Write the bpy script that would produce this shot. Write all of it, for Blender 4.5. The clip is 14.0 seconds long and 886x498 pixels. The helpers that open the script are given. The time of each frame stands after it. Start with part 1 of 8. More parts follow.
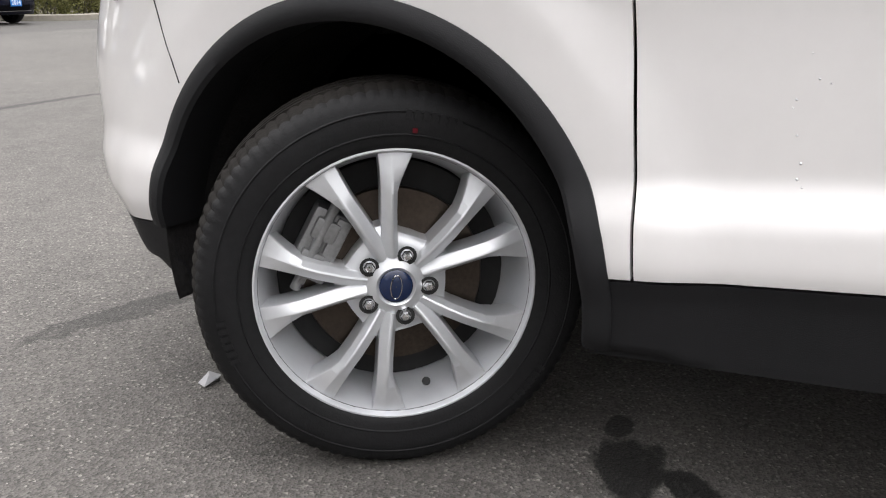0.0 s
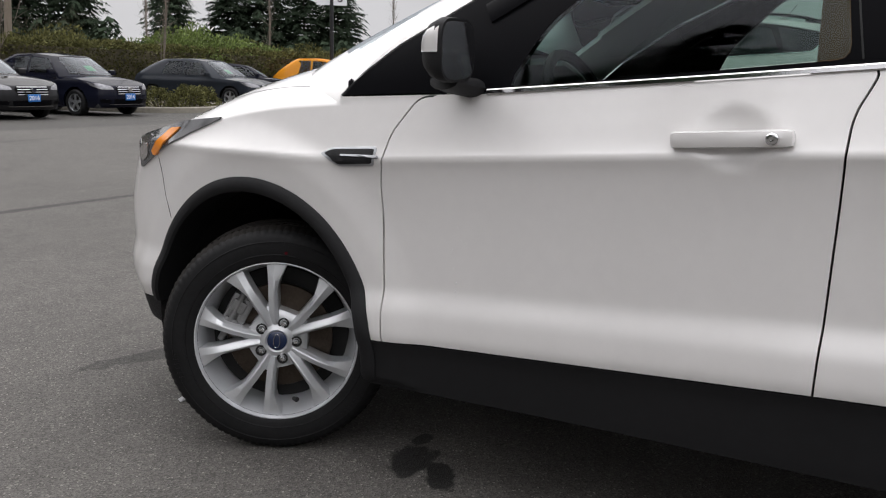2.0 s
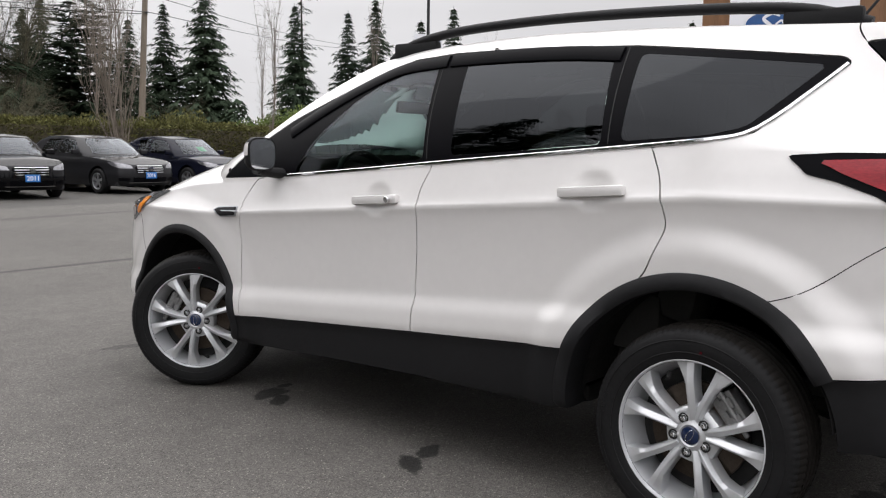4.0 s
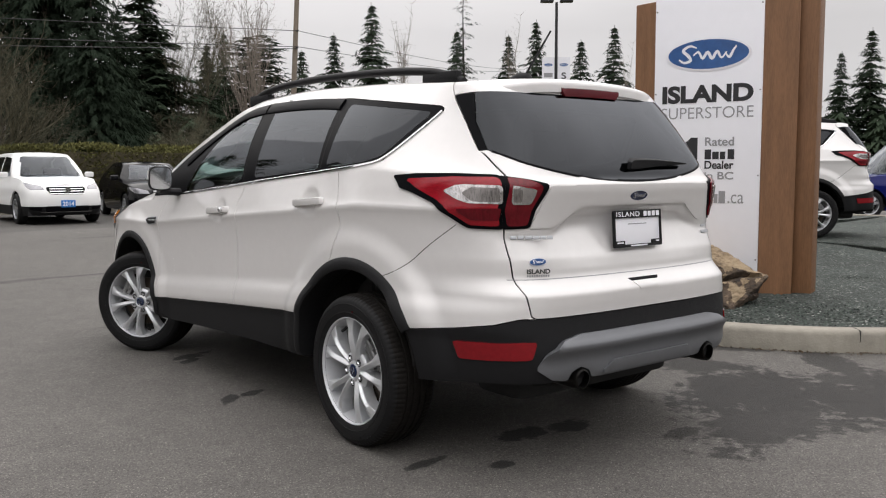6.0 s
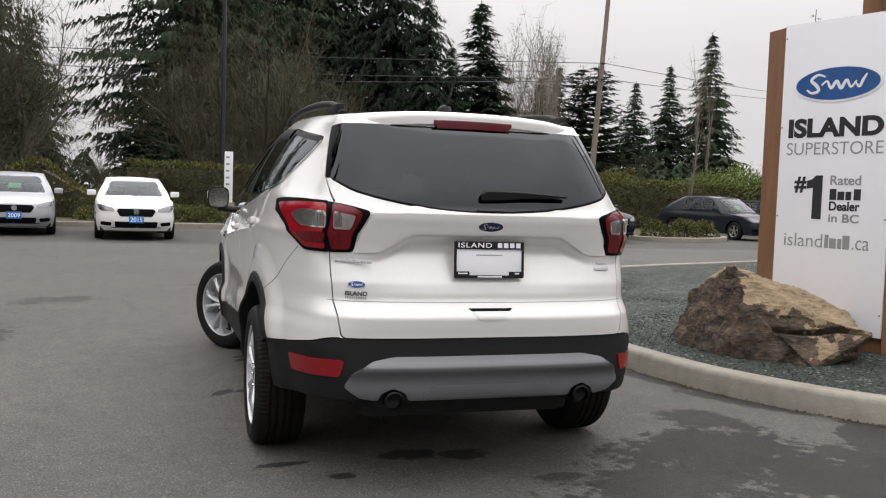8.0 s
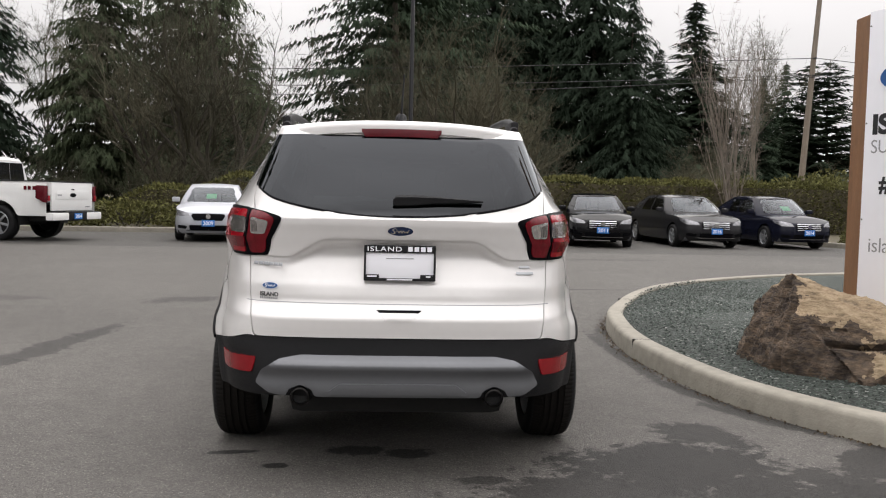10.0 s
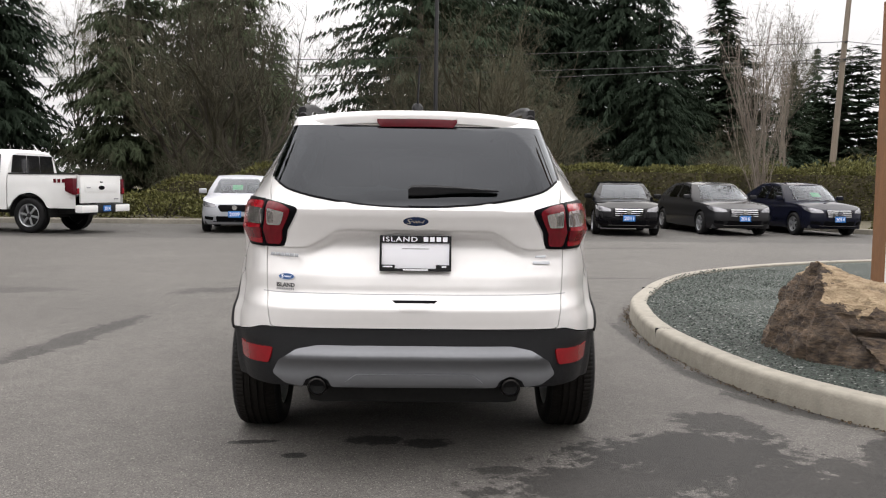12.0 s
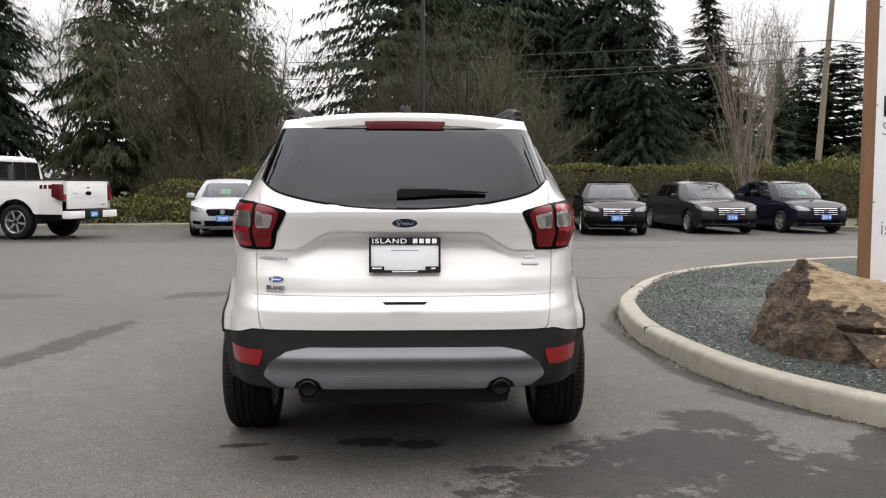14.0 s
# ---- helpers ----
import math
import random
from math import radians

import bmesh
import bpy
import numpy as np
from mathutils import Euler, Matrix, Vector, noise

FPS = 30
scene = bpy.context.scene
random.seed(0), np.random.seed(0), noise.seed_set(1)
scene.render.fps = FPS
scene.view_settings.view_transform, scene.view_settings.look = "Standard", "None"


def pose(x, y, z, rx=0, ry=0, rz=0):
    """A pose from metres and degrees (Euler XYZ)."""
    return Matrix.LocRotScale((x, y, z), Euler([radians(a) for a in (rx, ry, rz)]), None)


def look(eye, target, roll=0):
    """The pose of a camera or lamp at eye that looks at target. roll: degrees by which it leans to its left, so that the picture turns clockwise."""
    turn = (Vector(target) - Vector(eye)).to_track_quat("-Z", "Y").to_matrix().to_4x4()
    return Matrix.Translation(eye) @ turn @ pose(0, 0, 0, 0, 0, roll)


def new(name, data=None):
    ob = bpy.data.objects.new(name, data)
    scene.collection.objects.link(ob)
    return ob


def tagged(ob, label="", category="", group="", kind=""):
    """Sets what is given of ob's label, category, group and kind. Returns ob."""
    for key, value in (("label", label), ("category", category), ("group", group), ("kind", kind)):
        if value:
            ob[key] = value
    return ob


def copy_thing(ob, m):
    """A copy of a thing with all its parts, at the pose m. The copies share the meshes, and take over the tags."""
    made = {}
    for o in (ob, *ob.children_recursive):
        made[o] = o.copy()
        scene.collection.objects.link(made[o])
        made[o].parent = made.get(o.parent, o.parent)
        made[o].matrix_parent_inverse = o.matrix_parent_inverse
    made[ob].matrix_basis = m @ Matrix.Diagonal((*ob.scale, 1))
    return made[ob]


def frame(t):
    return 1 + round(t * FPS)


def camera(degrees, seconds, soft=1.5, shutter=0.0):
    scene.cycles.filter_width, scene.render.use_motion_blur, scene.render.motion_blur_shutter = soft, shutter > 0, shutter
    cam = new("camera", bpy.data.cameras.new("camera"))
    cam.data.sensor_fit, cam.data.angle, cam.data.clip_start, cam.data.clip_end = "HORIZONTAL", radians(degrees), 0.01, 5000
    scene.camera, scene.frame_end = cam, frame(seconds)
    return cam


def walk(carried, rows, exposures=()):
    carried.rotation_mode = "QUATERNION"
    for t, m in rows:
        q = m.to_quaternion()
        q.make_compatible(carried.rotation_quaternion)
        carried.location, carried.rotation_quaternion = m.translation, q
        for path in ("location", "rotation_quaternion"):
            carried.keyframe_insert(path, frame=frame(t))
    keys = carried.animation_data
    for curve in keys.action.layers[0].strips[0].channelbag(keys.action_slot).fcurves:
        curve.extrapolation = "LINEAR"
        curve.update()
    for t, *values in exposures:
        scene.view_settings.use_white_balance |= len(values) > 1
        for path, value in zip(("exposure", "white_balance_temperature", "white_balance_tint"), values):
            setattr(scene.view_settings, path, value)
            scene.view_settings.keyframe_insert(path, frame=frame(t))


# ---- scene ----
cam = camera(53.2, 14.0, soft=1.15)
METRES, EYE, TILT, LEAN, TURN = 9.1, 0.833, 0.18, 0.36, -63.5
ROWS = [
    (0.0, 0.0, 0.0, 0.0, 0.06, -16.87, -0.21),
    (0.5, 0.0077, -0.0122, 0.0034, 1.39, -15.6, -0.12),
    (1.0, 0.0197, -0.036, 0.0103, 2.73, -14.52, -0.18),
    (1.5, 0.0418, -0.0742, 0.0221, 3.93, -13.59, -0.43),
    (2.0, 0.0728, -0.1128, 0.032, 6.26, -11.22, -1.64),
    (4.5, 0.291, -0.3108, 0.0454, 15.78, -6.0, -0.11),
    (5.0, 0.3494, -0.3343, 0.0473, 18.12, -5.15, 0.58),
    (5.5, 0.4092, -0.3457, 0.0473, 20.84, -4.95, 0.2),
    (6.0, 0.4677, -0.3428, 0.0477, 24.59, -5.48, -0.13),
    (6.5, 0.5207, -0.3224, 0.0473, 29.51, -6.34, -0.36),
    (7.0, 0.5716, -0.2996, 0.0479, 34.98, -6.5, -0.61),
    (7.5, 0.6161, -0.2642, 0.0485, 40.88, -4.56, -1.4),
    (8.0, 0.6602, -0.2314, 0.0505, 46.1, -3.9, -2.04),
    (10.5, 0.7603, -0.1153, 0.0541, 61.45, -3.87, -0.95),
    (11.0, 0.76, -0.116, 0.0544, 61.8, -3.88, -0.8),
    (11.5, 0.7591, -0.1165, 0.0545, 61.97, -4.16, -0.88),
    (12.0, 0.7581, -0.1168, 0.0542, 61.9, -4.57, -0.79),
    (12.5, 0.7584, -0.117, 0.0542, 61.78, -4.6, -0.53),
    (13.0, 0.7595, -0.1174, 0.0543, 61.56, -4.41, -0.24),
    (13.5, 0.7597, -0.1176, 0.0542, 61.32, -4.32, -0.15),
    (14.0, 0.7595, -0.1177, 0.054, 61.13, -4.44, -0.18),
]
EXPOSURES = [(0.0, 0.36, 6450, 10), (0.5, 0.34, 6450, 10), (1.0, 0.05, 6400, 10), (2.0, -0.46, 6400, 10), (4.5, -0.20, 6450, 10), (5.0, -0.22, 6500, 10), (6.5, -0.38, 6550, 10), (8.0, -0.33, 6550, 10), (10.5, -0.13, 6600, 10), (12.0, 0.03, 6600, 10), (14.0, 0.0, 6600, 10)]
walk(cam, [(t, pose(-2.119, 1.94, EYE, TILT, LEAN, TURN) @ pose(METRES * x, METRES * y, METRES * z, 90 + pitch, roll, yaw)) for t, x, y, z, yaw, pitch, roll in ROWS], EXPOSURES)

# ---- sky, sun and exposure ----
scene.view_settings.exposure = 0.0
world = bpy.data.worlds.new("overcast_sky")
scene.world = world
world.use_nodes = True
wn, wl = world.node_tree.nodes, world.node_tree.links
wn.clear()
SUN_ELEVATION, SUN_ROTATION = radians(48), radians(200)
w_out = wn.new("ShaderNodeOutputWorld")
w_bg = wn.new("ShaderNodeBackground")
w_sky = wn.new("ShaderNodeTexSky")
w_sky.sky_type, w_sky.sun_disc = "NISHITA", False
w_sky.sun_elevation, w_sky.sun_rotation = SUN_ELEVATION, SUN_ROTATION
w_sky.air_density, w_sky.dust_density, w_sky.ozone_density = 1.0, 6.0, 0.5
w_grey = wn.new("ShaderNodeHueSaturation")
w_grey.inputs["Saturation"].default_value = 0.06
w_tc = wn.new("ShaderNodeTexCoord")
w_map = wn.new("ShaderNodeMapping")
w_map.inputs["Scale"].default_value = (1.0, 1.0, 3.5)
w_noise = wn.new("ShaderNodeTexNoise")
w_noise.inputs["Scale"].default_value, w_noise.inputs["Detail"].default_value = 1.6, 5.0
w_ramp = wn.new("ShaderNodeMapRange")
w_ramp.inputs["From Min"].default_value, w_ramp.inputs["From Max"].default_value = 0.3, 0.7
w_ramp.inputs["To Min"].default_value, w_ramp.inputs["To Max"].default_value = 0.86, 1.06
w_mix = wn.new("ShaderNodeMix")
w_mix.data_type, w_mix.blend_type = "RGBA", "MIX"
w_mix.inputs["Factor"].default_value = 0.96
w_mix.inputs["B"].default_value = (9.0, 8.82, 8.95, 1)
w_mul = wn.new("ShaderNodeVectorMath")
w_mul.operation = "SCALE"
w_bg.inputs["Strength"].default_value = 0.13
wl.new(w_sky.outputs[0], w_grey.inputs["Color"])
wl.new(w_grey.outputs[0], w_mix.inputs["A"])
wl.new(w_tc.outputs["Generated"], w_map.inputs["Vector"])
wl.new(w_map.outputs[0], w_noise.inputs["Vector"])
wl.new(w_noise.outputs[0], w_ramp.inputs[0])
wl.new(w_mix.outputs["Result"], w_mul.inputs[0])
# an overcast sky is brighter overhead than at the horizon
w_sep = wn.new("ShaderNodeSeparateXYZ")
w_up = wn.new("ShaderNodeMapRange")
w_up.inputs["From Min"].default_value, w_up.inputs["From Max"].default_value = 0.15, 1.0
w_up.inputs["To Min"].default_value, w_up.inputs["To Max"].default_value = 0.82, 2.85
w_both = wn.new("ShaderNodeMath")
w_both.operation = "MULTIPLY"
wl.new(w_tc.outputs["Generated"], w_sep.inputs[0])
wl.new(w_sep.outputs[2], w_up.inputs[0])
wl.new(w_up.outputs[0], w_both.inputs[0])
wl.new(w_ramp.outputs[0], w_both.inputs[1])
wl.new(w_both.outputs[0], w_mul.inputs["Scale"])
wl.new(w_mul.outputs[0], w_bg.inputs["Color"])
wl.new(w_bg.outputs[0], w_out.inputs["Surface"])

sun = new("sun", bpy.data.lights.new("sun", "SUN"))
sun.data.energy, sun.data.angle, sun.data.color = 1.3, radians(75), (1.0, 0.97, 0.93)
sun.matrix_world = look((0, 0, 30), Vector((0, 0, 30)) - Vector((-math.sin(SUN_ROTATION) * math.cos(SUN_ELEVATION), -math.cos(SUN_ROTATION) * math.cos(SUN_ELEVATION), math.sin(SUN_ELEVATION))))

# ---- materials ----
def material(name, colour, rough=0.5, metal=0.0, coat=0.0, var=0.0, scale=8.0, bump=0.0, bump_scale=60.0, spec=0.5, vec="Object", per_object=0.0, per_island=0.0, detail=4.0, stretch=(1, 1, 1)):
    """A Principled material whose colour wanders at two scales and whose relief is fine noise."""
    m = bpy.data.materials.new(name)
    m.use_nodes = True
    nt = m.node_tree
    b = nt.nodes["Principled BSDF"]
    b.inputs["Base Color"].default_value = (*colour, 1)
    b.inputs["Roughness"].default_value = rough
    b.inputs["Metallic"].default_value = metal
    b.inputs["Coat Weight"].default_value = coat
    b.inputs["Coat Roughness"].default_value = 0.03
    b.inputs["Specular IOR Level"].default_value = spec
    if not (var or bump or per_object or per_island):
        return m
    tc = nt.nodes.new("ShaderNodeTexCoord")
    mp = nt.nodes.new("ShaderNodeMapping")
    mp.inputs["Scale"].default_value = stretch
    nt.links.new(tc.outputs[vec], mp.inputs[0])
    value = None
    if var:
        big, small = nt.nodes.new("ShaderNodeTexNoise"), nt.nodes.new("ShaderNodeTexNoise")
        for n, s in ((big, scale), (small, scale * 9)):
            n.inputs["Scale"].default_value, n.inputs["Detail"].default_value = s, detail
            nt.links.new(mp.outputs[0], n.inputs["Vector"])
        add = nt.nodes.new("ShaderNodeMath")
        add.operation = "ADD"
        nt.links.new(big.outputs[0], add.inputs[0])
        nt.links.new(small.outputs[0], add.inputs[1])
        rng = nt.nodes.new("ShaderNodeMapRange")
        rng.inputs["From Min"].default_value, rng.inputs["From Max"].default_value = 0.65, 1.35
        rng.inputs["To Min"].default_value, rng.inputs["To Max"].default_value = 1 - var, 1 + var
        nt.links.new(add.outputs[0], rng.inputs[0])
        value = rng.outputs[0]
    for amount, node, socket in ((per_object, "ShaderNodeObjectInfo", "Random"), (per_island, "ShaderNodeNewGeometry", "Random Per Island")):
        if amount:
            info = nt.nodes.new(node)
            r2 = nt.nodes.new("ShaderNodeMapRange")
            r2.inputs["To Min"].default_value, r2.inputs["To Max"].default_value = 1 - amount, 1 + amount
            nt.links.new(info.outputs[socket], r2.inputs[0])
            if value:
                mul = nt.nodes.new("ShaderNodeMath")
                mul.operation = "MULTIPLY"
                nt.links.new(value, mul.inputs[0])
                nt.links.new(r2.outputs[0], mul.inputs[1])
                value = mul.outputs[0]
            else:
                value = r2.outputs[0]
    if value:
        sc = nt.nodes.new("ShaderNodeVectorMath")
        sc.operation = "SCALE"
        sc.inputs[0].default_value = colour
        nt.links.new(value, sc.inputs["Scale"])
        nt.links.new(sc.outputs[0], b.inputs["Base Color"])
    if bump:
        bn = nt.nodes.new("ShaderNodeTexNoise")
        bn.inputs["Scale"].default_value, bn.inputs["Detail"].default_value = bump_scale, 5
        nt.links.new(mp.outputs[0], bn.inputs["Vector"])
        bp = nt.nodes.new("ShaderNodeBump")
        bp.inputs["Strength"].default_value, bp.inputs["Distance"].default_value = 1.0, bump
        nt.links.new(bn.outputs[0], bp.inputs["Height"])
        nt.links.new(bp.outputs[0], b.inputs["Normal"])
    return m


PAINT = material("pearl_white_paint", (0.72, 0.703, 0.692), 0.32, 0.1, 1.0, 0.02, 3)
LINER = material("dusty_arch_felt", (0.022, 0.021, 0.021), 0.95, 0, 0, 0.4, 9, 0.002, 200, spec=0.05)
PLASTIC = material("black_textured_plastic", (0.010, 0.010, 0.011), 0.6, 0, 0, 0.15, 4, 0.0006, 900, spec=0.22)
GLOSS = material("gloss_black_trim", (0.005, 0.005, 0.006), 0.3, 0, 0.0, spec=0.03)
TREAD = material("dusty_tread_rubber", (0.013, 0.0115, 0.0103), 0.85, 0, 0, 0.45, 14, 0.001, 160, spec=0.12)
RUBBER = material("tyre_rubber", (0.011, 0.011, 0.0115), 0.6, 0, 0, 0.25, 9, 0.0006, 250, spec=0.15)
ALLOY = material("silver_painted_alloy", (0.60, 0.61, 0.625), 0.33, 0.5, 0.25, 0.05, 6)
BRIGHT_TRIM = material("satin_bright_metal", (0.42, 0.43, 0.45), 0.38, 0.8, 0, 0.08, 6)
BARREL = material("silver_painted_barrel", (0.58, 0.59, 0.61), 0.42, 0.3, 0.2, 0.03, 6)
STEEL = material("brushed_steel", (0.24, 0.235, 0.23), 0.35, 1.0, 0, 0.2, 14)
RUST = material("brake_disc_steel", (0.06, 0.047, 0.037), 0.42, 0.8, 0, 0.3, 18)
SOOT = material("sooty_steel", (0.024, 0.023, 0.022), 0.4, 1.0, 0, 0.3, 14)
CAST = material("bare_cast_metal", (0.20, 0.20, 0.20), 0.45, 0.6, 0, 0.25, 20)
HEADLAMP = material("clear_head_lamp", (0.22, 0.22, 0.235), 0.2, 0.6, 1.0, 0.5, 18)
RIBBED = material("ribbed_bulb_window", (0.26, 0.24, 0.23), 0.25, 0.7, 0.5, 0.6, 40, stretch=(6, 6, 0.6))
CHROME = material("chrome", (0.75, 0.75, 0.76), 0.08, 1.0)
SILVER = material("silver_painted_plastic", (0.15, 0.155, 0.165), 0.36, 0.4, 0.0, 0.04, 5)
# near-black parts and joints; also put into hollows in place of shade
DARK = material("near_black_parts_and_shade", (0.012, 0.012, 0.012), 0.8, 0, 0, 0.3, 6)
RED = material("red_lamp_plastic", (0.25, 0.006, 0.013), 0.14, 0, 0.0, 0.25, 9, spec=0.4, stretch=(1, 1, 4))
BRAKE_RED = material("unlit_brake_lamp_plastic", (0.085, 0.004, 0.009), 0.18, 0, 0.0, 0.2, 8, spec=0.3)
REFLEX = material("red_reflector_plastic", (0.20, 0.006, 0.010), 0.25, 0, 0.0, 0.15, 60, spec=0.4)
RED_DEEP = material("deep_red_lamp_plastic", (0.12, 0.003, 0.008), 0.15, 0, 0.0, 0.35, 12, spec=0.4, stretch=(5, 5, 0.7))
CLEAR = material("clear_lamp_reflector", (0.60, 0.575, 0.57), 0.14, 0.9, 0.4, 0.35, 45, stretch=(4, 4, 0.7))
SMOKE = material("smoked_lamp_plastic", (0.10, 0.10, 0.105), 0.14, 0.4, 0.8, 0.1, 30)
AMBER = material("amber_lamp_plastic", (0.85, 0.27, 0.02), 0.2, 0, 0.6)
SIGN_BLUE = material("sky_blue_sign_enamel", (0.026, 0.095, 0.28), 0.3, 0, 0.3, 0.25, 1.2)
BLUE = material("blue_enamel", (0.005, 0.015, 0.055), 0.2, 0, 0.5)
WHITE = material("white_sign_face", (0.84, 0.84, 0.88), 0.4, 0, 0, 0.015, 1.2)
INK = material("black_sign_vinyl", (0.02, 0.02, 0.022), 0.4)
INK_GREY = material("grey_sign_vinyl", (0.28, 0.28, 0.29), 0.4)
TIMBER = material("stained_cedar", (0.20, 0.098, 0.045), 0.55, 0, 0, 0.25, 3, 0.0015, 40, stretch=(6, 6, 0.6))
CONCRETE = material("weathered_concrete", (0.255, 0.236, 0.197), 0.85, 0, 0, 0.22, 1.3, 0.003, 60)
BARK = material("grey_brown_bark", (0.05, 0.042, 0.033), 0.9, 0, 0, 0.35, 3, 0.01, 25, per_object=0.25)
TWIG = material("bare_twigs", (0.064, 0.058, 0.035), 0.9, 0, 0, 0.3, 2, per_object=0.3)
PALE_BARK = material("pale_birch_bark", (0.19, 0.16, 0.132), 0.85, 0, 0, 0.25, 4)
NEEDLE_DARK = material("dark_cedar_fronds", (0.026, 0.036, 0.025), 0.9, 0, 0, 0.3, 0.5, per_object=0.2, per_island=0.2, spec=0.0)
NEEDLE_GREEN = material("green_cedar_fronds", (0.074, 0.090, 0.054), 0.9, 0, 0, 0.3, 0.5, per_object=0.2, per_island=0.3, spec=0.0)
NEEDLE = material("conifer_needles", (0.040, 0.055, 0.036), 0.9, 0, 0, 0.3, 0.5, per_object=0.3, per_island=0.2, spec=0.0)
LEAF = material("hedge_leaves", (0.105, 0.104, 0.037), 0.75, 0, 0, 0.4, 0.5, per_island=0.5, spec=0.15)
LEAF_BRIGHT = material("fresh_spring_leaves", (0.13, 0.18, 0.035), 0.7, 0, 0, 0.3, 0.7, per_object=0.2, per_island=0.4)
POLE = material("weathered_pole_wood", (0.20, 0.165, 0.13), 0.85, 0, 0, 0.3, 2, 0.003, 40, stretch=(8, 8, 0.5))
METAL_DARK = material("black_painted_steel", (0.02, 0.02, 0.022), 0.4, 0.2)
PLATE_BLUE = material("blue_year_plate", (0.02, 0.16, 0.50), 0.4)
GREEN_CARD = material("green_price_card", (0.12, 0.80, 0.32), 0.5)
SEAT = material("grey_seat_cloth", (0.03, 0.029, 0.028), 0.85, 0, 0, 0.2, 12, 0.001, 300)


def glass(name, tint, rough=0.0, ior=1.42):
    """A thin pane: part of the light goes straight through, tinted, the rest is mirrored by the Fresnel of glass."""
    m = bpy.data.materials.new(name)
    m.use_nodes = True
    nt = m.node_tree
    nt.nodes.clear()
    out = nt.nodes.new("ShaderNodeOutputMaterial")
    mix = nt.nodes.new("ShaderNodeMixShader")
    fr = nt.nodes.new("ShaderNodeFresnel")
    fr.inputs["IOR"].default_value = ior
    tr = nt.nodes.new("ShaderNodeBsdfTransparent")
    tr.inputs["Color"].default_value = (*tint, 1)
    gl = nt.nodes.new("ShaderNodeBsdfGlossy")
    gl.inputs["Roughness"].default_value = rough
    gl.inputs["Color"].default_value = (0.90, 0.94, 1.0, 1)
    nt.links.new(fr.outputs[0], mix.inputs[0])
    nt.links.new(tr.outputs[0], mix.inputs[1])
    nt.links.new(gl.outputs[0], mix.inputs[2])
    nt.links.new(mix.outputs[0], out.inputs[0])
    return m


GLASS = glass("clear_green_glass", (0.44, 0.54, 0.50), 0.0, 1.36)
TINT = glass("dark_privacy_glass", (0.025, 0.025, 0.027), 0.0, 1.38)
REAR_TINT = glass("dark_rear_glass", (0.012, 0.012, 0.013), 0.02, 1.48)

# ---- building tools ----
def smooth(keys):
    """A smooth function through (position, value) keys, with no overshoot, flat beyond its ends."""
    xs, ys = np.array([k[0] for k in keys], float), np.array([k[1] for k in keys], float)
    h, d = np.diff(xs), np.diff(ys) / np.diff(xs)
    m = np.zeros(len(xs))
    for i in range(1, len(xs) - 1):
        if d[i - 1] * d[i] > 0:
            w1, w2 = 2 * h[i] + h[i - 1], h[i] + 2 * h[i - 1]
            m[i] = (w1 + w2) / (w1 / d[i - 1] + w2 / d[i])
    m[0], m[-1] = d[0], d[-1]

    def f(x):
        if x <= xs[0]:
            return float(ys[0])
        if x >= xs[-1]:
            return float(ys[-1])
        i = int(np.searchsorted(xs, x)) - 1
        t = (x - xs[i]) / h[i]
        return float((1 + 2 * t) * (1 - t) ** 2 * ys[i] + t * (1 - t) ** 2 * h[i] * m[i] + t * t * (3 - 2 * t) * ys[i + 1] + t * t * (t - 1) * h[i] * m[i + 1])

    return f


def curve_through(keys, step=0.03, closed=False):
    """Points about step apart on a rounded line through the keys (2D or 3D)."""
    p = [Vector(k) for k in keys]
    n = len(p)
    out = []
    for i in range(n if closed else n - 1):
        if closed:
            a, b, c, d = p[i - 1], p[i], p[(i + 1) % n], p[(i + 2) % n]
        else:
            b, c = p[i], p[i + 1]
            a = p[i - 1] if i else b + (b - c)
            d = p[i + 2] if i + 2 < n else c + (c - b)
        t0 = 0.0
        t1 = t0 + max((b - a).length, 1e-4) ** 0.5
        t2 = t1 + max((c - b).length, 1e-4) ** 0.5
        t3 = t2 + max((d - c).length, 1e-4) ** 0.5
        k = max(1, round((c - b).length / step))
        for j in range(k):
            t = t1 + (t2 - t1) * j / k
            a1 = a * ((t1 - t) / (t1 - t0)) + b * ((t - t0) / (t1 - t0))
            a2 = b * ((t2 - t) / (t2 - t1)) + c * ((t - t1) / (t2 - t1))
            a3 = c * ((t3 - t) / (t3 - t2)) + d * ((t - t2) / (t3 - t2))
            b1 = a1 * ((t2 - t) / (t2 - t0)) + a2 * ((t - t0) / (t2 - t0))
            b2 = a2 * ((t3 - t) / (t3 - t1)) + a3 * ((t - t1) / (t3 - t1))
            out.append(b1 * ((t2 - t) / (t2 - t1)) + b2 * ((t - t1) / (t2 - t1)))
    if not closed:
        out.append(p[-1].copy())
    return out


def part(name, bm, mat, parent=None, label="", flat=False, crease=38):
    """Links a bmesh as one mesh object, under a thing or a part."""
    bmesh.ops.recalc_face_normals(bm, faces=bm.faces)
    me = bpy.data.meshes.new(name)
    bm.to_mesh(me)
    bm.free()
    for m in mat if isinstance(mat, (list, tuple)) else (mat,):
        me.materials.append(m)
    if not flat:
        me.shade_smooth()
        me.set_sharp_from_angle(angle=radians(crease))
    ob = new(name, me)
    ob.parent = parent
    if label:
        tagged(ob, label)
    return ob


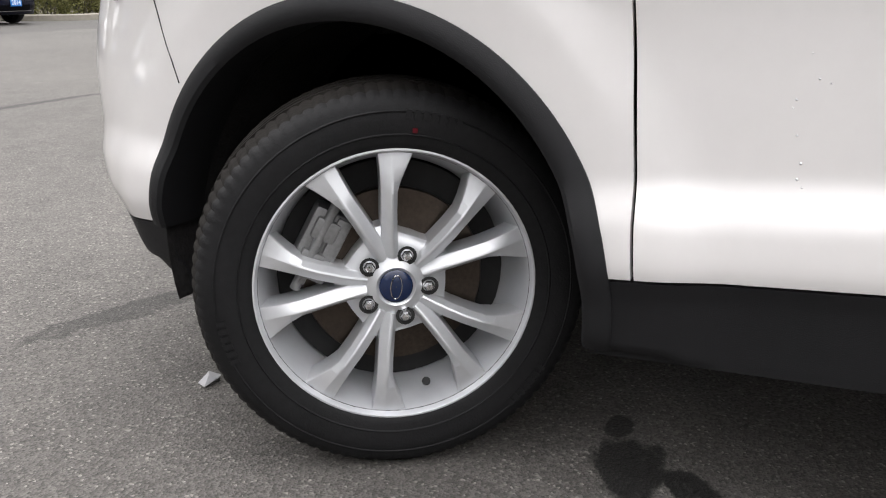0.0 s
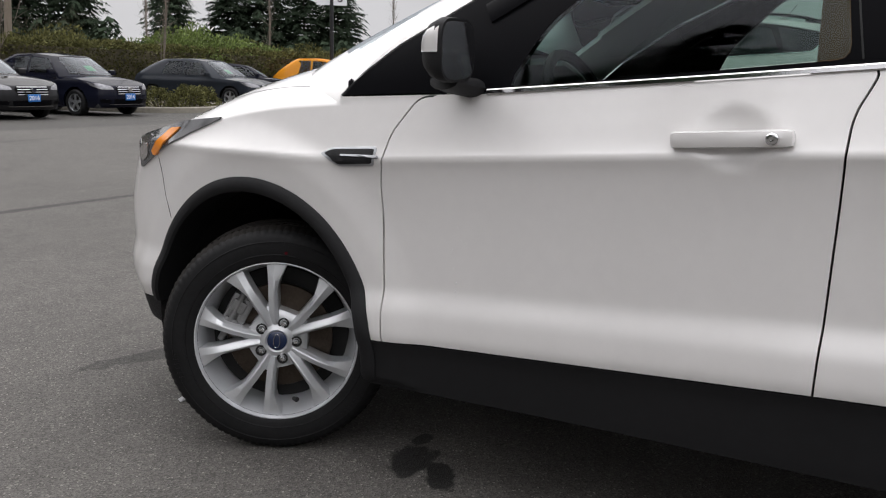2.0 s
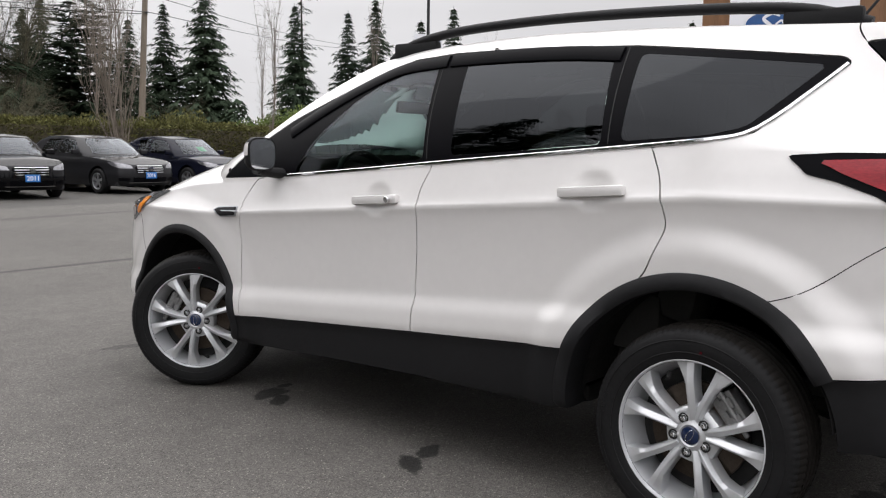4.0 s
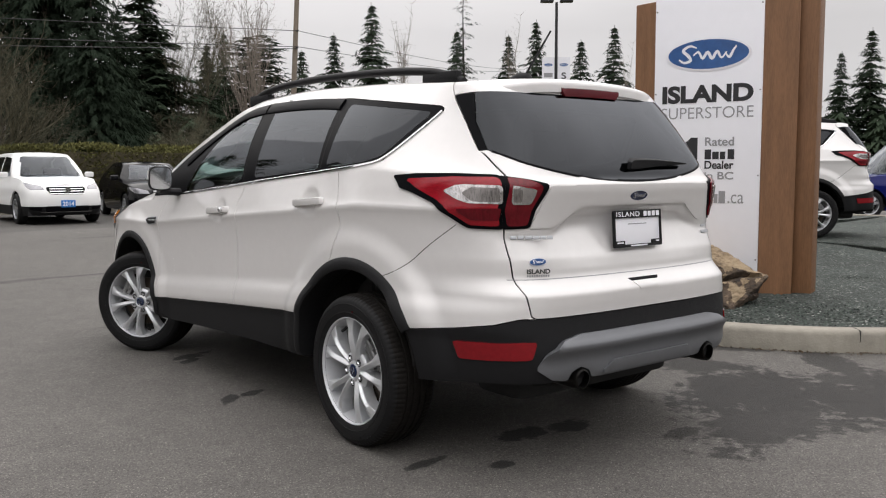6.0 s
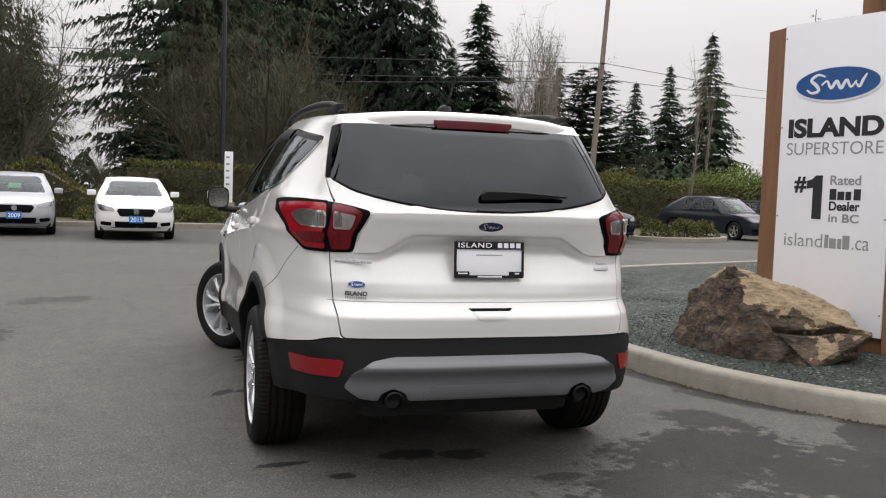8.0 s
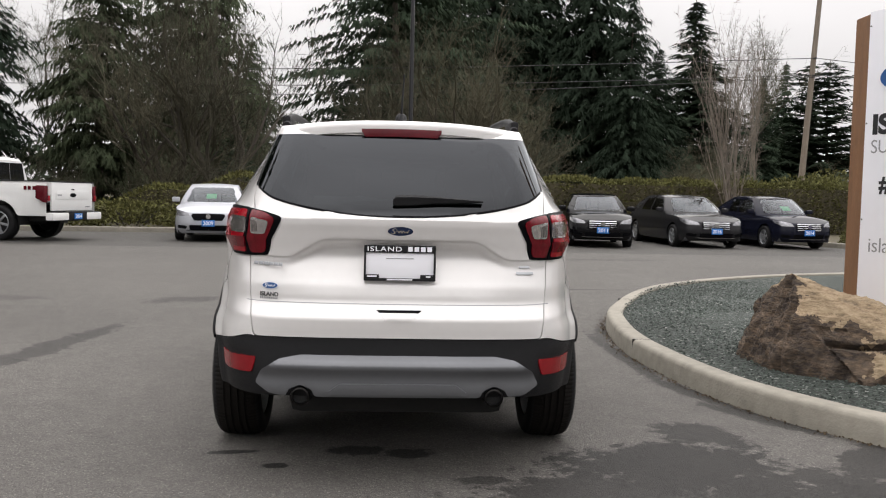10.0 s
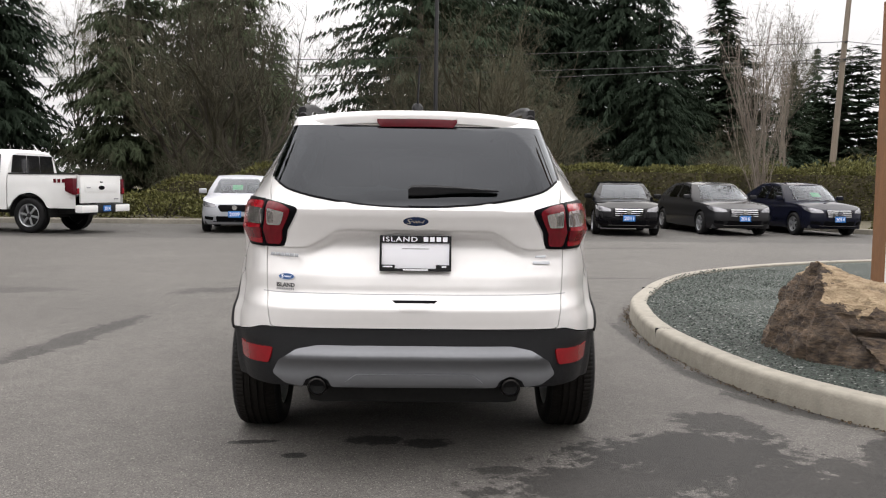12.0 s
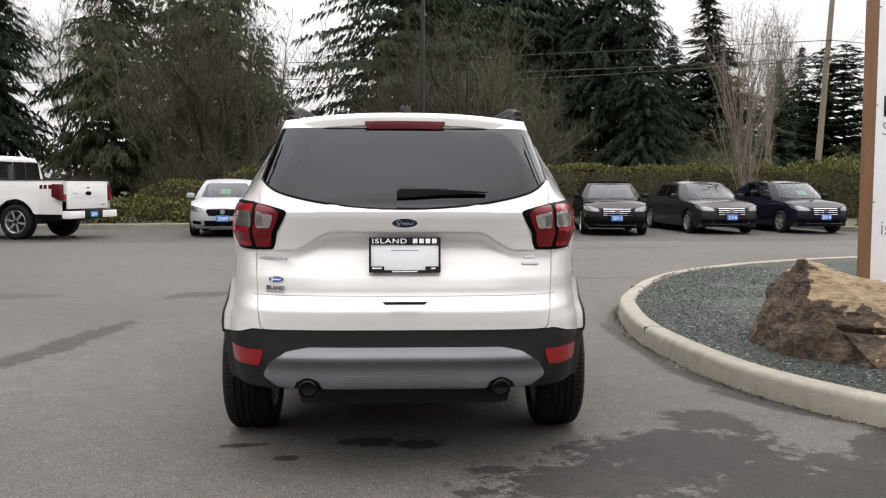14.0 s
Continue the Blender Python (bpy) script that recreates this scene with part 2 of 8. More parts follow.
def each_part(name, bm, mat, parent=None, label="", m=None):
    """Links every separate piece of a bmesh as a part of its own."""
    left, out = set(bm.verts), []
    while left:
        todo, group = [left.pop()], []
        while todo:
            v = todo.pop()
            group.append(v)
            for e in v.link_edges:
                w = e.other_vert(v)
                if w in left:
                    left.discard(w)
                    todo.append(w)
        nb = bmesh.new()
        made = {v: nb.verts.new(v.co) for v in group}
        for f in {f for v in group for f in v.link_faces}:
            nb.faces.new([made[v] for v in f.verts])
        ob = part(name, nb, mat, parent, label)
        if m is not None:
            ob.matrix_basis = m
        out.append(ob)
    bm.free()
    return out


def thing(name, label, category, group="", kind="", m=None):
    ob = tagged(new(name), label, category, group, kind)
    ob.empty_display_size = 0.2
    if m is not None:
        ob.matrix_world = m
    return ob


def box(bm, x0, x1, y0, y1, z0, z1, bevel=0.0, m=None):
    vs = bmesh.ops.create_cube(bm, size=1.0)["verts"]
    for v in vs:
        v.co = Vector(((x0 + x1) / 2 + v.co.x * (x1 - x0), (y0 + y1) / 2 + v.co.y * (y1 - y0), (z0 + z1) / 2 + v.co.z * (z1 - z0)))
    if bevel:
        es = list({e for v in vs for e in v.link_edges})
        r = bmesh.ops.bevel(bm, geom=es, offset=bevel, segments=2, affect="EDGES", profile=0.6)
        vs = list({v for f in r["faces"] for v in f.verts} | {v for v in vs if v.is_valid})
    if m is not None:
        bmesh.ops.transform(bm, matrix=m, verts=vs)
    return vs


def lathe(bm, profile, steps=48, m=None, arc=(0.0, 2 * math.pi)):
    """Turns a profile of (radius, x) about the x axis."""
    full = arc[1] - arc[0] > 6.28
    rings = []
    for i in range(steps if full else steps + 1):
        a = arc[0] + (arc[1] - arc[0]) * i / steps
        rings.append([bm.verts.new((x, r * math.cos(a), r * math.sin(a))) for r, x in profile])
    n = len(rings)
    for i in range(n if full else n - 1):
        a, b = rings[i], rings[(i + 1) % n]
        for j in range(len(profile) - 1):
            bm.faces.new((a[j], a[j + 1], b[j + 1], b[j]))
    if m is not None:
        bmesh.ops.transform(bm, matrix=m, verts=[v for r in rings for v in r])
    return rings


def tube(bm, points, radius, sides=8, cap=True):
    """A tube along 3D points; radius is one number or one per point."""
    pts = [Vector(p) for p in points]
    rad = radius if isinstance(radius, (list, tuple)) else [radius] * len(pts)
    rings, up = [], Vector((0, 0, 1))
    for i, p in enumerate(pts):
        d = (pts[min(i + 1, len(pts) - 1)] - pts[max(i - 1, 0)]).normalized()
        side = d.cross(up)
        if side.length < 0.1:
            side = d.cross(Vector((1, 0, 0)))
        side.normalize()
        other = d.cross(side)
        rings.append([bm.verts.new(p + (side * math.cos(2 * math.pi * k / sides) + other * math.sin(2 * math.pi * k / sides)) * rad[i]) for k in range(sides)])
    for a, b in zip(rings, rings[1:]):
        for k in range(sides):
            bm.faces.new((a[k], a[(k + 1) % sides], b[(k + 1) % sides], b[k]))
    if cap:
        bm.faces.new(rings[0][::-1])
        bm.faces.new(rings[-1])
    return rings


def sweep(bm, points, section, closed=False):
    """Carries an (across, up) section along ground-plane points, upright."""
    pts = [Vector((*p[:2], p[2] if len(p) > 2 else 0.0)) for p in points]
    rows = []
    n = len(pts)
    for i, p in enumerate(pts):
        d = pts[(i + 1) % n if closed else min(i + 1, n - 1)] - pts[i - 1 if closed or i else 0]
        side = Vector((-d.y, d.x, 0)).normalized()
        rows.append([bm.verts.new(p + side * a + Vector((0, 0, b))) for a, b in section])
    for i in range(n if closed else n - 1):
        a, b = rows[i], rows[(i + 1) % n]
        for j in range(len(section) - 1):
            bm.faces.new((a[j], a[j + 1], b[j + 1], b[j]))
    if not closed:
        bm.faces.new(rows[0])
        bm.faces.new(rows[-1][::-1])
    return rows


def inside(poly, a, b):
    hit, n = False, len(poly)
    for i in range(n):
        (x1, y1), (x2, y2) = poly[i - 1], poly[i]
        if (y1 > b) != (y2 > b) and a < (x2 - x1) * (b - y1) / (y2 - y1) + x1:
            hit = not hit
    return hit


def nearest(poly, a, b):
    best, at = 1e9, (a, b)
    for i in range(len(poly)):
        (x1, y1), (x2, y2) = poly[i - 1], poly[i]
        dx, dy = x2 - x1, y2 - y1
        k = max(0, min(1, ((a - x1) * dx + (b - y1) * dy) / (dx * dx + dy * dy + 1e-12)))
        q = (x1 + k * dx, y1 + k * dy)
        d = (q[0] - a) ** 2 + (q[1] - b) ** 2
        if d < best:
            best, at = d, q
    return at, best ** 0.5


def grown(poly, d):
    """A polygon moved outwards by d (inwards if negative)."""
    area = sum(poly[i - 1][0] * poly[i][1] - poly[i][0] * poly[i - 1][1] for i in range(len(poly)))
    s, out, n = (1 if area > 0 else -1), [], len(poly)
    for i in range(n):
        p, q, r = (Vector(poly[j % n]) for j in (i - 1, i, i + 1))
        e1, e2 = (q - p).normalized(), (r - q).normalized()
        n1, n2 = Vector((e1.y, -e1.x)), Vector((e2.y, -e2.x))
        k = (n1 + n2)
        k = k / max(0.35, k.length_squared / 2)
        out.append(tuple(q + k * (d * s)))
    return out


def rounded(keys, r, step=0.02, k=5):
    """The outline of a polygon with corners of radius about r, split into short edges."""
    out, n = [], len(keys)
    for i in range(n):
        p, q, s = Vector(keys[i - 1]), Vector(keys[i]), Vector(keys[(i + 1) % n])
        ri = min(r, (p - q).length * 0.45, (s - q).length * 0.45)
        a, b = q + (p - q).normalized() * ri, q + (s - q).normalized() * ri
        for j in range(k + 1):
            t = j / k
            out.append(a * (1 - t) ** 2 + q * 2 * t * (1 - t) + b * t * t)
    dense = []
    for i in range(len(out)):
        a, b = out[i - 1], out[i]
        m = max(1, int((b - a).length / step))
        dense += [tuple(a.lerp(b, j / m)) for j in range(m)]
    return dense

# ---- ground, kerbs and island ----
def ground_material():
    m = bpy.data.materials.new("worn_asphalt")
    m.use_nodes = True
    nt = m.node_tree
    b = nt.nodes["Principled BSDF"]
    tc = nt.nodes.new("ShaderNodeTexCoord")

    def noise(scale, detail=4.0, rough=0.55):
        n = nt.nodes.new("ShaderNodeTexNoise")
        n.inputs["Scale"].default_value, n.inputs["Detail"].default_value, n.inputs["Roughness"].default_value = scale, detail, rough
        nt.links.new(tc.outputs["Object"], n.inputs["Vector"])
        return n.outputs[0]

    def math_node(op, a, c=None, clamp=False):
        n = nt.nodes.new("ShaderNodeMath")
        n.operation, n.use_clamp = op, clamp
        for i, v in enumerate((a, c)):
            if v is None:
                continue
            if isinstance(v, (int, float)):
                n.inputs[i].default_value = v
            else:
                nt.links.new(v, n.inputs[i])
        return n.outputs[0]

    def rng(v, a, c, d, e):
        n = nt.nodes.new("ShaderNodeMapRange")
        for i, q in enumerate((a, c, d, e)):
            n.inputs[i + 1].default_value = q
        nt.links.new(v, n.inputs[0])
        return n.outputs[0]

    vor = nt.nodes.new("ShaderNodeTexVoronoi")
    vor.inputs["Scale"].default_value = 190
    nt.links.new(tc.outputs["Object"], vor.inputs["Vector"])
    sep = nt.nodes.new("ShaderNodeSeparateColor")
    nt.links.new(vor.outputs["Color"], sep.inputs[0])
    grain = rng(sep.outputs[0], 0.0, 1.0, 0.55, 1.38)
    chips = rng(sep.outputs[1], 0.93, 1.0, 0.0, 1.5)
    broad = rng(noise(0.35, 5), 0.3, 0.7, 0.86, 1.14)
    fine = rng(noise(5, 6, 0.7), 0.3, 0.7, 0.85, 1.15)
    value = math_node("MULTIPLY", math_node("MULTIPLY", grain, broad), fine)
    value = math_node("ADD", value, chips)
    # damp and oily patches with ragged edges
    geo = nt.nodes.new("ShaderNodeSeparateXYZ")
    nt.links.new(tc.outputs["Object"], geo.inputs[0])
    ragged = rng(noise(2.6, 7, 0.65), 0.25, 0.75, -0.95, 0.95)
    finer = rng(noise(14, 5, 0.6), 0.25, 0.75, -0.7, 0.7)
    wobble = math_node("ADD", ragged, finer)
    wet = None
    for x, y, rx, ry, turn, deep, small in STAINS:
        dx, dy = math_node("SUBTRACT", geo.outputs[0], x), math_node("SUBTRACT", geo.outputs[1], y)
        c, s = math.cos(radians(turn)), math.sin(radians(turn))
        u = math_node("MULTIPLY", math_node("ADD", math_node("MULTIPLY", dx, c), math_node("MULTIPLY", dy, s)), 1 / rx)
        v = math_node("MULTIPLY", math_node("SUBTRACT", math_node("MULTIPLY", dy, c), math_node("MULTIPLY", dx, s)), 1 / ry)
        d = math_node("SQRT", math_node("ADD", math_node("MULTIPLY", u, u), math_node("MULTIPLY", v, v)))
        d = math_node("ADD", d, math_node("MULTIPLY", finer if small else wobble, 0.55))
        k = math_node("MULTIPLY", rng(d, 0.8, 1.02, 1.0, 0.0), deep)
        wet = k if wet is None else math_node("MAXIMUM", wet, k)
    # the darker, newer asphalt of the parking strip along the far kerb
    edge = math_node("SUBTRACT", geo.outputs[1], math_node("ADD", math_node("MULTIPLY", geo.outputs[0], STRIP[1]), STRIP[0]))
    strip_dark = math_node("MULTIPLY", rng(math_node("ADD", edge, math_node("MULTIPLY", wobble, 0.25)), -0.1, 0.25, 0.0, 1.0), 0.34)
    wet = math_node("MAXIMUM", wet, strip_dark)
    value = math_node("MULTIPLY", value, math_node("SUBTRACT", 1.0, wet))
    sc = nt.nodes.new("ShaderNodeVectorMath")
    sc.operation = "SCALE"
    sc.inputs[0].default_value = ASPHALT
    nt.links.new(value, sc.inputs["Scale"])
    nt.links.new(sc.outputs[0], b.inputs["Base Color"])
    rough = math_node("SUBTRACT", 0.82, math_node("MULTIPLY", wet, 0.08))
    nt.links.new(rough, b.inputs["Roughness"])
    b.inputs["Specular IOR Level"].default_value = 0.35
    bp = nt.nodes.new("ShaderNodeBump")
    bp.inputs["Strength"].default_value, bp.inputs["Distance"].default_value = 0.7, 0.004
    nt.links.new(math_node("ADD", vor.outputs["Distance"], math_node("MULTIPLY", noise(30, 4), 0.6)), bp.inputs["Height"])
    nt.links.new(bp.outputs[0], b.inputs["Normal"])
    return m


ASPHALT = (0.094, 0.088, 0.081)
STRIP = (15.6, 0.05)
# x, y, half length, half width, turn, depth of the darkening, small
STAINS = [
    (-0.71, 2.275, 0.12, 0.075, 20, 0.86, 1), (-0.75, 2.15, 0.10, 0.05, 40, 0.86, 1), (-0.57, 2.33, 0.05, 0.03, 10, 0.8, 1),
    (-0.97, 1.10, 0.11, 0.05, 50, 0.84, 1), (-0.83, 1.13, 0.09, 0.05, 20, 0.84, 1),
    (-0.555, -0.615, 0.065, 0.045, 10, 0.85, 1), (-0.80, -0.40, 0.13, 0.035, 8, 0.82, 1),
    (-0.19, -0.36, 0.15, 0.085, 0, 0.85, 1), (0.06, -0.41, 0.14, 0.085, 0, 0.85, 1),
    (0.40, -0.82, 0.14, 0.06, 0, 0.62, 1), (1.32, -0.60, 0.66, 0.46, 12, 0.78, 0), (1.64, -0.02, 0.24, 0.26, 10, 0.72, 0), (0.85, -0.98, 0.6, 0.26, 8, 0.7, 0), (1.75, -1.15, 0.75, 0.42, 10, 0.74, 0), (2.15, -0.95, 0.5, 0.24, -35, 0.7, 0), (2.40, -0.48, 0.17, 0.6, -38, 0.7, 0), (1.86, 2.4, 0.075, 1.3, 1, 0.62, 1), (1.96, 1.05, 0.085, 0.55, 16, 0.66, 1), (2.16, 0.35, 0.10, 0.5, 30, 0.66, 1), (1.97, 3.5, 0.07, 0.7, -12, 0.55, 1),
    (-2.72, 2.6, 1.15, 0.17, 81, 0.58, 0), (-2.42, 5.7, 0.55, 0.28, 30, 0.5, 0), (-4.6, 5.6, 0.7, 0.3, 10, 0.35, 0), (-0.55, 7.3, 0.5, 0.12, 12, 0.4, 0),
    (1.3, 7.47, 2.4, 0.07, 4, 0.6, 1), (-0.52, 3.68, 0.28, 0.07, -15, 0.5, 1), (-6.0, 3.0, 1.2, 0.2, 60, 0.3, 0), (3.5, 13.5, 2.5, 0.2, 10, 0.3, 0),
]
bm = bmesh.new()
bmesh.ops.create_grid(bm, x_segments=60, y_segments=60, size=900)
tagged(part("ground", bm, ground_material()), "worn grey asphalt car park with damp and oily patches", "ground", kind="structure")

KERB_LINE = [(7.2, -4.2), (4.6, -2.15), (3.1, -0.75), (2.57, -0.22), (2.17, 0.55), (2.03, 1.16), (1.935, 2.3), (2.01, 3.25), (2.19, 4.2), (2.44, 4.88), (2.87, 5.87), (3.54, 6.97), (4.72, 8.12), (6.3, 9.12), (8.41, 9.96), (9.75, 10.5), (12.0, 11.2), (15.0, 10.9), (17.3, 9.0), (17.7, 6.2), (15.5, 2.0), (11.5, -2.6)]
KERB_H = 0.15
line = curve_through(KERB_LINE, 0.12, closed=True)
bm = bmesh.new()
sweep(bm, line, [(0.012, -0.05), (0.0, KERB_H - 0.035), (-0.008, KERB_H - 0.014), (-0.024, KERB_H - 0.002), (-0.045, KERB_H), (-0.145, KERB_H), (-0.16, KERB_H - 0.012), (-0.165, 0.0)], closed=True)
island_kerb = tagged(part("island_kerb", bm, CONCRETE), "pale weathered concrete kerb round a gravel island", "kerb", kind="structure")

# ---- car bodies ----
class Shell:
    """A car body as two lofts: plan outlines stacked from sill to belt line, and from belt line to roof."""

    def __init__(self, plan, rear_in, front_in, widths, bottom, belt, top_plan, roof, screen, crown=0.03, shear=0.0, shear_at=1.2, corner=0.74, pillar=2.1, top_corner=0.56, top_pillar=1.7, recess=None, fine=0.02, rows=48, bow=1.45, hood_crown=0.05, rear_bow=1.45):
        self.rear_bow = rear_bow
        self.outline = curve_through(plan, fine)
        self.arc = [0.0]
        for a, b in zip(self.outline, self.outline[1:]):
            self.arc.append(self.arc[-1] + (b - a).length)
        self.arc = np.array(self.arc)
        self.px, self.py = np.array([p.x for p in self.outline]), np.array([p.y for p in self.outline])
        self.rear_in, self.front_in, self.widths = smooth(rear_in), smooth(front_in), smooth(widths)
        self.bottom, self.belt, self.roof = smooth(bottom), smooth(belt), smooth(roof)
        self.y0, self.y1 = self.py[0], self.py[-1]
        self.shear, self.shear_at, self.recess, self.rows, self.bow, self.crown, self.hood_crown = shear, shear_at, recess, rows, bow, crown, hood_crown
        self.top_outline = curve_through(top_plan, fine)
        self.corner, self.pillar, self.top_corner, self.top_pillar, self.screen = corner, pillar, top_corner, top_pillar, screen
        self.fine = fine

    def at(self, a, z):
        """The skin on the +x side, a metres round the plan outline from the tail's middle, at height z."""
        bx, by = float(np.interp(a, self.arc, self.px)), float(np.interp(a, self.arc, self.py))
        zeta = z - self.shear * (self.shear_at - min(max(by, 0.0), 2 * self.shear_at))
        x, y = bx * self.widths(zeta), by
        mid = (self.y0 + self.y1) / 2
        if by < mid:
            k = min(1.0, max(0.0, (0.25 - by) / (0.25 - self.y0)))
            y += self.rear_in(z) * k * k * (3 - 2 * k)
        else:
            k = min(1.0, max(0.0, (by - (self.y1 - 1.0)) / 1.0))
            y += self.front_in(z) * k * k * (3 - 2 * k)
        if self.recess and by < self.y0 + 0.25:
            y += self.recess(x, z)
        return Vector((x, y, z))

    def arc_x(self, x, z):
        """Where the tail of the outline reaches x."""
        n = int(np.argmax(self.py > self.y0 + 0.35))
        xs = [self.at(a, z).x for a in self.arc[:n]]
        return float(np.interp(x, xs, self.arc[:n]))

    def arc_y(self, y, z):
        """Where the flank of the outline reaches y."""
        ys = [self.at(a, z).y for a in self.arc]
        return float(np.interp(y, np.maximum.accumulate(ys), self.arc))

    def build(self):
        bm = bmesh.new()
        grid = []
        nz = self.rows
        for a, p in zip(self.arc, self.outline):
            b, t = self.bottom(p.y), self.belt(p.y)
            grid.append([bm.verts.new(self.at(a, b + (t - b) * j / nz)) for j in range(nz + 1)])
        for c, d in zip(grid, grid[1:]):
            for j in range(nz):
                bm.faces.new((c[j], d[j], d[j + 1], c[j + 1]))
        # bonnet: ribs from the top edge to the middle
        nr = 26
        front = [i for i, p in enumerate(self.outline) if p.y > self.pillar - 0.05]
        ribs = []
        for i in front:
            v = grid[i][-1]
            k = min(1.0, max(0.0, (self.y1 - v.co.y) / 0.42))
            ribs.append([v] + [bm.verts.new((v.co.x * (1 - r / nr), v.co.y, v.co.z + self.hood_crown * k * (1 - (1 - r / nr) ** 2.5))) for r in range(1, nr + 1)])
        for c, d in zip(ribs, ribs[1:]):
            for j in range(nr):
                bm.faces.new((c[j], c[j + 1], d[j + 1], d[j]))
        # upper body
        low = [grid[i][-1] for i, p in enumerate(self.outline) if p.y <= self.pillar]
        base = [v.co.copy() for v in low]
        screen = curve_through([tuple(base[-1])] + self.screen, self.fine)[1:]
        n_rear = max(2, sum(1 for p, v in zip(self.outline, low) if v.co.x < self.corner and p.y < 0.3))
        segs = ([base[: n_rear]], [base[n_rear:]], [screen])
        tops = self.top_outline
        i1 = next(i for i, p in enumerate(tops) if p.x >= self.top_corner)
        i2 = max(i for i, p in enumerate(tops) if p.x >= self.top_corner * 0.5 and p.y <= self.top_pillar)
        cuts = (tops[: i1 + 1], tops[i1: i2 + 1], tops[i2:])

        def resample(line, params):
            acc = [0.0]
            for p, q in zip(line, line[1:]):
                acc.append(acc[-1] + (q - p).length)
            xs, ys = [p.x for p in line], [p.y for p in line]
            return [Vector((float(np.interp(t * acc[-1], acc, xs)), float(np.interp(t * acc[-1], acc, ys)))) for t in params]

        upper_low, upper_top = [], []
        for s, (seg, cut) in enumerate(zip(segs, cuts)):
            pts = seg[0]
            lead = [base[n_rear - 1]] if s == 1 else [base[-1]] if s == 2 else []
            full = lead + pts
            acc = [0.0]
            for p, q in zip(full, full[1:]):
                acc.append(acc[-1] + (q - p).length)
            params = [t / acc[-1] for t in acc][len(lead):]
            upper_low += pts
            upper_top += resample(cut, params)
        nv = 30
        self.upper = []
        for i, (lo, hi) in enumerate(zip(upper_low, upper_top)):
            zt = self.roof(hi.y)
            col = [low[i] if i < len(low) else bm.verts.new(lo)]
            front = i >= len(low)
            for j in range(1, nv + 1):
                v = j / nv
                k = min(1.0, max(0.0, (lo.y + 0.55) / 0.9))
                e = v ** (self.rear_bow + (self.bow - self.rear_bow) * k * k * (3 - 2 * k))
                f = v ** (1.12 if front else 1.25)
                col.append(bm.verts.new((lo.x + (hi.x - lo.x) * e, lo.y + (hi.y - lo.y) * f, lo.z + (zt - lo.z) * (1 - (1 - v) ** 1.08))))
            self.upper.append(col)
        for c, d in zip(self.upper, self.upper[1:]):
            for j in range(nv):
                bm.faces.new((c[j], d[j], d[j + 1], c[j + 1]))
        # roof ribs
        ribs = []
        nr = 22
        for col in self.upper:
            v = col[-1]
            ribs.append([v] + [bm.verts.new((v.co.x * (1 - r / nr), v.co.y, v.co.z + self.crown * (1 - (1 - r / nr) ** 2.2) * min(1.0, v.co.x / 0.35))) for r in range(1, nr + 1)])
        for c, d in zip(ribs, ribs[1:]):
            for j in range(nr):
                bm.faces.new((c[j], c[j + 1], d[j + 1], d[j]))
        bmesh.ops.remove_doubles(bm, verts=bm.verts, dist=0.0015)
        other = bmesh.ops.duplicate(bm, geom=bm.faces[:])["geom"]
        for v in (g for g in other if isinstance(g, bmesh.types.BMVert)):
            v.co.x = -v.co.x
        bmesh.ops.reverse_faces(bm, faces=[g for g in other if isinstance(g, bmesh.types.BMFace)])
        for v in bm.verts:
            if abs(v.co.x) < 0.002:
                v.co.x = 0
        bmesh.ops.remove_doubles(bm, verts=bm.verts, dist=0.001)
        bmesh.ops.recalc_face_normals(bm, faces=bm.faces)
        return bm


def side_cut(keys, r=0.03, x_min=0.2, sign=0, edge=None):
    """A cut drawn on the side view (y, z); sign -1 or 1: on that flank alone. edge: the open line that its edges are laid onto."""
    return ("side", rounded(keys, r), x_min, sign, edge)


def end_cut(keys, r=0.03, y_from=-9.0, y_to=9.0, edge=None):
    """A cut drawn on the end view (x, z)."""
    return ("end", rounded(keys, r), y_from, y_to, edge)


def open_nearest(line, a, b):
    """The nearest point of an open line; with no line, none is near."""
    best = ((a, b), 1e9)
    for p, q in zip(line, line[1:]):
        got = nearest([p, q], a, b)
        best = got if got[1] < best[1] else best
    return best


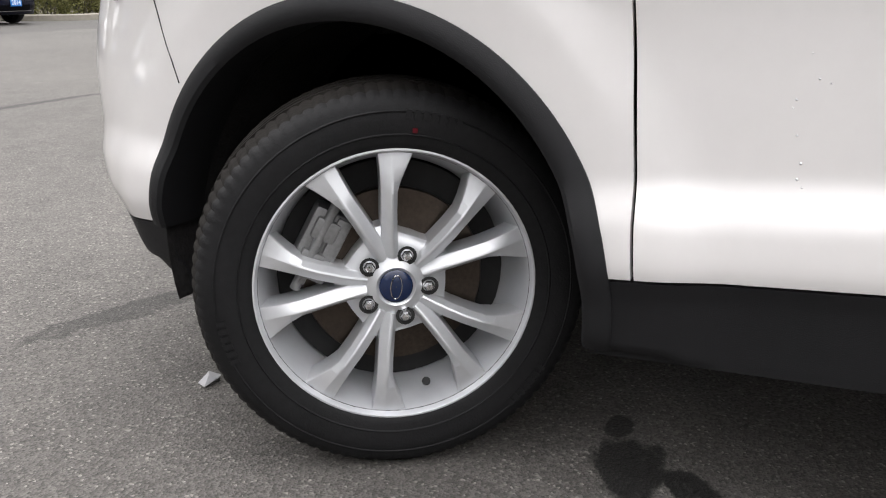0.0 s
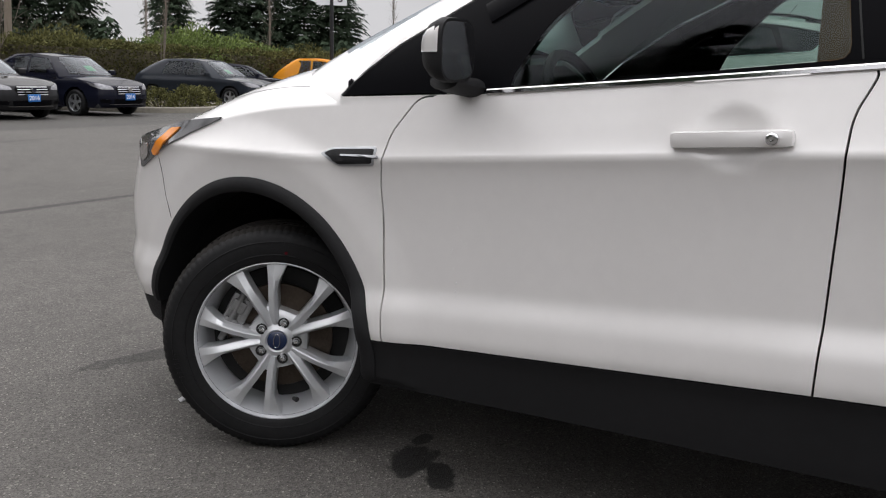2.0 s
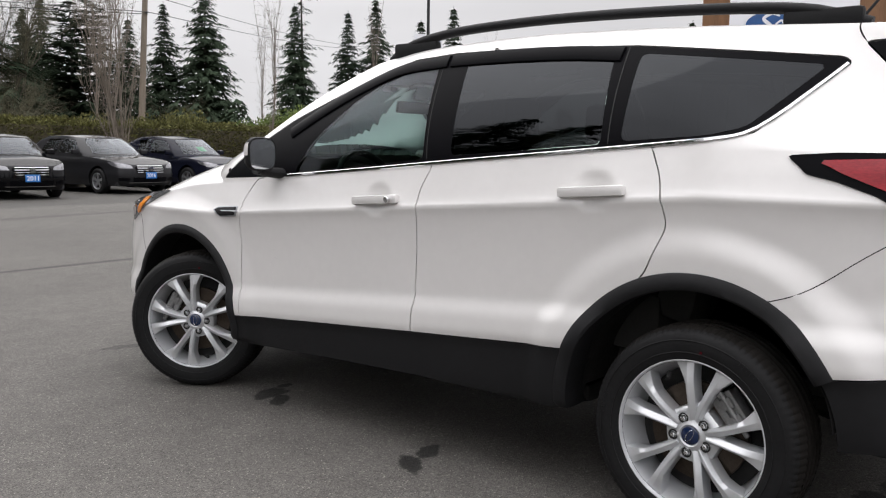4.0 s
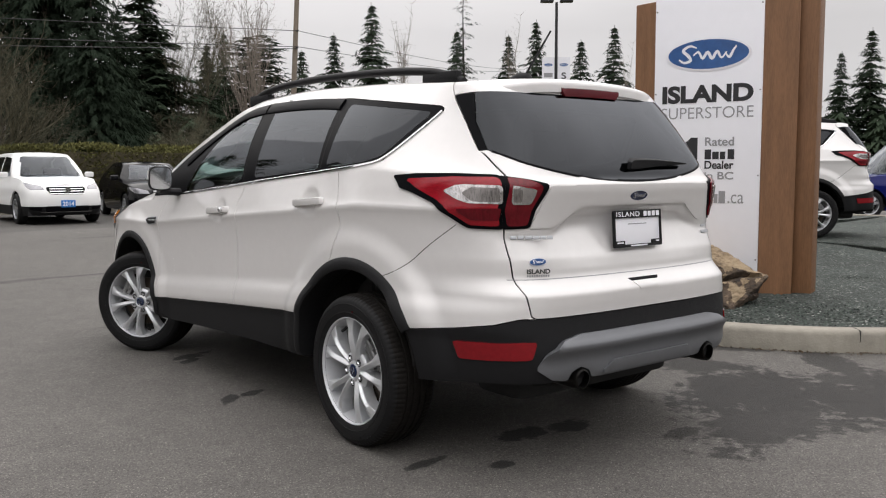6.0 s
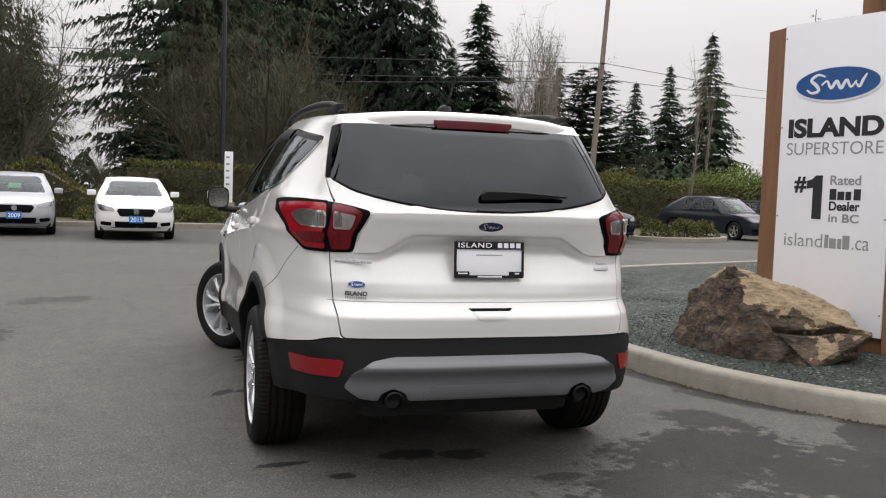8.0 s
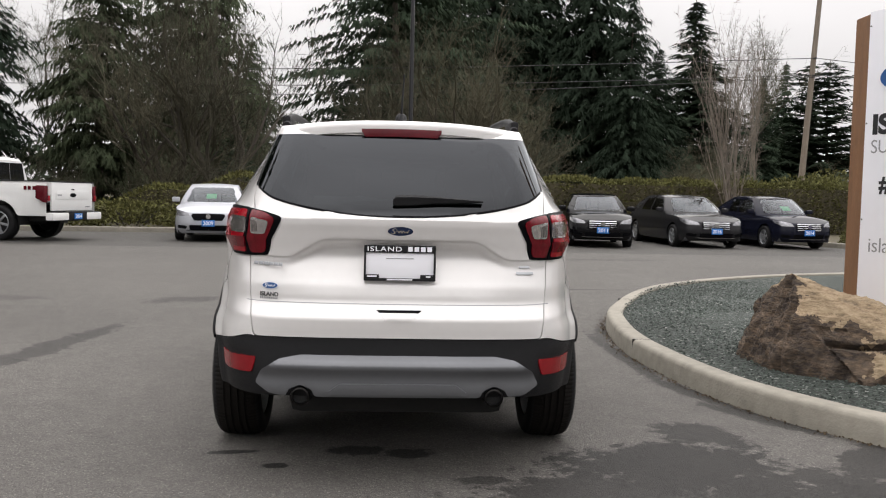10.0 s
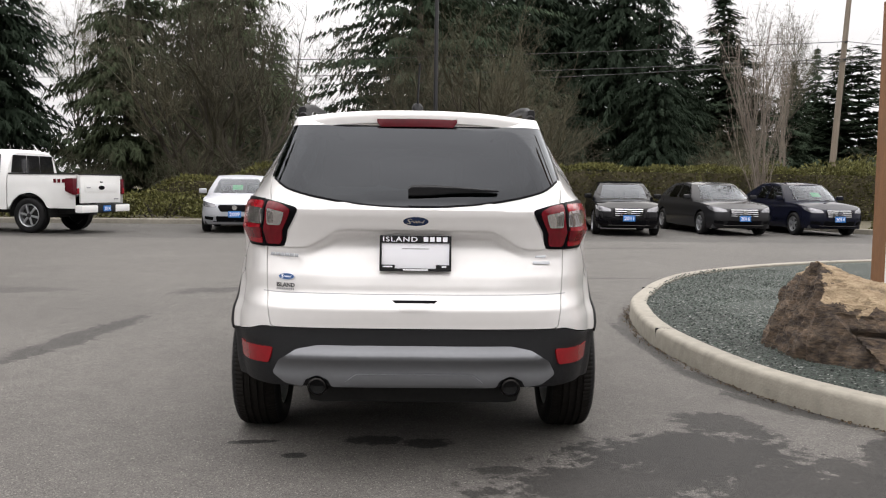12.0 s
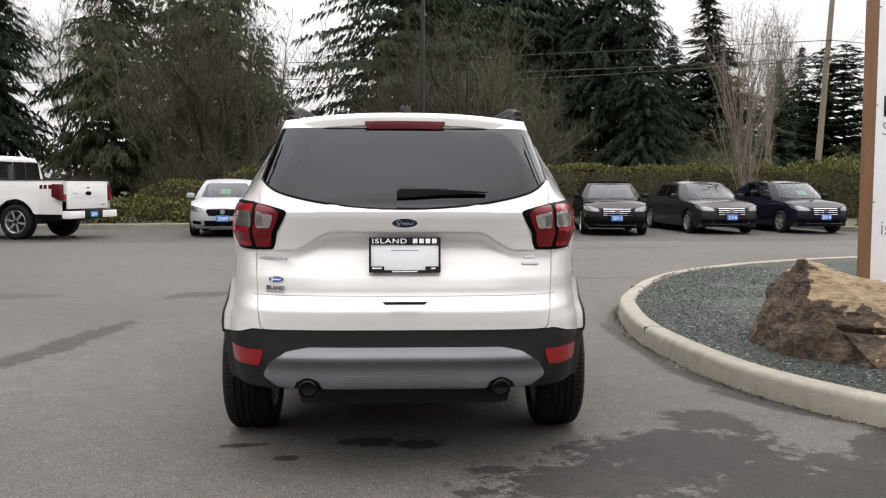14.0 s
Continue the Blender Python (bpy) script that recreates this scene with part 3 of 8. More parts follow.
def split_shell(bm, cuts, gap=0.005, tight=()):
    """Splits a shell along its cuts; gives one bmesh for the rest (under None) and one per cut, edges laid onto the outlines."""
    from mathutils import bvhtree
    tree = bvhtree.BVHTree.FromBMesh(bm)
    bm.faces.ensure_lookup_table()
    bm.verts.index_update()
    cen = np.array([f.calc_center_median() for f in bm.faces])
    owner = np.full(len(cen), -1)

    def within(poly, a, b):
        hit = np.zeros(len(a), bool)
        for i in range(len(poly)):
            (x1, y1), (x2, y2) = poly[i - 1], poly[i]
            cross = (y1 > b) != (y2 > b)
            with np.errstate(divide="ignore", invalid="ignore"):
                hit ^= cross & (a < (x2 - x1) * (b - y1) / (y2 - y1 + 1e-15) + x1)
        return hit

    names = list(cuts)
    for k, name in enumerate(names):
        for kind, poly, p, q, _ in cuts[name] if isinstance(cuts[name], list) else [cuts[name]]:
            if kind == "side":
                ok = (np.abs(cen[:, 0]) > p) & ((q == 0) | (np.sign(cen[:, 0]) == q)) & within(poly, cen[:, 1], cen[:, 2])
            else:
                ok = (cen[:, 1] > p) & (cen[:, 1] < q) & within(poly, cen[:, 0], cen[:, 2])
            owner[ok & (owner < 0)] = k

    def laid(co, cut, d):
        if isinstance(cut, list):
            # of several outlines, the one that runs nearest
            def far_of(c):
                a, b = (co.y, co.z) if c[0] == "side" else (co.x, co.z)
                return min(open_nearest(line, a, b)[1] for line in c[4])
            cut = min(cut, key=far_of)
        kind, poly = cut[0], cut[1]
        a, b = (co.y, co.z) if kind == "side" else (co.x, co.z)
        if cut[4]:
            (a2, b2), far = min((open_nearest(line, a, b) for line in cut[4]), key=lambda g: g[1])
            if far < 1e8:
                (a3, b3), _ = nearest(poly, a2, b2)
                a2, b2 = a3, b3
        else:
            (a2, b2), far = nearest(poly, a, b)
        if far > 0.05:
            return co.copy()
        if kind == "side":
            s = 1 if co.x > 0 else -1
            hit = tree.ray_cast(Vector((s * 3, a2, b2)), Vector((-s, 0, 0)))[0]
            if hit is None or abs(hit.x - co.x) > 0.12:
                return Vector((co.x, co.y, b2)) if abs(b2 - b) < 0.02 else co.copy()
            return hit
        s = 1 if co.y > (cut[2] + cut[3]) / 2 and cut[3] > 4 else -1
        hit = tree.ray_cast(Vector((a2, s * 9, b2)), Vector((0, -s, 0)))[0]
        if hit is None or abs(hit.y - co.y) > 0.15:
            return co.copy()
        return hit

    def moved(c, d):
        return [moved(q, d) for q in c] if isinstance(c, list) else (c[0], grown(c[1], d), *c[2:])

    offs = {n: (moved(c, -(0.0006 if n in tight else gap / 2)), moved(c, 0.0006 if n in tight else gap / 2)) for n, c in cuts.items()}
    around = [set() for _ in bm.verts]
    for f in bm.faces:
        for v in f.verts:
            around[v.index].add(int(owner[f.index]))
    out = {}
    for k in range(-1, len(names)):
        nb, made = bmesh.new(), {}
        for f in bm.faces:
            if owner[f.index] != k:
                continue
            vs = []
            for v in f.verts:
                if v.index not in made:
                    co, near = v.co, around[v.index]
                    if len(near) > 1:
                        if k >= 0 and any(o < 0 or o > k for o in near if o != k):
                            co = laid(co, offs[names[k]][0], gap)
                        others = [o for o in near if o > -1 and o != k and (k < 0 or o < k)]
                        for o in others:
                            co = laid(co, offs[names[o]][1], gap)
                    made[v.index] = nb.verts.new(co)
                vs.append(made[v.index])
            try:
                nb.faces.new(vs)
            except ValueError:
                pass
        bad = [f for f in nb.faces if f.calc_area() < 1e-9]
        bmesh.ops.delete(nb, geom=bad, context="FACES")
        out[names[k] if k >= 0 else None] = nb
    return out


def wrap(shell, keys, side, lift=0.004, r=0.015, cell=0.012, thick=0.012):
    """A patch on the lower skin whose outline is drawn in (metres round the plan, height)."""
    poly = rounded(keys, r, 0.008)
    a0, a1, z0, z1 = min(p[0] for p in poly), max(p[0] for p in poly), min(p[1] for p in poly), max(p[1] for p in poly)
    na, nz = max(2, int((a1 - a0) / cell)), max(2, int((z1 - z0) / cell))
    bm, seen, cells = bmesh.new(), {}, []
    for i in range(na):
        for j in range(nz):
            a, z = a0 + (i + 0.5) * (a1 - a0) / na, z0 + (j + 0.5) * (z1 - z0) / nz
            if inside(poly, a, z):
                cells.append([(i, j), (i + 1, j), (i + 1, j + 1), (i, j + 1)])
    count = {}
    for c in cells:
        for q in c:
            count[q] = count.get(q, 0) + 1

    def skin(a, z, d):
        p = shell.at(a, z)
        t1 = shell.at(a + 0.02, z) - shell.at(a - 0.02, z)
        t2 = shell.at(a, z + 0.01) - shell.at(a, z - 0.01)
        n = t1.cross(t2).normalized()
        p = p + n * d
        return Vector((p.x * side, p.y, p.z))

    for q in count:
        a, z = a0 + q[0] * (a1 - a0) / na, z0 + q[1] * (z1 - z0) / nz
        if count[q] < 4:
            (a, z), _ = nearest(poly, a, z)
        seen[q] = bm.verts.new(skin(a, z, lift))
    for c in cells:
        bm.faces.new([seen[q] for q in c])
    edge = [e for e in bm.edges if len(e.link_faces) == 1]
    r2 = bmesh.ops.extrude_edge_only(bm, edges=edge)["geom"]
    inv = {v: k for k, v in seen.items()}
    cx = sum((v.co for v in bm.verts), Vector()) / len(bm.verts)
    for v in (g for g in r2 if isinstance(g, bmesh.types.BMVert)):
        d = min((u.co - v.co).length for u in seen.values())
        src = min(seen, key=lambda q: (seen[q].co - v.co).length)
        a, z = a0 + src[0] * (a1 - a0) / na, z0 + src[1] * (z1 - z0) / nz
        if count[src] < 4:
            (a, z), _ = nearest(poly, a, z)
        v.co = skin(a, z, lift - thick)
    bmesh.ops.remove_doubles(bm, verts=bm.verts, dist=0.0004)
    return bm


def plate_recess(x, z):
    """How far the tailgate's middle steps in under its upper panel, whose lower edge drops towards the lamps."""
    lip = plate_lip(abs(x))
    if not 0.83 < z < lip - 0.004:
        return 0.0
    k = min(1.0, (lip - 0.004 - z) / 0.04)
    deep = 0.040 * (1 - 0.55 * min(1.0, max(0.0, (abs(x) - 0.36) / 0.14)))
    return deep * k * k * (3 - 2 * k) * min(1.0, (z - 0.83) / 0.17) * min(1.0, max(0.0, (0.70 - abs(x)) / 0.05))


plate_lip = smooth([(0.0, 1.079), (0.32, 1.077), (0.36, 1.068), (0.385, 1.05), (0.45, 1.012), (0.485, 0.999), (0.53, 0.996), (0.7, 0.994)])


SUV = Shell(
    plan=[(0, -0.93), (0.35, -0.925), (0.6, -0.888), (0.685, -0.835), (0.75, -0.755), (0.812, -0.60), (0.86, -0.4), (0.89, -0.1), (0.902, 0.4), (0.905, 1.2), (0.905, 2.0), (0.905, 2.55), (0.897, 2.9), (0.872, 3.17), (0.812, 3.38), (0.67, 3.53), (0.35, 3.62), (0, 3.64)],
    rear_in=[(0.2, 0.12), (0.33, 0.05), (0.42, 0.01), (0.5, 0.0), (0.65, 0.016), (0.70, 0.011), (0.738, 0.009), (0.752, 0.022), (0.795, 0.062), (0.815, 0.069), (0.87, 0.070), (0.90, 0.078), (0.95, 0.092), (1.0, 0.105), (1.10, 0.086), (1.165, 0.070), (1.195, 0.099), (1.25, 0.14)],
    front_in=[(0.2, -0.25), (0.33, -0.08), (0.5, -0.01), (0.65, 0.0), (0.85, -0.06), (1.0, -0.2), (1.1, -0.3)],
    widths=[(0.2, 0.94), (0.33, 0.972), (0.46, 0.985), (0.52, 1.0), (0.57, 0.996), (0.65, 0.970), (0.8, 0.969), (0.92, 0.976), (0.962, 0.983), (0.983, 0.9895), (0.992, 0.984), (1.07, 0.953), (1.15, 0.925), (1.25, 0.885)],
    bottom=[(-0.93, 0.40), (-0.88, 0.395), (-0.8, 0.395), (-0.62, 0.385), (-0.4, 0.37), (0.0, 0.34), (0.4, 0.335), (1.5, 0.315), (2.3, 0.285), (3.2, 0.25), (3.6, 0.28)],
    belt=[(-0.93, 1.195), (-0.5, 1.215), (0.0, 1.23), (0.5, 1.2), (1.0, 1.162), (1.5, 1.12), (1.95, 1.08), (2.25, 1.055), (2.6, 1.03), (2.85, 0.995), (3.1, 0.94), (3.3, 0.87), (3.5, 0.80), (3.64, 0.74)],
    top_plan=[(0, -0.53), (0.3, -0.525), (0.5, -0.50), (0.565, -0.44), (0.585, -0.2), (0.60, 0.4), (0.60, 1.0), (0.575, 1.5), (0.54, 1.72), (0.45, 1.80), (0.2, 1.86), (0, 1.87)],
    roof=[(-0.55, 1.585), (-0.2, 1.605), (0.3, 1.63), (0.8, 1.64), (1.3, 1.625), (1.6, 1.595), (1.87, 1.545)],
    screen=[(0.765, 2.60, 1.056), (0.62, 2.77, 1.09), (0.36, 2.88, 1.145), (0, 2.92, 1.16)],
    crown=0.035, fine=0.016, rows=76, shear=0.075, recess=plate_recess, corner=0.66, pillar=2.45, top_corner=0.53, top_pillar=1.72, bow=1.35, rear_bow=0.72, hood_crown=0.185,
)

# ---- lettering and badges ----
def mesh_part(name, verts, faces, mat, parent, label="", smooth_it=False):
    me = bpy.data.meshes.new(name)
    me.from_pydata([tuple(v) for v in verts], [], faces)
    me.materials.append(mat)
    if smooth_it:
        me.shade_smooth()
    ob = new(name, me)
    ob.parent = parent
    return tagged(ob, label) if label else ob


def lettering(name, words, width, height, mat, parent, m, bold=0.0, depth=0.002, spacing=1.0):
    """Words as a thin mesh in the x-y plane of m, fitted to a width and a height."""
    cu = bpy.data.curves.new(name, "FONT")
    cu.body, cu.size, cu.extrude, cu.offset, cu.space_character = words, 1.0, 0.01, bold, spacing
    tmp = bpy.data.objects.new(name, cu)
    scene.collection.objects.link(tmp)
    me = bpy.data.meshes.new_from_object(tmp.evaluated_get(bpy.context.evaluated_depsgraph_get()))
    bpy.data.objects.remove(tmp)
    co = np.array([v.co for v in me.vertices])
    lo, hi = co.min(0), co.max(0)
    sx, sy = width / (hi[0] - lo[0]), height / (hi[1] - lo[1])
    for v in me.vertices:
        v.co = Vector(((v.co.x - lo[0]) * sx, (v.co.y - lo[1]) * sy, depth * (0 if v.co.z < 0 else 1)))
    # one mesh for each letter: faces that hang together, then those that stand over one another
    root = list(range(len(me.vertices)))

    def find(i):
        while root[i] != i:
            root[i] = root[root[i]]
            i = root[i]
        return i

    for e in me.edges:
        root[find(e.vertices[0])] = find(e.vertices[1])
    isles = {}
    for p in me.polygons:
        isles.setdefault(find(p.vertices[0]), []).append(p)
    spans = sorted(((min(me.vertices[v].co.x for p in ps for v in p.vertices), max(me.vertices[v].co.x for p in ps for v in p.vertices), ps) for ps in isles.values()), key=lambda q: q[:2])
    groups = []
    for lo_x, hi_x, ps in spans:
        if groups and lo_x < groups[-1][0] - 0.25 * (hi_x - lo_x):
            groups[-1][0] = max(groups[-1][0], hi_x)
            groups[-1][1].extend(ps)
        else:
            groups.append([hi_x, list(ps)])
    for hi_x, ps in groups:
        ids = sorted({v for p in ps for v in p.vertices})
        back = {v: i for i, v in enumerate(ids)}
        letter = mesh_part(name, [me.vertices[v].co for v in ids], [tuple(back[v] for v in p.vertices) for p in ps], mat, parent)
        letter.matrix_basis = m
    bpy.data.meshes.remove(me)


def disc(bm, rx, ry, z0, z1, steps=48, cx=0.0, cy=0.0, dome=0.0):
    """An elliptical slab in the x-y plane."""
    lo, hi = [], []
    for i in range(steps):
        a = 2 * math.pi * i / steps
        lo.append(bm.verts.new((cx + rx * math.cos(a), cy + ry * math.sin(a), z0)))
        hi.append(bm.verts.new((cx + rx * math.cos(a), cy + ry * math.sin(a), z1)))
    c = bm.verts.new((cx, cy, z1 + dome))
    for i in range(steps):
        j = (i + 1) % steps
        bm.faces.new((lo[i], lo[j], hi[j], hi[i]))
        bm.faces.new((hi[i], hi[j], c))
    return bm


def oval_badge(name, w, h, parent, m, ring=CHROME, depth=0.006, enamel=BLUE):
    """A blue oval with a pale rim and plain pale strokes."""
    bm = disc(bmesh.new(), w / 2, h / 2, 0, depth)
    rim = part(name, bm, ring, parent)
    rim.matrix_basis = m
    part("enamel", disc(bmesh.new(), w * 0.47, h * 0.44, 0, depth + 0.002), enamel, rim, "blue enamel oval")
    # a flowing pale flourish of three waves and a long top sweep
    for keys, thick in (
        ([(-0.13, 0.20), (-0.21, 0.27), (-0.29, 0.14), (-0.23, -0.02), (-0.20, -0.16), (-0.28, -0.22), (-0.34, -0.12)], 0.048),
        ([(-0.17, -0.02), (-0.11, 0.08), (-0.06, -0.12), (0.00, 0.06), (0.05, -0.14), (0.11, 0.07), (0.16, -0.13), (0.22, 0.04)], 0.046),
        ([(0.20, 0.02), (0.25, -0.13), (0.29, 0.05), (0.33, 0.20)], 0.040),
    ):
        bm, rows = bmesh.new(), []
        pts = curve_through([(x * w, y * h) for x, y in keys], 0.02 * w)
        for i, p in enumerate(pts):
            d = (pts[min(i + 1, len(pts) - 1)] - pts[max(i - 1, 0)]).normalized()
            n = Vector((-d.y, d.x)) * thick * h * (0.45 + 0.55 * math.sin(math.pi * i / (len(pts) - 1)))
            rows.append([bm.verts.new((q.x, q.y, z)) for q, z in ((p - n, depth + 0.001), (p - n, depth + 0.004), (p + n, depth + 0.004), (p + n, depth + 0.001))])
        for p, q in zip(rows, rows[1:]):
            for j in range(3):
                bm.faces.new((p[j], p[j + 1], q[j + 1], q[j]))
        part("stroke", bm, ring, rim, flat=True)
    return rim


# ---- the white sport utility vehicle ----
suv = thing("suv", "pearl white compact sport utility vehicle with black lower cladding", "car")
ARCHES = ((0.02, 0.365), (2.735, 0.352))
circle = lambda c, r: [(c[0] + r * math.cos(2 * math.pi * i / 72), c[1] + r * math.sin(2 * math.pi * i / 72)) for i in range(72)]
flip = lambda keys: keys + [(-x, z) for x, z in keys[::-1]]
GLASS_F = [(1.93, 1.095), (1.84, 1.25), (1.66, 1.41), (1.44, 1.53), (1.24, 1.555), (1.17, 1.17)]
GLASS_R = [(1.03, 1.186), (1.085, 1.56), (0.43, 1.545), (0.385, 1.232)]
GLASS_Q = [(0.315, 1.242), (0.02, 1.262), (-0.09, 1.288), (-0.275, 1.475), (0.33, 1.54)]
DLO = [(2.455, 1.060), (2.28, 1.195), (2.04, 1.335), (1.8, 1.437), (1.6, 1.52), (1.4, 1.578), (1.175, 1.592), (0.75, 1.588), (0.35, 1.568), (-0.31, 1.497), (-0.335, 1.478), (-0.115, 1.270), (0.0, 1.248), (0.2, 1.228), (0.97, 1.166), (1.95, 1.083)]
REAR_GLASS = flip([(-0.583, 1.549), (-0.629, 1.42), (-0.652, 1.303), (-0.585, 1.262), (-0.511, 1.237), (-0.40, 1.213), (-0.268, 1.194), (-0.1, 1.182)])
DOOR_F = [(2.232, 0.35), (2.25, 0.6), (2.27, 0.84), (2.248, 0.97), (2.18, 1.066), (1.95, 1.081), (1.11, 1.155), (1.152, 1.06), (1.16, 0.78), (1.17, 0.35)]
DOOR_R = [(1.20, 0.40), (1.20, 0.78), (1.19, 1.06), (1.15, 1.15), (0.2, 1.229), (0.155, 1.14), (0.115, 0.98), (0.18, 0.82), (0.33, 0.70), (0.44, 0.50)]
SEAM = [(-0.631, 0.652), (-0.655, 0.8), (-0.662, 0.9), (-0.666, 1.0), (-0.668, 1.2), (-0.662, 1.30), (-0.64, 1.42), (-0.61, 1.55)]
cuts = {
    "arch_rear": ("side", circle(ARCHES[0], 0.44), 0.5, 0, None), "arch_front": ("side", circle(ARCHES[1], 0.435), 0.5, 0, None),
    "rear_glass": end_cut(REAR_GLASS, 0.006, -9, -0.2),
    "rear_surround": [
        end_cut([(-0.60, 1.50), (0.60, 1.50), (0.60, 1.548), (-0.60, 1.548)], 0.004, -9, -0.45, [[(-0.55, 1.548), (0.55, 1.548)]]),
        side_cut([(-0.59, 1.302), (-0.47, 1.43), (-0.36, 1.540), (-0.47, 1.548), (-1.3, 1.548), (-1.3, 1.302)], 0.012, 0.35, 0, [[(-0.59, 1.302), (-0.47, 1.43), (-0.36, 1.540), (-0.47, 1.548)]]),
    ],
    "windscreen": end_cut([(-0.70, 1.185), (0.70, 1.185), (0.49, 1.53), (-0.49, 1.53)], 0.06, 1.6, 9),
}
for side, s in (("left", -1), ("right", 1)):
    cuts["sill", s] = side_cut([(0.0, 0.1), (0.2, 0.5), (0.43, 0.546), (1.17, 0.497), (2.28, 0.417), (2.42, 0.407), (2.5, 0.1)], 0.004, 0.0, s)
    for name, keys, r in (("glass_f", GLASS_F, 0.03), ("glass_r", GLASS_R, 0.025), ("glass_q", GLASS_Q, 0.03), ("dlo", DLO, 0.012), ("door_f", DOOR_F, 0.03), ("door_r", DOOR_R, 0.03)):
        cuts[name, s] = side_cut(keys, r, 0.2, s)
cuts["tailgate"] = [
    end_cut(flip(SEAM[:5]), 0.02, -9, -0.45, [[(x * s, z) for x, z in SEAM[:5]] for s in (1, -1)] + [[(-0.63, 0.652), (0.63, 0.652)]]),
    side_cut([(-1.3, 1.19), (-0.742, 1.19), (-0.63, 1.280), (-0.578, 1.315), (-0.47, 1.435), (-0.355, 1.548), (-0.335, 1.58), (-0.335, 1.8), (-1.3, 1.8)], 0.01, 0.0, 0, [[(-0.742, 1.20), (-0.63, 1.280), (-0.578, 1.315), (-0.47, 1.435), (-0.355, 1.548), (-0.335, 1.58), (-0.335, 1.7)]]),
]
cuts["rear_bumper"] = side_cut([(-1.3, 0.1), (-0.02, 0.1), (-0.2, 0.5), (-0.36, 0.578), (-0.6, 0.604), (-0.76, 0.628), (-0.835, 0.652), (-1.3, 0.652)], 0.01, 0.0)
cuts["front_valance"] = side_cut([(2.8, 0.1), (3.0, 0.39), (3.2, 0.385), (3.4, 0.37), (3.9, 0.37), (3.9, 0.1)], 0.01, 0.0)
whole = SUV.build()
# shallow hollows behind the door handles
for v in whole.verts:
    for y, z in ((1.375, 1.005), (0.385, 1.078)):
        d = ((v.co.y - y) / 0.075) ** 2 + ((v.co.z - z) / 0.066) ** 2
        if d < 1 and abs(v.co.x) > 0.6:
            v.co.x -= 0.016 * (1 - d) ** 0.8 * (1 if v.co.x > 0 else -1)
# the skin swells towards the wheel arches
for v in whole.verts:
    for (y, z), swell in ((ARCHES[0], 0.025), (ARCHES[1], 0.015)):
        d = math.hypot(v.co.y - y, v.co.z - z)
        if d < 0.635 and v.co.z > 0.3 and abs(v.co.x) > 0.6:
            k = min(1.0, (0.635 - d) / 0.11)
            v.co.x += swell * k * k * (3 - 2 * k) * (1 if v.co.x > 0 else -1)
from mathutils import bvhtree
SKIN = bvhtree.BVHTree.FromBMesh(whole)
pieces = split_shell(whole, cuts, 0.005, {"rear_glass"} | {(n, s) for n in ("glass_f", "glass_r", "glass_q") for s in (-1, 1)})
whole.free()


def thickened(bm, d=0.012):
    """Turns a skin's free edges inwards, so that a panel shows its thickness."""
    bm.normal_update()
    edges = [e for e in bm.edges if len(e.link_faces) == 1 and abs(e.verts[0].co.x) > 0.002]
    normal = {v: v.normal.copy() for e in edges for v in e.verts}
    start = {tuple(round(c, 6) for c in v.co): n for v, n in normal.items()}
    for v in (g for g in bmesh.ops.extrude_edge_only(bm, edges=edges)["geom"] if isinstance(g, bmesh.types.BMVert)):
        v.co -= start[tuple(round(c, 6) for c in v.co)] * d
    return bm


def skin_part(name, bm, mat, parent, label="", d=0.012):
    """Like part(), but keeps the way the faces point."""
    if d:
        thickened(bm, d)
    me = bpy.data.meshes.new(name)
    bm.to_mesh(me)
    bm.free()
    me.materials.append(mat)
    me.shade_smooth()
    me.set_sharp_from_angle(angle=radians(58))
    ob = new(name, me)
    ob.parent = parent
    return tagged(ob, label) if label else ob


body = skin_part("body_shell", pieces[None], PAINT, suv, "pearl white painted body shell")
pieces["arch_rear"].free()
pieces["arch_front"].free()
tailgate = skin_part("tailgate", pieces["tailgate"], PAINT, suv, "pearl white tailgate")
each_part("rear_window_surround", pieces["rear_surround"], GLOSS, tailgate)
skin_part("rear_window", pieces["rear_glass"], REAR_TINT, tailgate, "dark tinted rear window", d=0.0)
skin_part("windscreen", pieces["windscreen"], GLASS, suv, d=0.0)
rear_bumper = skin_part("rear_bumper", pieces["rear_bumper"], PLASTIC, suv, "black textured plastic rear bumper")
skin_part("front_valance", pieces["front_valance"], PLASTIC, suv)
doors = {}
for s in (-1, 1):
    skin_part("side_sill", pieces["sill", s], PLASTIC, suv, "black plastic sill cladding")
    doors["f", s] = skin_part("front_door", pieces["door_f", s], PAINT, suv)
    doors["r", s] = skin_part("rear_door", pieces["door_r", s], PAINT, suv)
    win = skin_part("window_surround", pieces["dlo", s], GLOSS, suv, "gloss black window surround", d=0.015)
    skin_part("front_window", pieces["glass_f", s], GLASS, win, "clear green-tinted window", d=0.0)
    skin_part("rear_window", pieces["glass_r", s], TINT, win, "dark privacy glass", d=0.0)
    skin_part("quarter_window", pieces["glass_q", s], TINT, win, "dark privacy glass", d=0.0)


def on_side(y, z, s, lift=0.0):
    """The flank's skin seen from the side."""
    h = SKIN.ray_cast(Vector((s * 3, y, z)), Vector((-s, 0, 0)))
    return h[0] + h[1] * lift if h[0] else Vector((s * 0.88, y, z))


def on_tail(x, z, lift=0.0):
    h = SKIN.ray_cast(Vector((x, -4, z)), Vector((0, 1, 0)))
    return h[0] + h[1] * lift if h[0] else Vector((x, -0.9, z))


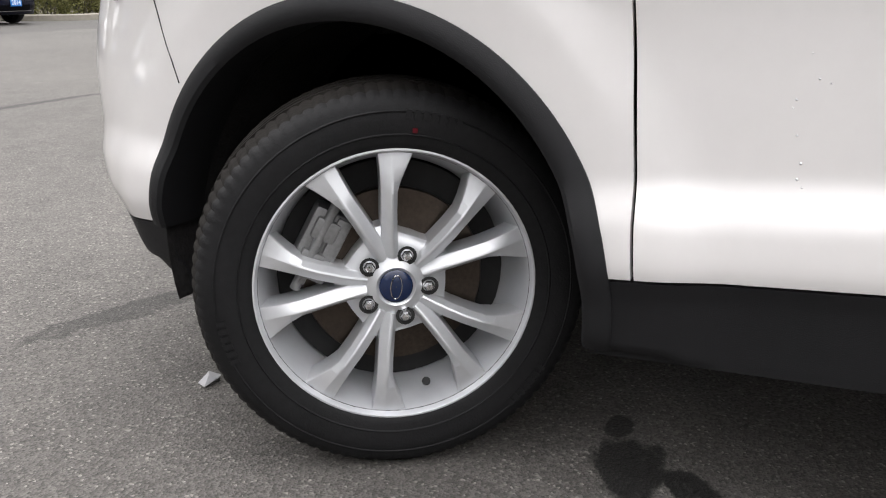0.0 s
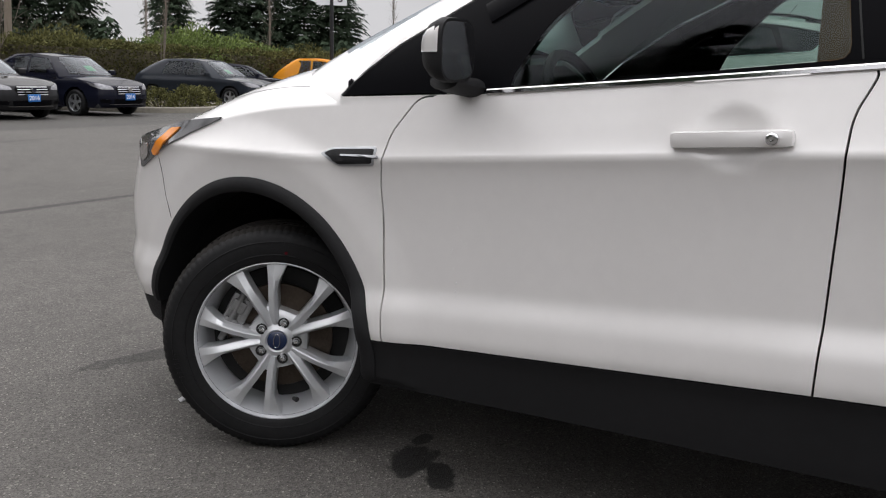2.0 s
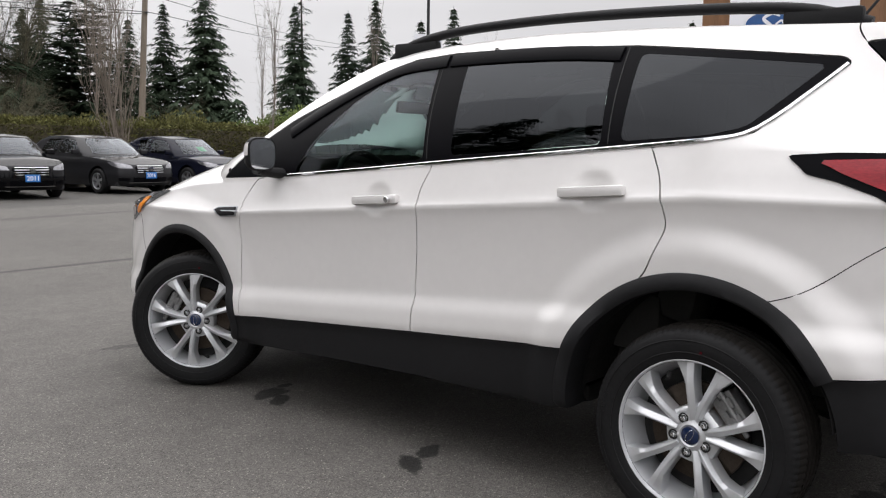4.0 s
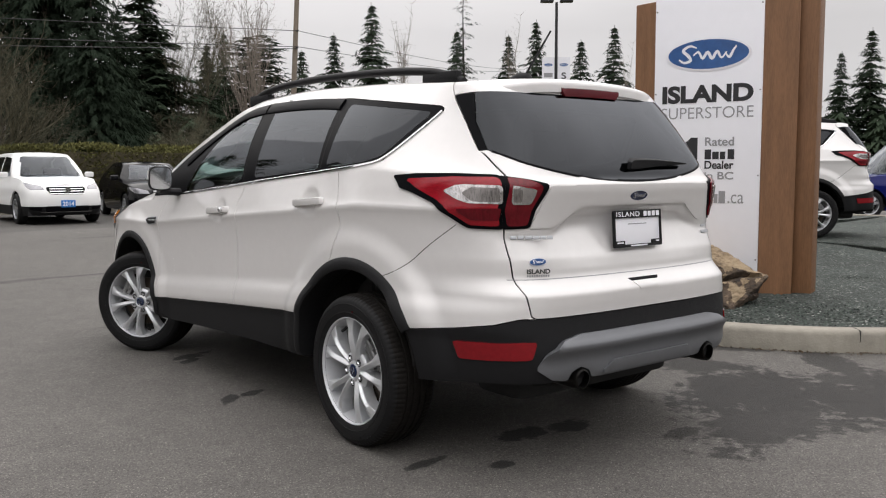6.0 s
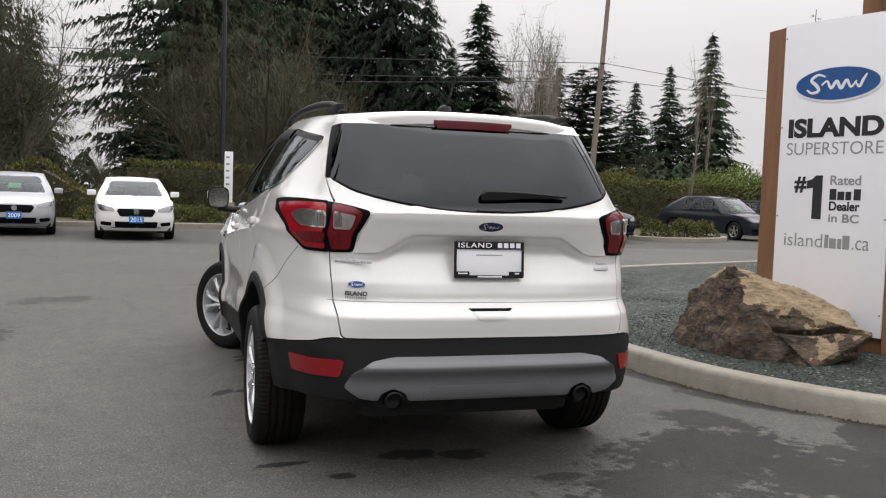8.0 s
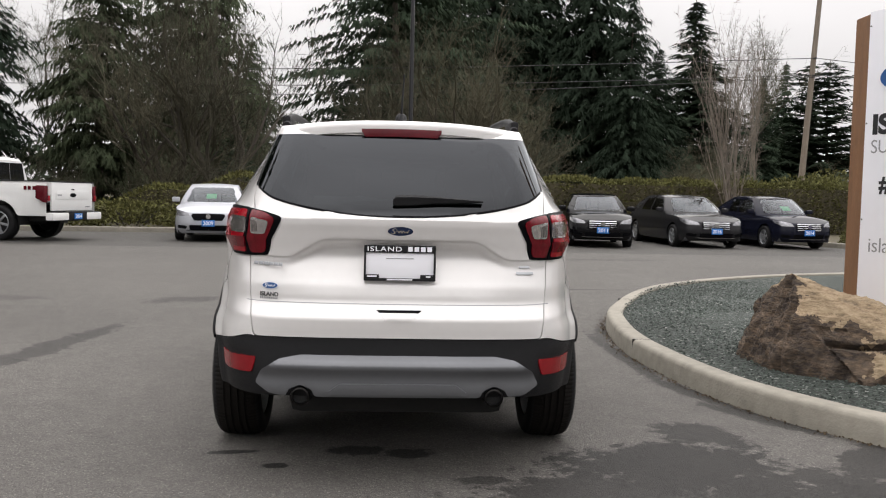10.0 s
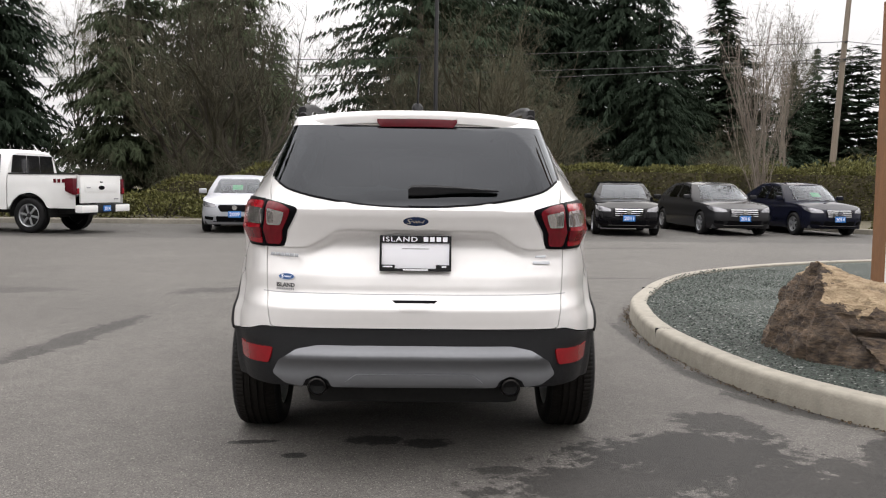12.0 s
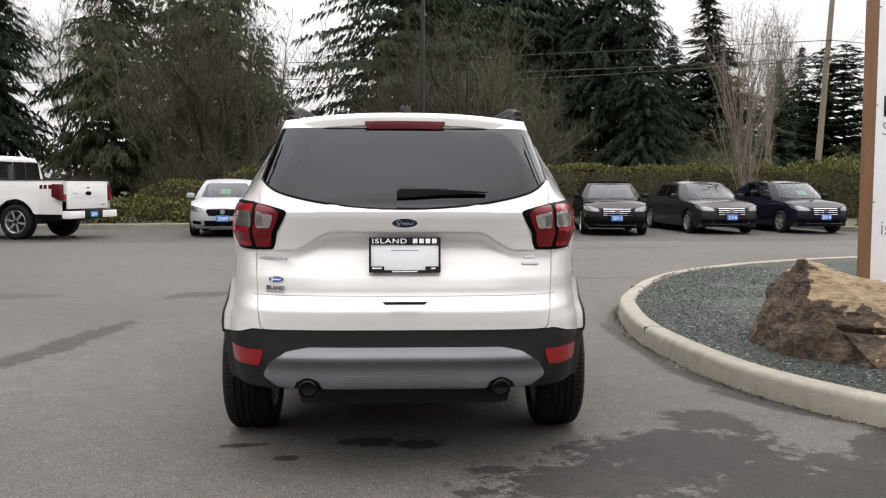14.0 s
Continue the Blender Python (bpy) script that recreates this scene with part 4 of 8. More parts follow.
def on_roof(x, y, lift=0.0):
    h = SKIN.ray_cast(Vector((x, y, 4)), Vector((0, 0, -1)))
    return h[0] + h[1] * lift if h[0] else Vector((x, y, 1.6))


def strip(points, half, lift):
    """A narrow raised ribbon along 3D skin points with their normals: [(point, normal)]."""
    bm, rows = bmesh.new(), []
    n = len(points)
    for i, (p, nor) in enumerate(points):
        d = (points[min(i + 1, n - 1)][0] - points[max(i - 1, 0)][0]).normalized()
        a = nor.cross(d).normalized()
        rows.append([bm.verts.new(q) for q in (p - a * half - nor * 0.004, p - a * half + nor * lift * 0.6, p - a * half * 0.6 + nor * lift, p + a * half * 0.6 + nor * lift, p + a * half + nor * lift * 0.6, p + a * half - nor * 0.004)])
    for a, b in zip(rows, rows[1:]):
        for j in range(5):
            bm.faces.new((a[j], a[j + 1], b[j + 1], b[j]))
    bm.faces.new(rows[0])
    bm.faces.new(rows[-1][::-1])
    return bm


def side_line(keys, s, step=0.03):
    out = []
    for p in curve_through(keys, step):
        h = SKIN.ray_cast(Vector((s * 3, p.x, p.y)), Vector((-s, 0, 0)))
        if h[0]:
            out.append((h[0], h[1]))
    return out


def patch(keys, axis, s=1, lift=0.004, thick=0.01, r=0.01, cell=0.012, parent=None, name="", mat=None, label="", step=0.008):
    """A slab on the skin whose outline is drawn on the side (y, z), tail (x, z) or roof (x, y) view."""
    poly = rounded(keys, r, step)
    us, vs = [p[0] for p in poly], [p[1] for p in poly]
    nu, nv = max(2, int((max(us) - min(us)) / cell)), max(2, int((max(vs) - min(vs)) / cell))
    u0, v0, du, dv = min(us), min(vs), (max(us) - min(us)) / nu, (max(vs) - min(vs)) / nv
    cells = [(i, j) for i in range(nu) for j in range(nv) if inside(poly, u0 + (i + 0.5) * du, v0 + (j + 0.5) * dv)]
    count = {}
    for i, j in cells:
        for q in ((i, j), (i + 1, j), (i + 1, j + 1), (i, j + 1)):
            count[q] = count.get(q, 0) + 1
    bm, hi, lo = bmesh.new(), {}, {}
    for q, k in count.items():
        u, v = u0 + q[0] * du, v0 + q[1] * dv
        if k < 4:
            (u, v), _ = nearest(poly, u, v)
        src, way = {"side": (Vector((s * 3, u, v)), Vector((-s, 0, 0))), "tail": (Vector((u, -4, v)), Vector((0, 1, 0))), "roof": (Vector((u, v, 4)), Vector((0, 0, -1)))}[axis]
        h = SKIN.ray_cast(src, way)
        if h[0] is None:
            continue
        n = h[1] if h[1].dot(way) < 0 else -h[1]
        hi[q], lo[q] = bm.verts.new(h[0] + n * (lift - (0.002 if k < 4 else 0))), h[0] + n * (lift - thick)
    rim = {}
    for i, j in cells:
        qs = ((i, j), (i + 1, j), (i + 1, j + 1), (i, j + 1))
        if all(q in hi for q in qs):
            try:
                bm.faces.new([hi[q] for q in qs])
            except ValueError:
                pass
    for e in [e for e in bm.edges if len(e.link_faces) == 1]:
        ends = []
        for v in e.verts:
            q = next(k for k, w in hi.items() if w is v) if v not in rim else None
            if q is not None:
                rim[v] = bm.verts.new(lo[q])
            ends.append(rim[v])
        bm.faces.new((e.verts[0], e.verts[1], ends[1], ends[0]))
    return part(name, bm, mat, parent, label)


# tail lamps: an outer lamp on the body and an inner one on the tailgate
sx, sy = lambda x, z: (SUV.arc_x(x, z), z), lambda y, z: (SUV.arc_y(y, z), z)
for s in (-1, 1):
    lamp = part("tail_lamp", wrap(SUV, [sy(-0.225, 1.203), sy(-0.36, 1.212), sy(-0.55, 1.212), sx(0.664, 1.204), sx(0.665, 0.994), sy(-0.62, 0.998), sy(-0.57, 1.03), sy(-0.47, 1.095), sy(-0.36, 1.134), sy(-0.28, 1.152)], s, 0.008), GLOSS, suv, "red and clear tail lamp with a black edge")
    part("red_lens", wrap(SUV, [sy(-0.30, 1.188), sy(-0.55, 1.196), sx(0.675, 1.192), sx(0.677, 1.008), sy(-0.63, 1.012), sy(-0.585, 1.045), sy(-0.49, 1.108), sy(-0.38, 1.152)], s, 0.012), RED, lamp)
    part("clear_lens", wrap(SUV, [sy(-0.515, 1.142), sy(-0.56, 1.162), sy(-0.60, 1.166), sx(0.677, 1.163), sx(0.678, 1.094), sy(-0.635, 1.094), sy(-0.585, 1.108)], s, 0.015, 0.012), CLEAR, lamp)
    part("bulb_window", wrap(SUV, [sy(-0.60, 1.135), sy(-0.635, 1.156), sx(0.685, 1.155), sx(0.686, 1.101), sy(-0.645, 1.102)], s, 0.0175, 0.006, 0.006), RIBBED, lamp, "ribbed grey bulb window")
    part("lower_lens", wrap(SUV, [sy(-0.585, 1.074), sx(0.682, 1.078), sx(0.683, 1.032), sy(-0.635, 1.034)], s, 0.0145, 0.008), RED_DEEP, lamp)
    lamp = part("inner_tail_lamp", wrap(SUV, [sx(0.514, 1.168), sx(0.60, 1.19), sx(0.670, 1.204), sx(0.671, 0.994), sx(0.578, 0.998)], s, 0.0055), GLOSS, suv, "smoked inner tail lamp with a black edge")
    part("red_lens", wrap(SUV, [sx(0.545, 1.162), sx(0.60, 1.182), sx(0.655, 1.192), sx(0.657, 1.008), sx(0.590, 1.010)], s, 0.012), RED_DEEP, lamp)
    part("clear_lens", wrap(SUV, [sx(0.572, 1.152), sx(0.652, 1.164), sx(0.653, 1.092), sx(0.590, 1.094)], s, 0.015, 0.01), CLEAR, lamp)
    part("bulb_window", wrap(SUV, [sx(0.622, 1.150), sx(0.648, 1.154), sx(0.648, 1.102), sx(0.622, 1.102)], s, 0.0175, 0.006, 0.006), RIBBED, lamp, "ribbed grey bulb window")
    part("reflector", wrap(SUV, [sy(-0.585, 0.553), sx(0.617, 0.564), sx(0.634, 0.494), sy(-0.61, 0.484)], s, 0.006, 0.012), REFLEX, rear_bumper, "red bumper reflector")
    # quarter panel seam up to the lamp
    skin = strip(side_line([(-0.16, 0.765), (-0.3, 0.815), (-0.45, 0.925), (-0.57, 1.01)], s), 0.0015, 0.0008)
    part("panel_seam", skin, DARK, body)

# bumper insert, exhaust, handle and seam lines of the tail
INSERT = [(-0.615, 0.455), (-0.585, 0.515), (-0.51, 0.562), (-0.42, 0.58), (0.42, 0.58), (0.51, 0.562), (0.585, 0.515), (0.615, 0.455), (0.555, 0.412), (0.482, 0.402), (0.470, 0.432), (0.42, 0.453), (0.37, 0.432), (0.358, 0.402), (-0.358, 0.402), (-0.37, 0.432), (-0.42, 0.453), (-0.470, 0.432), (-0.482, 0.402), (-0.555, 0.412)]
insert = patch(INSERT, "tail", lift=0.014, thick=0.03, r=0.012, parent=rear_bumper, name="bumper_insert", mat=SILVER, label="satin silver bumper insert")
patch([(-0.30, 0.425), (-0.25, 0.462), (0.25, 0.462), (0.30, 0.425), (0.30, 0.415), (-0.30, 0.415)], "tail", lift=0.024, thick=0.014, r=0.01, parent=rear_bumper, name="insert_ridge", mat=SILVER)
for v in insert.data.vertices:
    # a rounded ridge along the top, hollow below it
    v.co.y -= 0.022 * math.exp(-((v.co.z - 0.535) / 0.024) ** 2) - 0.010 * math.exp(-((v.co.z - 0.475) / 0.03) ** 2)
for s in (-1, 1):
    bm = bmesh.new()
    lathe(bm, [(0.034, 0.0), (0.040, 0.003), (0.043, 0.03), (0.043, 0.24), (0.037, 0.24), (0.035, 0.02), (0.034, 0.0)], 32, pose(s * 0.42, -0.934, 0.400, 6, 0, 90))
    part("exhaust_tip", bm, SOOT, rear_bumper, "dull sooty round exhaust tip")
    # near-black disc closes the pipe and stands for its dark inside
    bm = bmesh.new()
    lathe(bm, [(0.001, 0.0), (0.038, 0.0)], 24, pose(s * 0.42, -0.90, 0.396, 0, 0, 90))
    part("exhaust_bore", bm, DARK, rear_bumper)
tail_line = lambda keys: [(lambda h: (h[0], h[1]))(SKIN.ray_cast(Vector((p.x, -4, p.y)), Vector((0, 1, 0)))) for p in curve_through(keys, 0.03)]
part("window_seal", strip(tail_line([(-0.645, 1.300), (-0.585, 1.260), (-0.511, 1.235), (-0.40, 1.211), (-0.268, 1.192), (-0.1, 1.180), (0.1, 1.180), (0.268, 1.192), (0.40, 1.211), (0.511, 1.235), (0.585, 1.260), (0.645, 1.300)]), 0.005, 0.002), GLOSS, tailgate, "black rubber seal under the rear window")
upper = [(0.32, 1.080), (0.352, 1.074), (0.385, 1.052), (0.46, 1.006), (0.485, 0.997), (0.58, 0.996), (0.512, 1.164)]
patch([(-x, z) for x, z in upper] + upper[::-1], "tail", lift=0.009, thick=0.03, r=0.008, cell=0.014, parent=tailgate, name="garnish_panel", mat=PAINT, label="pearl white raised panel between the lamps")
part("panel_seam", strip(tail_line([(-0.675, 0.80), (0, 0.797), (0.675, 0.80)]), 0.002, 0.0008), INK_GREY, tailgate)
patch([(-0.100, 0.774), (0.100, 0.774), (0.084, 0.762), (-0.084, 0.762)], "tail", lift=0.003, thick=0.02, r=0.004, cell=0.006, parent=tailgate, name="tailgate_handle", mat=GLOSS, label="dark tailgate handle slot")
patch([(-0.084, 0.7615), (0.084, 0.7615), (0.056, 0.728), (-0.056, 0.728)], "tail", lift=0.005, thick=0.02, r=0.006, cell=0.008, parent=tailgate, name="handle_dish", mat=PAINT, label="pearl white dish under the handle slot")

# spoiler, high brake lamp, wiper
bm, rows = bmesh.new(), []
for i in range(45):
    x = -0.545 + 1.09 * i / 44
    k = (abs(x) / 0.545) ** 7
    y_tip = -0.575 + 0.115 * k
    a, b = on_roof(x, -0.36), on_roof(x * 0.985, -0.47 + 0.05 * k)
    low = b.z - 0.016 - 0.02 * k
    rows.append([bm.verts.new(q) for q in ((x, -0.35, a.z - 0.004), (x, -0.375, a.z + 0.0008), (x, -0.47 + 0.05 * k, b.z + 0.004 - 0.008 * k), (x, y_tip + 0.03, low + 0.012), (x, y_tip + 0.006, low + 0.003), (x, y_tip, low - 0.005), (x, y_tip - 0.001, low - 0.016), (x, y_tip - 0.001, low - 0.044), (x, y_tip + 0.045, low - 0.056))])
for a, b in zip(rows, rows[1:]):
    for j in range(8):
        bm.faces.new((a[j], a[j + 1], b[j + 1], b[j]))
for r in (rows[0], rows[-1]):
    bm.faces.new(r)
spoiler = part("spoiler", bm, PAINT, suv)
bm, rows = bmesh.new(), []
for i in range(21):
    x = -0.185 + 0.37 * i / 20
    k = (abs(x) / 0.545) ** 7
    b = on_roof(x, -0.47)
    y, z, h = -0.575 + 0.115 * k, b.z - 0.040, 0.5 * min(1.0, (0.19 - abs(x)) / 0.012)
    rows.append([bm.verts.new((x, y + dy, z + dz * h * 2)) for dy, dz in ((0.02, -0.001), (0.0, -0.002), (-0.006, -0.006), (-0.009, -0.020), (-0.010, -0.040), (0.03, -0.044))])
for a, b in zip(rows, rows[1:]):
    for j in range(5):
        bm.faces.new((a[j], a[j + 1], b[j + 1], b[j]))
bm.faces.new(rows[0])
bm.faces.new(rows[-1])
part("brake_lamp", bm, BRAKE_RED, spoiler, "dark red high brake lamp")
bm = bmesh.new()
arm = [(on_tail(x, z, 0.022), w) for x, z, w in ((-0.035, 1.236, 0.016), (-0.02, 1.24, 0.026), (0.06, 1.243, 0.024), (0.16, 1.246, 0.016), (0.27, 1.244, 0.009), (0.36, 1.242, 0.004))]
rows = []
for p, w in arm:
    rows.append([bm.verts.new(p + Vector(q)) for q in ((0, 0.012, -w), (0, -0.008, -w * 0.8), (0, -0.012, w * 0.6), (0, 0.012, w))])
for a, b in zip(rows, rows[1:]):
    for j in range(4):
        bm.faces.new((a[j], a[(j + 1) % 4], b[(j + 1) % 4], b[j]))
bm.faces.new(rows[0])
bm.faces.new(rows[-1])
part("rear_wiper", bm, PLASTIC, tailgate, "black rear wiper")

# plate frame with an empty white plate
tilt_m = pose(0, -0.846, 0.977, 86, 0, 0)
frame_bm = bmesh.new()
box(frame_bm, -0.157, 0.157, 0.045, 0.078, 0, 0.014, 0.004)
box(frame_bm, -0.157, 0.157, -0.078, -0.066, 0, 0.014, 0.004)
box(frame_bm, -0.157, -0.148, -0.07, 0.05, 0, 0.014, 0.003)
box(frame_bm, 0.148, 0.157, -0.07, 0.05, 0, 0.014, 0.003)
box(frame_bm, -0.15, -0.09, -0.068, -0.05, 0, 0.013, 0.003)
box(frame_bm, 0.09, 0.15, -0.068, -0.05, 0, 0.013, 0.003)
frame_ob = part("plate_frame", frame_bm, PLASTIC, suv, "black plastic plate frame")
frame_ob.matrix_basis = tilt_m
bm = bmesh.new()
box(bm, -0.15, 0.15, -0.068, 0.05, 0.001, 0.006, 0.002)
part("plate", bm, WHITE, frame_ob, "blank white plate")
bm = bmesh.new()
box(bm, -0.06, 0.06, 0.018, 0.022, 0.0058, 0.0068)
part("slot", bm, INK_GREY, frame_ob)
lettering("letter", "ISLAND", 0.15, 0.021, WHITE, frame_ob, Matrix.Translation((-0.142, 0.051, 0.0138)), 0.01, 0.001, 1.15)
bm = bmesh.new()
for i in range(4):
    box(bm, 0.035 + i * 0.028, 0.055 + i * 0.028, 0.051, 0.072, 0.0138, 0.0148)
box(bm, -0.142, -0.10, -0.061, -0.055, 0.0128, 0.0138)
box(bm, -0.055, 0.055, -0.075, -0.069, 0.0138, 0.0148)
box(bm, 0.115, 0.135, -0.061, -0.055, 0.0128, 0.0138)
each_part("marking", bm, WHITE, frame_ob)


def tail_pose(x, z, lift=0.002):
    """A pose whose x-y plane lies on the tail's skin."""
    h = SKIN.ray_cast(Vector((x, -4, z)), Vector((0, 1, 0)))
    n = h[1]
    right = Vector((-n.y, n.x, 0))
    right.normalize()
    up = n.cross(right)
    return Matrix.Translation(h[0] + n * lift) @ Matrix((right, up, n)).transposed().to_4x4()


oval_badge("badge", 0.118, 0.047, suv, tail_pose(0, 1.12))
bm = bmesh.new()
for i, w in enumerate((0.024, 0.024, 0.026, 0.026, 0.026, 0.022)):
    box(bm, i * 0.029, i * 0.029 + w, 0, 0.014, 0, 0.003, 0.001, Matrix.Shear("XY", 4, (0.3, 0)))
each_part("model_badge", bm, BRIGHT_TRIM, tailgate, "bright metal model badge bar", tail_pose(-0.645, 0.955))
bm = bmesh.new()
box(bm, 0.0, 0.05, 0.03, 0.042, 0, 0.003, 0.001)
box(bm, -0.015, 0.065, 0, 0.014, 0, 0.003, 0.001)
each_part("trim_badge", bm, BRIGHT_TRIM, tailgate, "small bright trim badge bar", tail_pose(0.535, 0.93))
m = tail_pose(-0.565, 0.868)
oval_badge("dealer_sticker", 0.075, 0.030, suv, m, WHITE, 0.0006, SIGN_BLUE)
m2 = tail_pose(-0.61, 0.822)
lettering("letter", "ISLAND", 0.095, 0.019, INK, tailgate, m2, 0.03, 0.0008)
bm = bmesh.new()
for i in range(10):
    box(bm, i * 0.0095, i * 0.0095 + 0.006, -0.012, -0.004, 0, 0.0008)
each_part("marking", bm, INK_GREY, tailgate, m=m2)

# flank details
for s in (-1, 1):
    # bright strip under the windows, up the quarter window
    part("belt_trim", strip(side_line([(1.98, 1.083), (1.5, 1.122), (0.97, 1.168), (0.2, 1.231), (0.0, 1.251), (-0.09, 1.268), (-0.15, 1.305), (-0.25, 1.40), (-0.325, 1.475)], s), 0.007, 0.006), CHROME, suv, "bright metal strip under the windows")
    for keys in ([(1.15, 1.17), (1.185, 1.35), (1.22, 1.58)], [(0.36, 1.235), (0.375, 1.4), (0.385, 1.57)]):
        part("pillar_seam", strip(side_line(keys, s), 0.002, 0.001), DARK, suv)
    for keys in ([(2.02, 1.272), (1.84, 1.375), (1.64, 1.47), (1.44, 1.538), (1.195, 1.56)], [(1.175, 1.56), (0.9, 1.562), (0.6, 1.555), (0.40, 1.54)]):
        pts = side_line(keys, s)
        part("rain_guard", strip(pts, 0.030, 0.010), GLOSS, suv, "smoked rain guard over the window")
    for y, z, key in ((1.375, 1.005, "f"), (0.385, 1.078, "r")):
        bm = bmesh.new()
        p = on_side(y, z, s)
        box(bm, -0.017, 0.017, -0.125, 0.125, -0.018, 0.018, 0.012)
        for v in bm.verts:
            v.co.x -= 0.012 * (v.co.y / 0.125) ** 2
            v.co.x *= s
        hd = part("door_handle", bm, PAINT, doors[key, s])
        hd.matrix_basis = pose(p.x + s * 0.036, y, z, -4, 0, 0)
        if key == "f" and s < 0:
            bm = bmesh.new()
            lathe(bm, [(0.001, -0.0235), (0.005, -0.024), (0.010, -0.0235), (0.0125, -0.021), (0.013, 0.0)], 20, pose(0, -0.088, 0, 0, 0, 0))
            part("key_lock", bm, CHROME, doors[key, s]).matrix_basis = hd.matrix_basis
    # mirror
    bm = bmesh.new()
    rows = []
    for d, r in ((0.0, 0.25), (0.02, 0.62), (0.06, 0.86), (0.11, 1.0), (0.135, 0.98)):
        rows.append([bm.verts.new((0.115 * r * (abs(math.cos(a)) ** 0.55) * (1 if math.cos(a) > 0 else -1), -d, 0.078 * r * (abs(math.sin(a)) ** 0.55) * (1 if math.sin(a) > 0 else -1))) for a in (2 * math.pi * k / 32 for k in range(32))])
    for a, b in zip(rows, rows[1:]):
        for k in range(32):
            bm.faces.new((a[k], a[(k + 1) % 32], b[(k + 1) % 32], b[k]))
    bm.faces.new(rows[0])
    mirror = part("door_mirror", bm, PLASTIC, suv, "black door mirror with a white cap")
    mirror.matrix_basis = pose(s * 0.965, 2.07, 1.178, 0, 0, 1 * s) @ Matrix.Diagonal((0.64, 0.55, 0.95, 1))
    bm = bmesh.new()
    rows = []
    for d, r in ((0.133, 0.985), (0.146, 0.97), (0.146, 0.9), (0.135, 0.87)):
        rows.append([bm.verts.new((0.115 * r * (abs(math.cos(a)) ** 0.55) * (1 if math.cos(a) > 0 else -1), -d, 0.078 * r * (abs(math.sin(a)) ** 0.55) * (1 if math.sin(a) > 0 else -1))) for a in (2 * math.pi * k / 32 for k in range(32))])
    for a, b in zip(rows, rows[1:]):
        for k in range(32):
            bm.faces.new((a[k], a[(k + 1) % 32], b[(k + 1) % 32], b[k]))
    part("mirror_rim", bm, PLASTIC, mirror)
    bm, rows = bmesh.new(), []
    for d, r in ((-0.002, 0.26), (0.018, 0.645), (0.058, 0.885), (0.105, 1.02), (0.128, 1.02), (0.130, 0.99)):
        rows.append([bm.verts.new((0.115 * r * (abs(math.cos(a)) ** 0.55) * (1 if math.cos(a) > 0 else -1), -d, 0.078 * r * math.sin(a) ** 0.55 - 0.006)) for a in (math.pi * k / 24 for k in range(25))])
    for a, b in zip(rows, rows[1:]):
        for k in range(24):
            bm.faces.new((a[k], a[k + 1], b[k + 1], b[k]))
    part("mirror_cap", bm, PAINT, mirror, "pearl white mirror cap")
    bm = bmesh.new()
    bm.faces.new([bm.verts.new((0.102 * (abs(math.cos(a)) ** 0.55) * (1 if math.cos(a) > 0 else -1), -0.137, 0.069 * (abs(math.sin(a)) ** 0.55) * (1 if math.sin(a) > 0 else -1))) for a in (2 * math.pi * k / 32 for k in range(32))])
    part("mirror_glass", bm, CHROME, mirror, "silvered mirror glass", flat=True).matrix_basis = Matrix.Translation((0, -0.140, 0)) @ Matrix.Rotation(radians(7 * s), 4, "Z") @ Matrix.Translation((0, 0.137, 0))
    bm = bmesh.new()
    tube(bm, [(s * 0.83, 2.03, 1.085), (s * 0.90, 2.03, 1.095), (s * 0.96, 2.03, 1.115)], [0.045, 0.04, 0.04], 12)
    for v in bm.verts:
        v.co.z = 1.1 + (v.co.z - 1.1) * 0.55
    part("mirror_foot", bm, PLASTIC, suv)
    # wing vent
    vent = patch([(2.468, 0.905), (2.43, 0.924), (2.282, 0.934), (2.285, 0.885), (2.40, 0.876)], "side", s, 0.005, 0.012, 0.008, 0.008, parent=suv, name="wing_vent", mat=BRIGHT_TRIM, label="bright-edged black wing vent", step=0.005)
    patch([(2.454, 0.9058), (2.426, 0.9178), (2.287, 0.9272), (2.289, 0.8918), (2.40, 0.8828)], "side", s, 0.0085, 0.012, 0.006, 0.008, parent=vent, name="vent_insert", mat=PLASTIC, step=0.005)
    patch([(2.40, 0.904), (2.270, 0.909), (2.270, 0.903), (2.39, 0.900)], "side", s, 0.013, 0.012, 0.002, 0.006, parent=vent, name="vent_bar", mat=BRIGHT_TRIM, step=0.004)
    # head lamp
    H = [sy(3.30, 0.80), sy(3.33, 0.90), sy(3.05, 0.965), sy(2.87, 0.985), sy(3.0, 0.935), sy(3.17, 0.865)]
    head = part("head_lamp", wrap(SUV, H, s, 0.006, 0.012), SMOKE, suv, "clear head lamp with an amber side marker")
    part("amber_lens", wrap(SUV, [sy(3.195, 0.848), sy(3.215, 0.862), sy(3.115, 0.938), sy(3.06, 0.944), sy(3.11, 0.905)], s, 0.010, 0.008), AMBER, head)
    part("clear_lens", wrap(SUV, [sy(3.285, 0.822), sy(3.315, 0.885), sy(3.22, 0.915), sy(3.24, 0.845)], s, 0.010, 0.008), CLEAR, head)
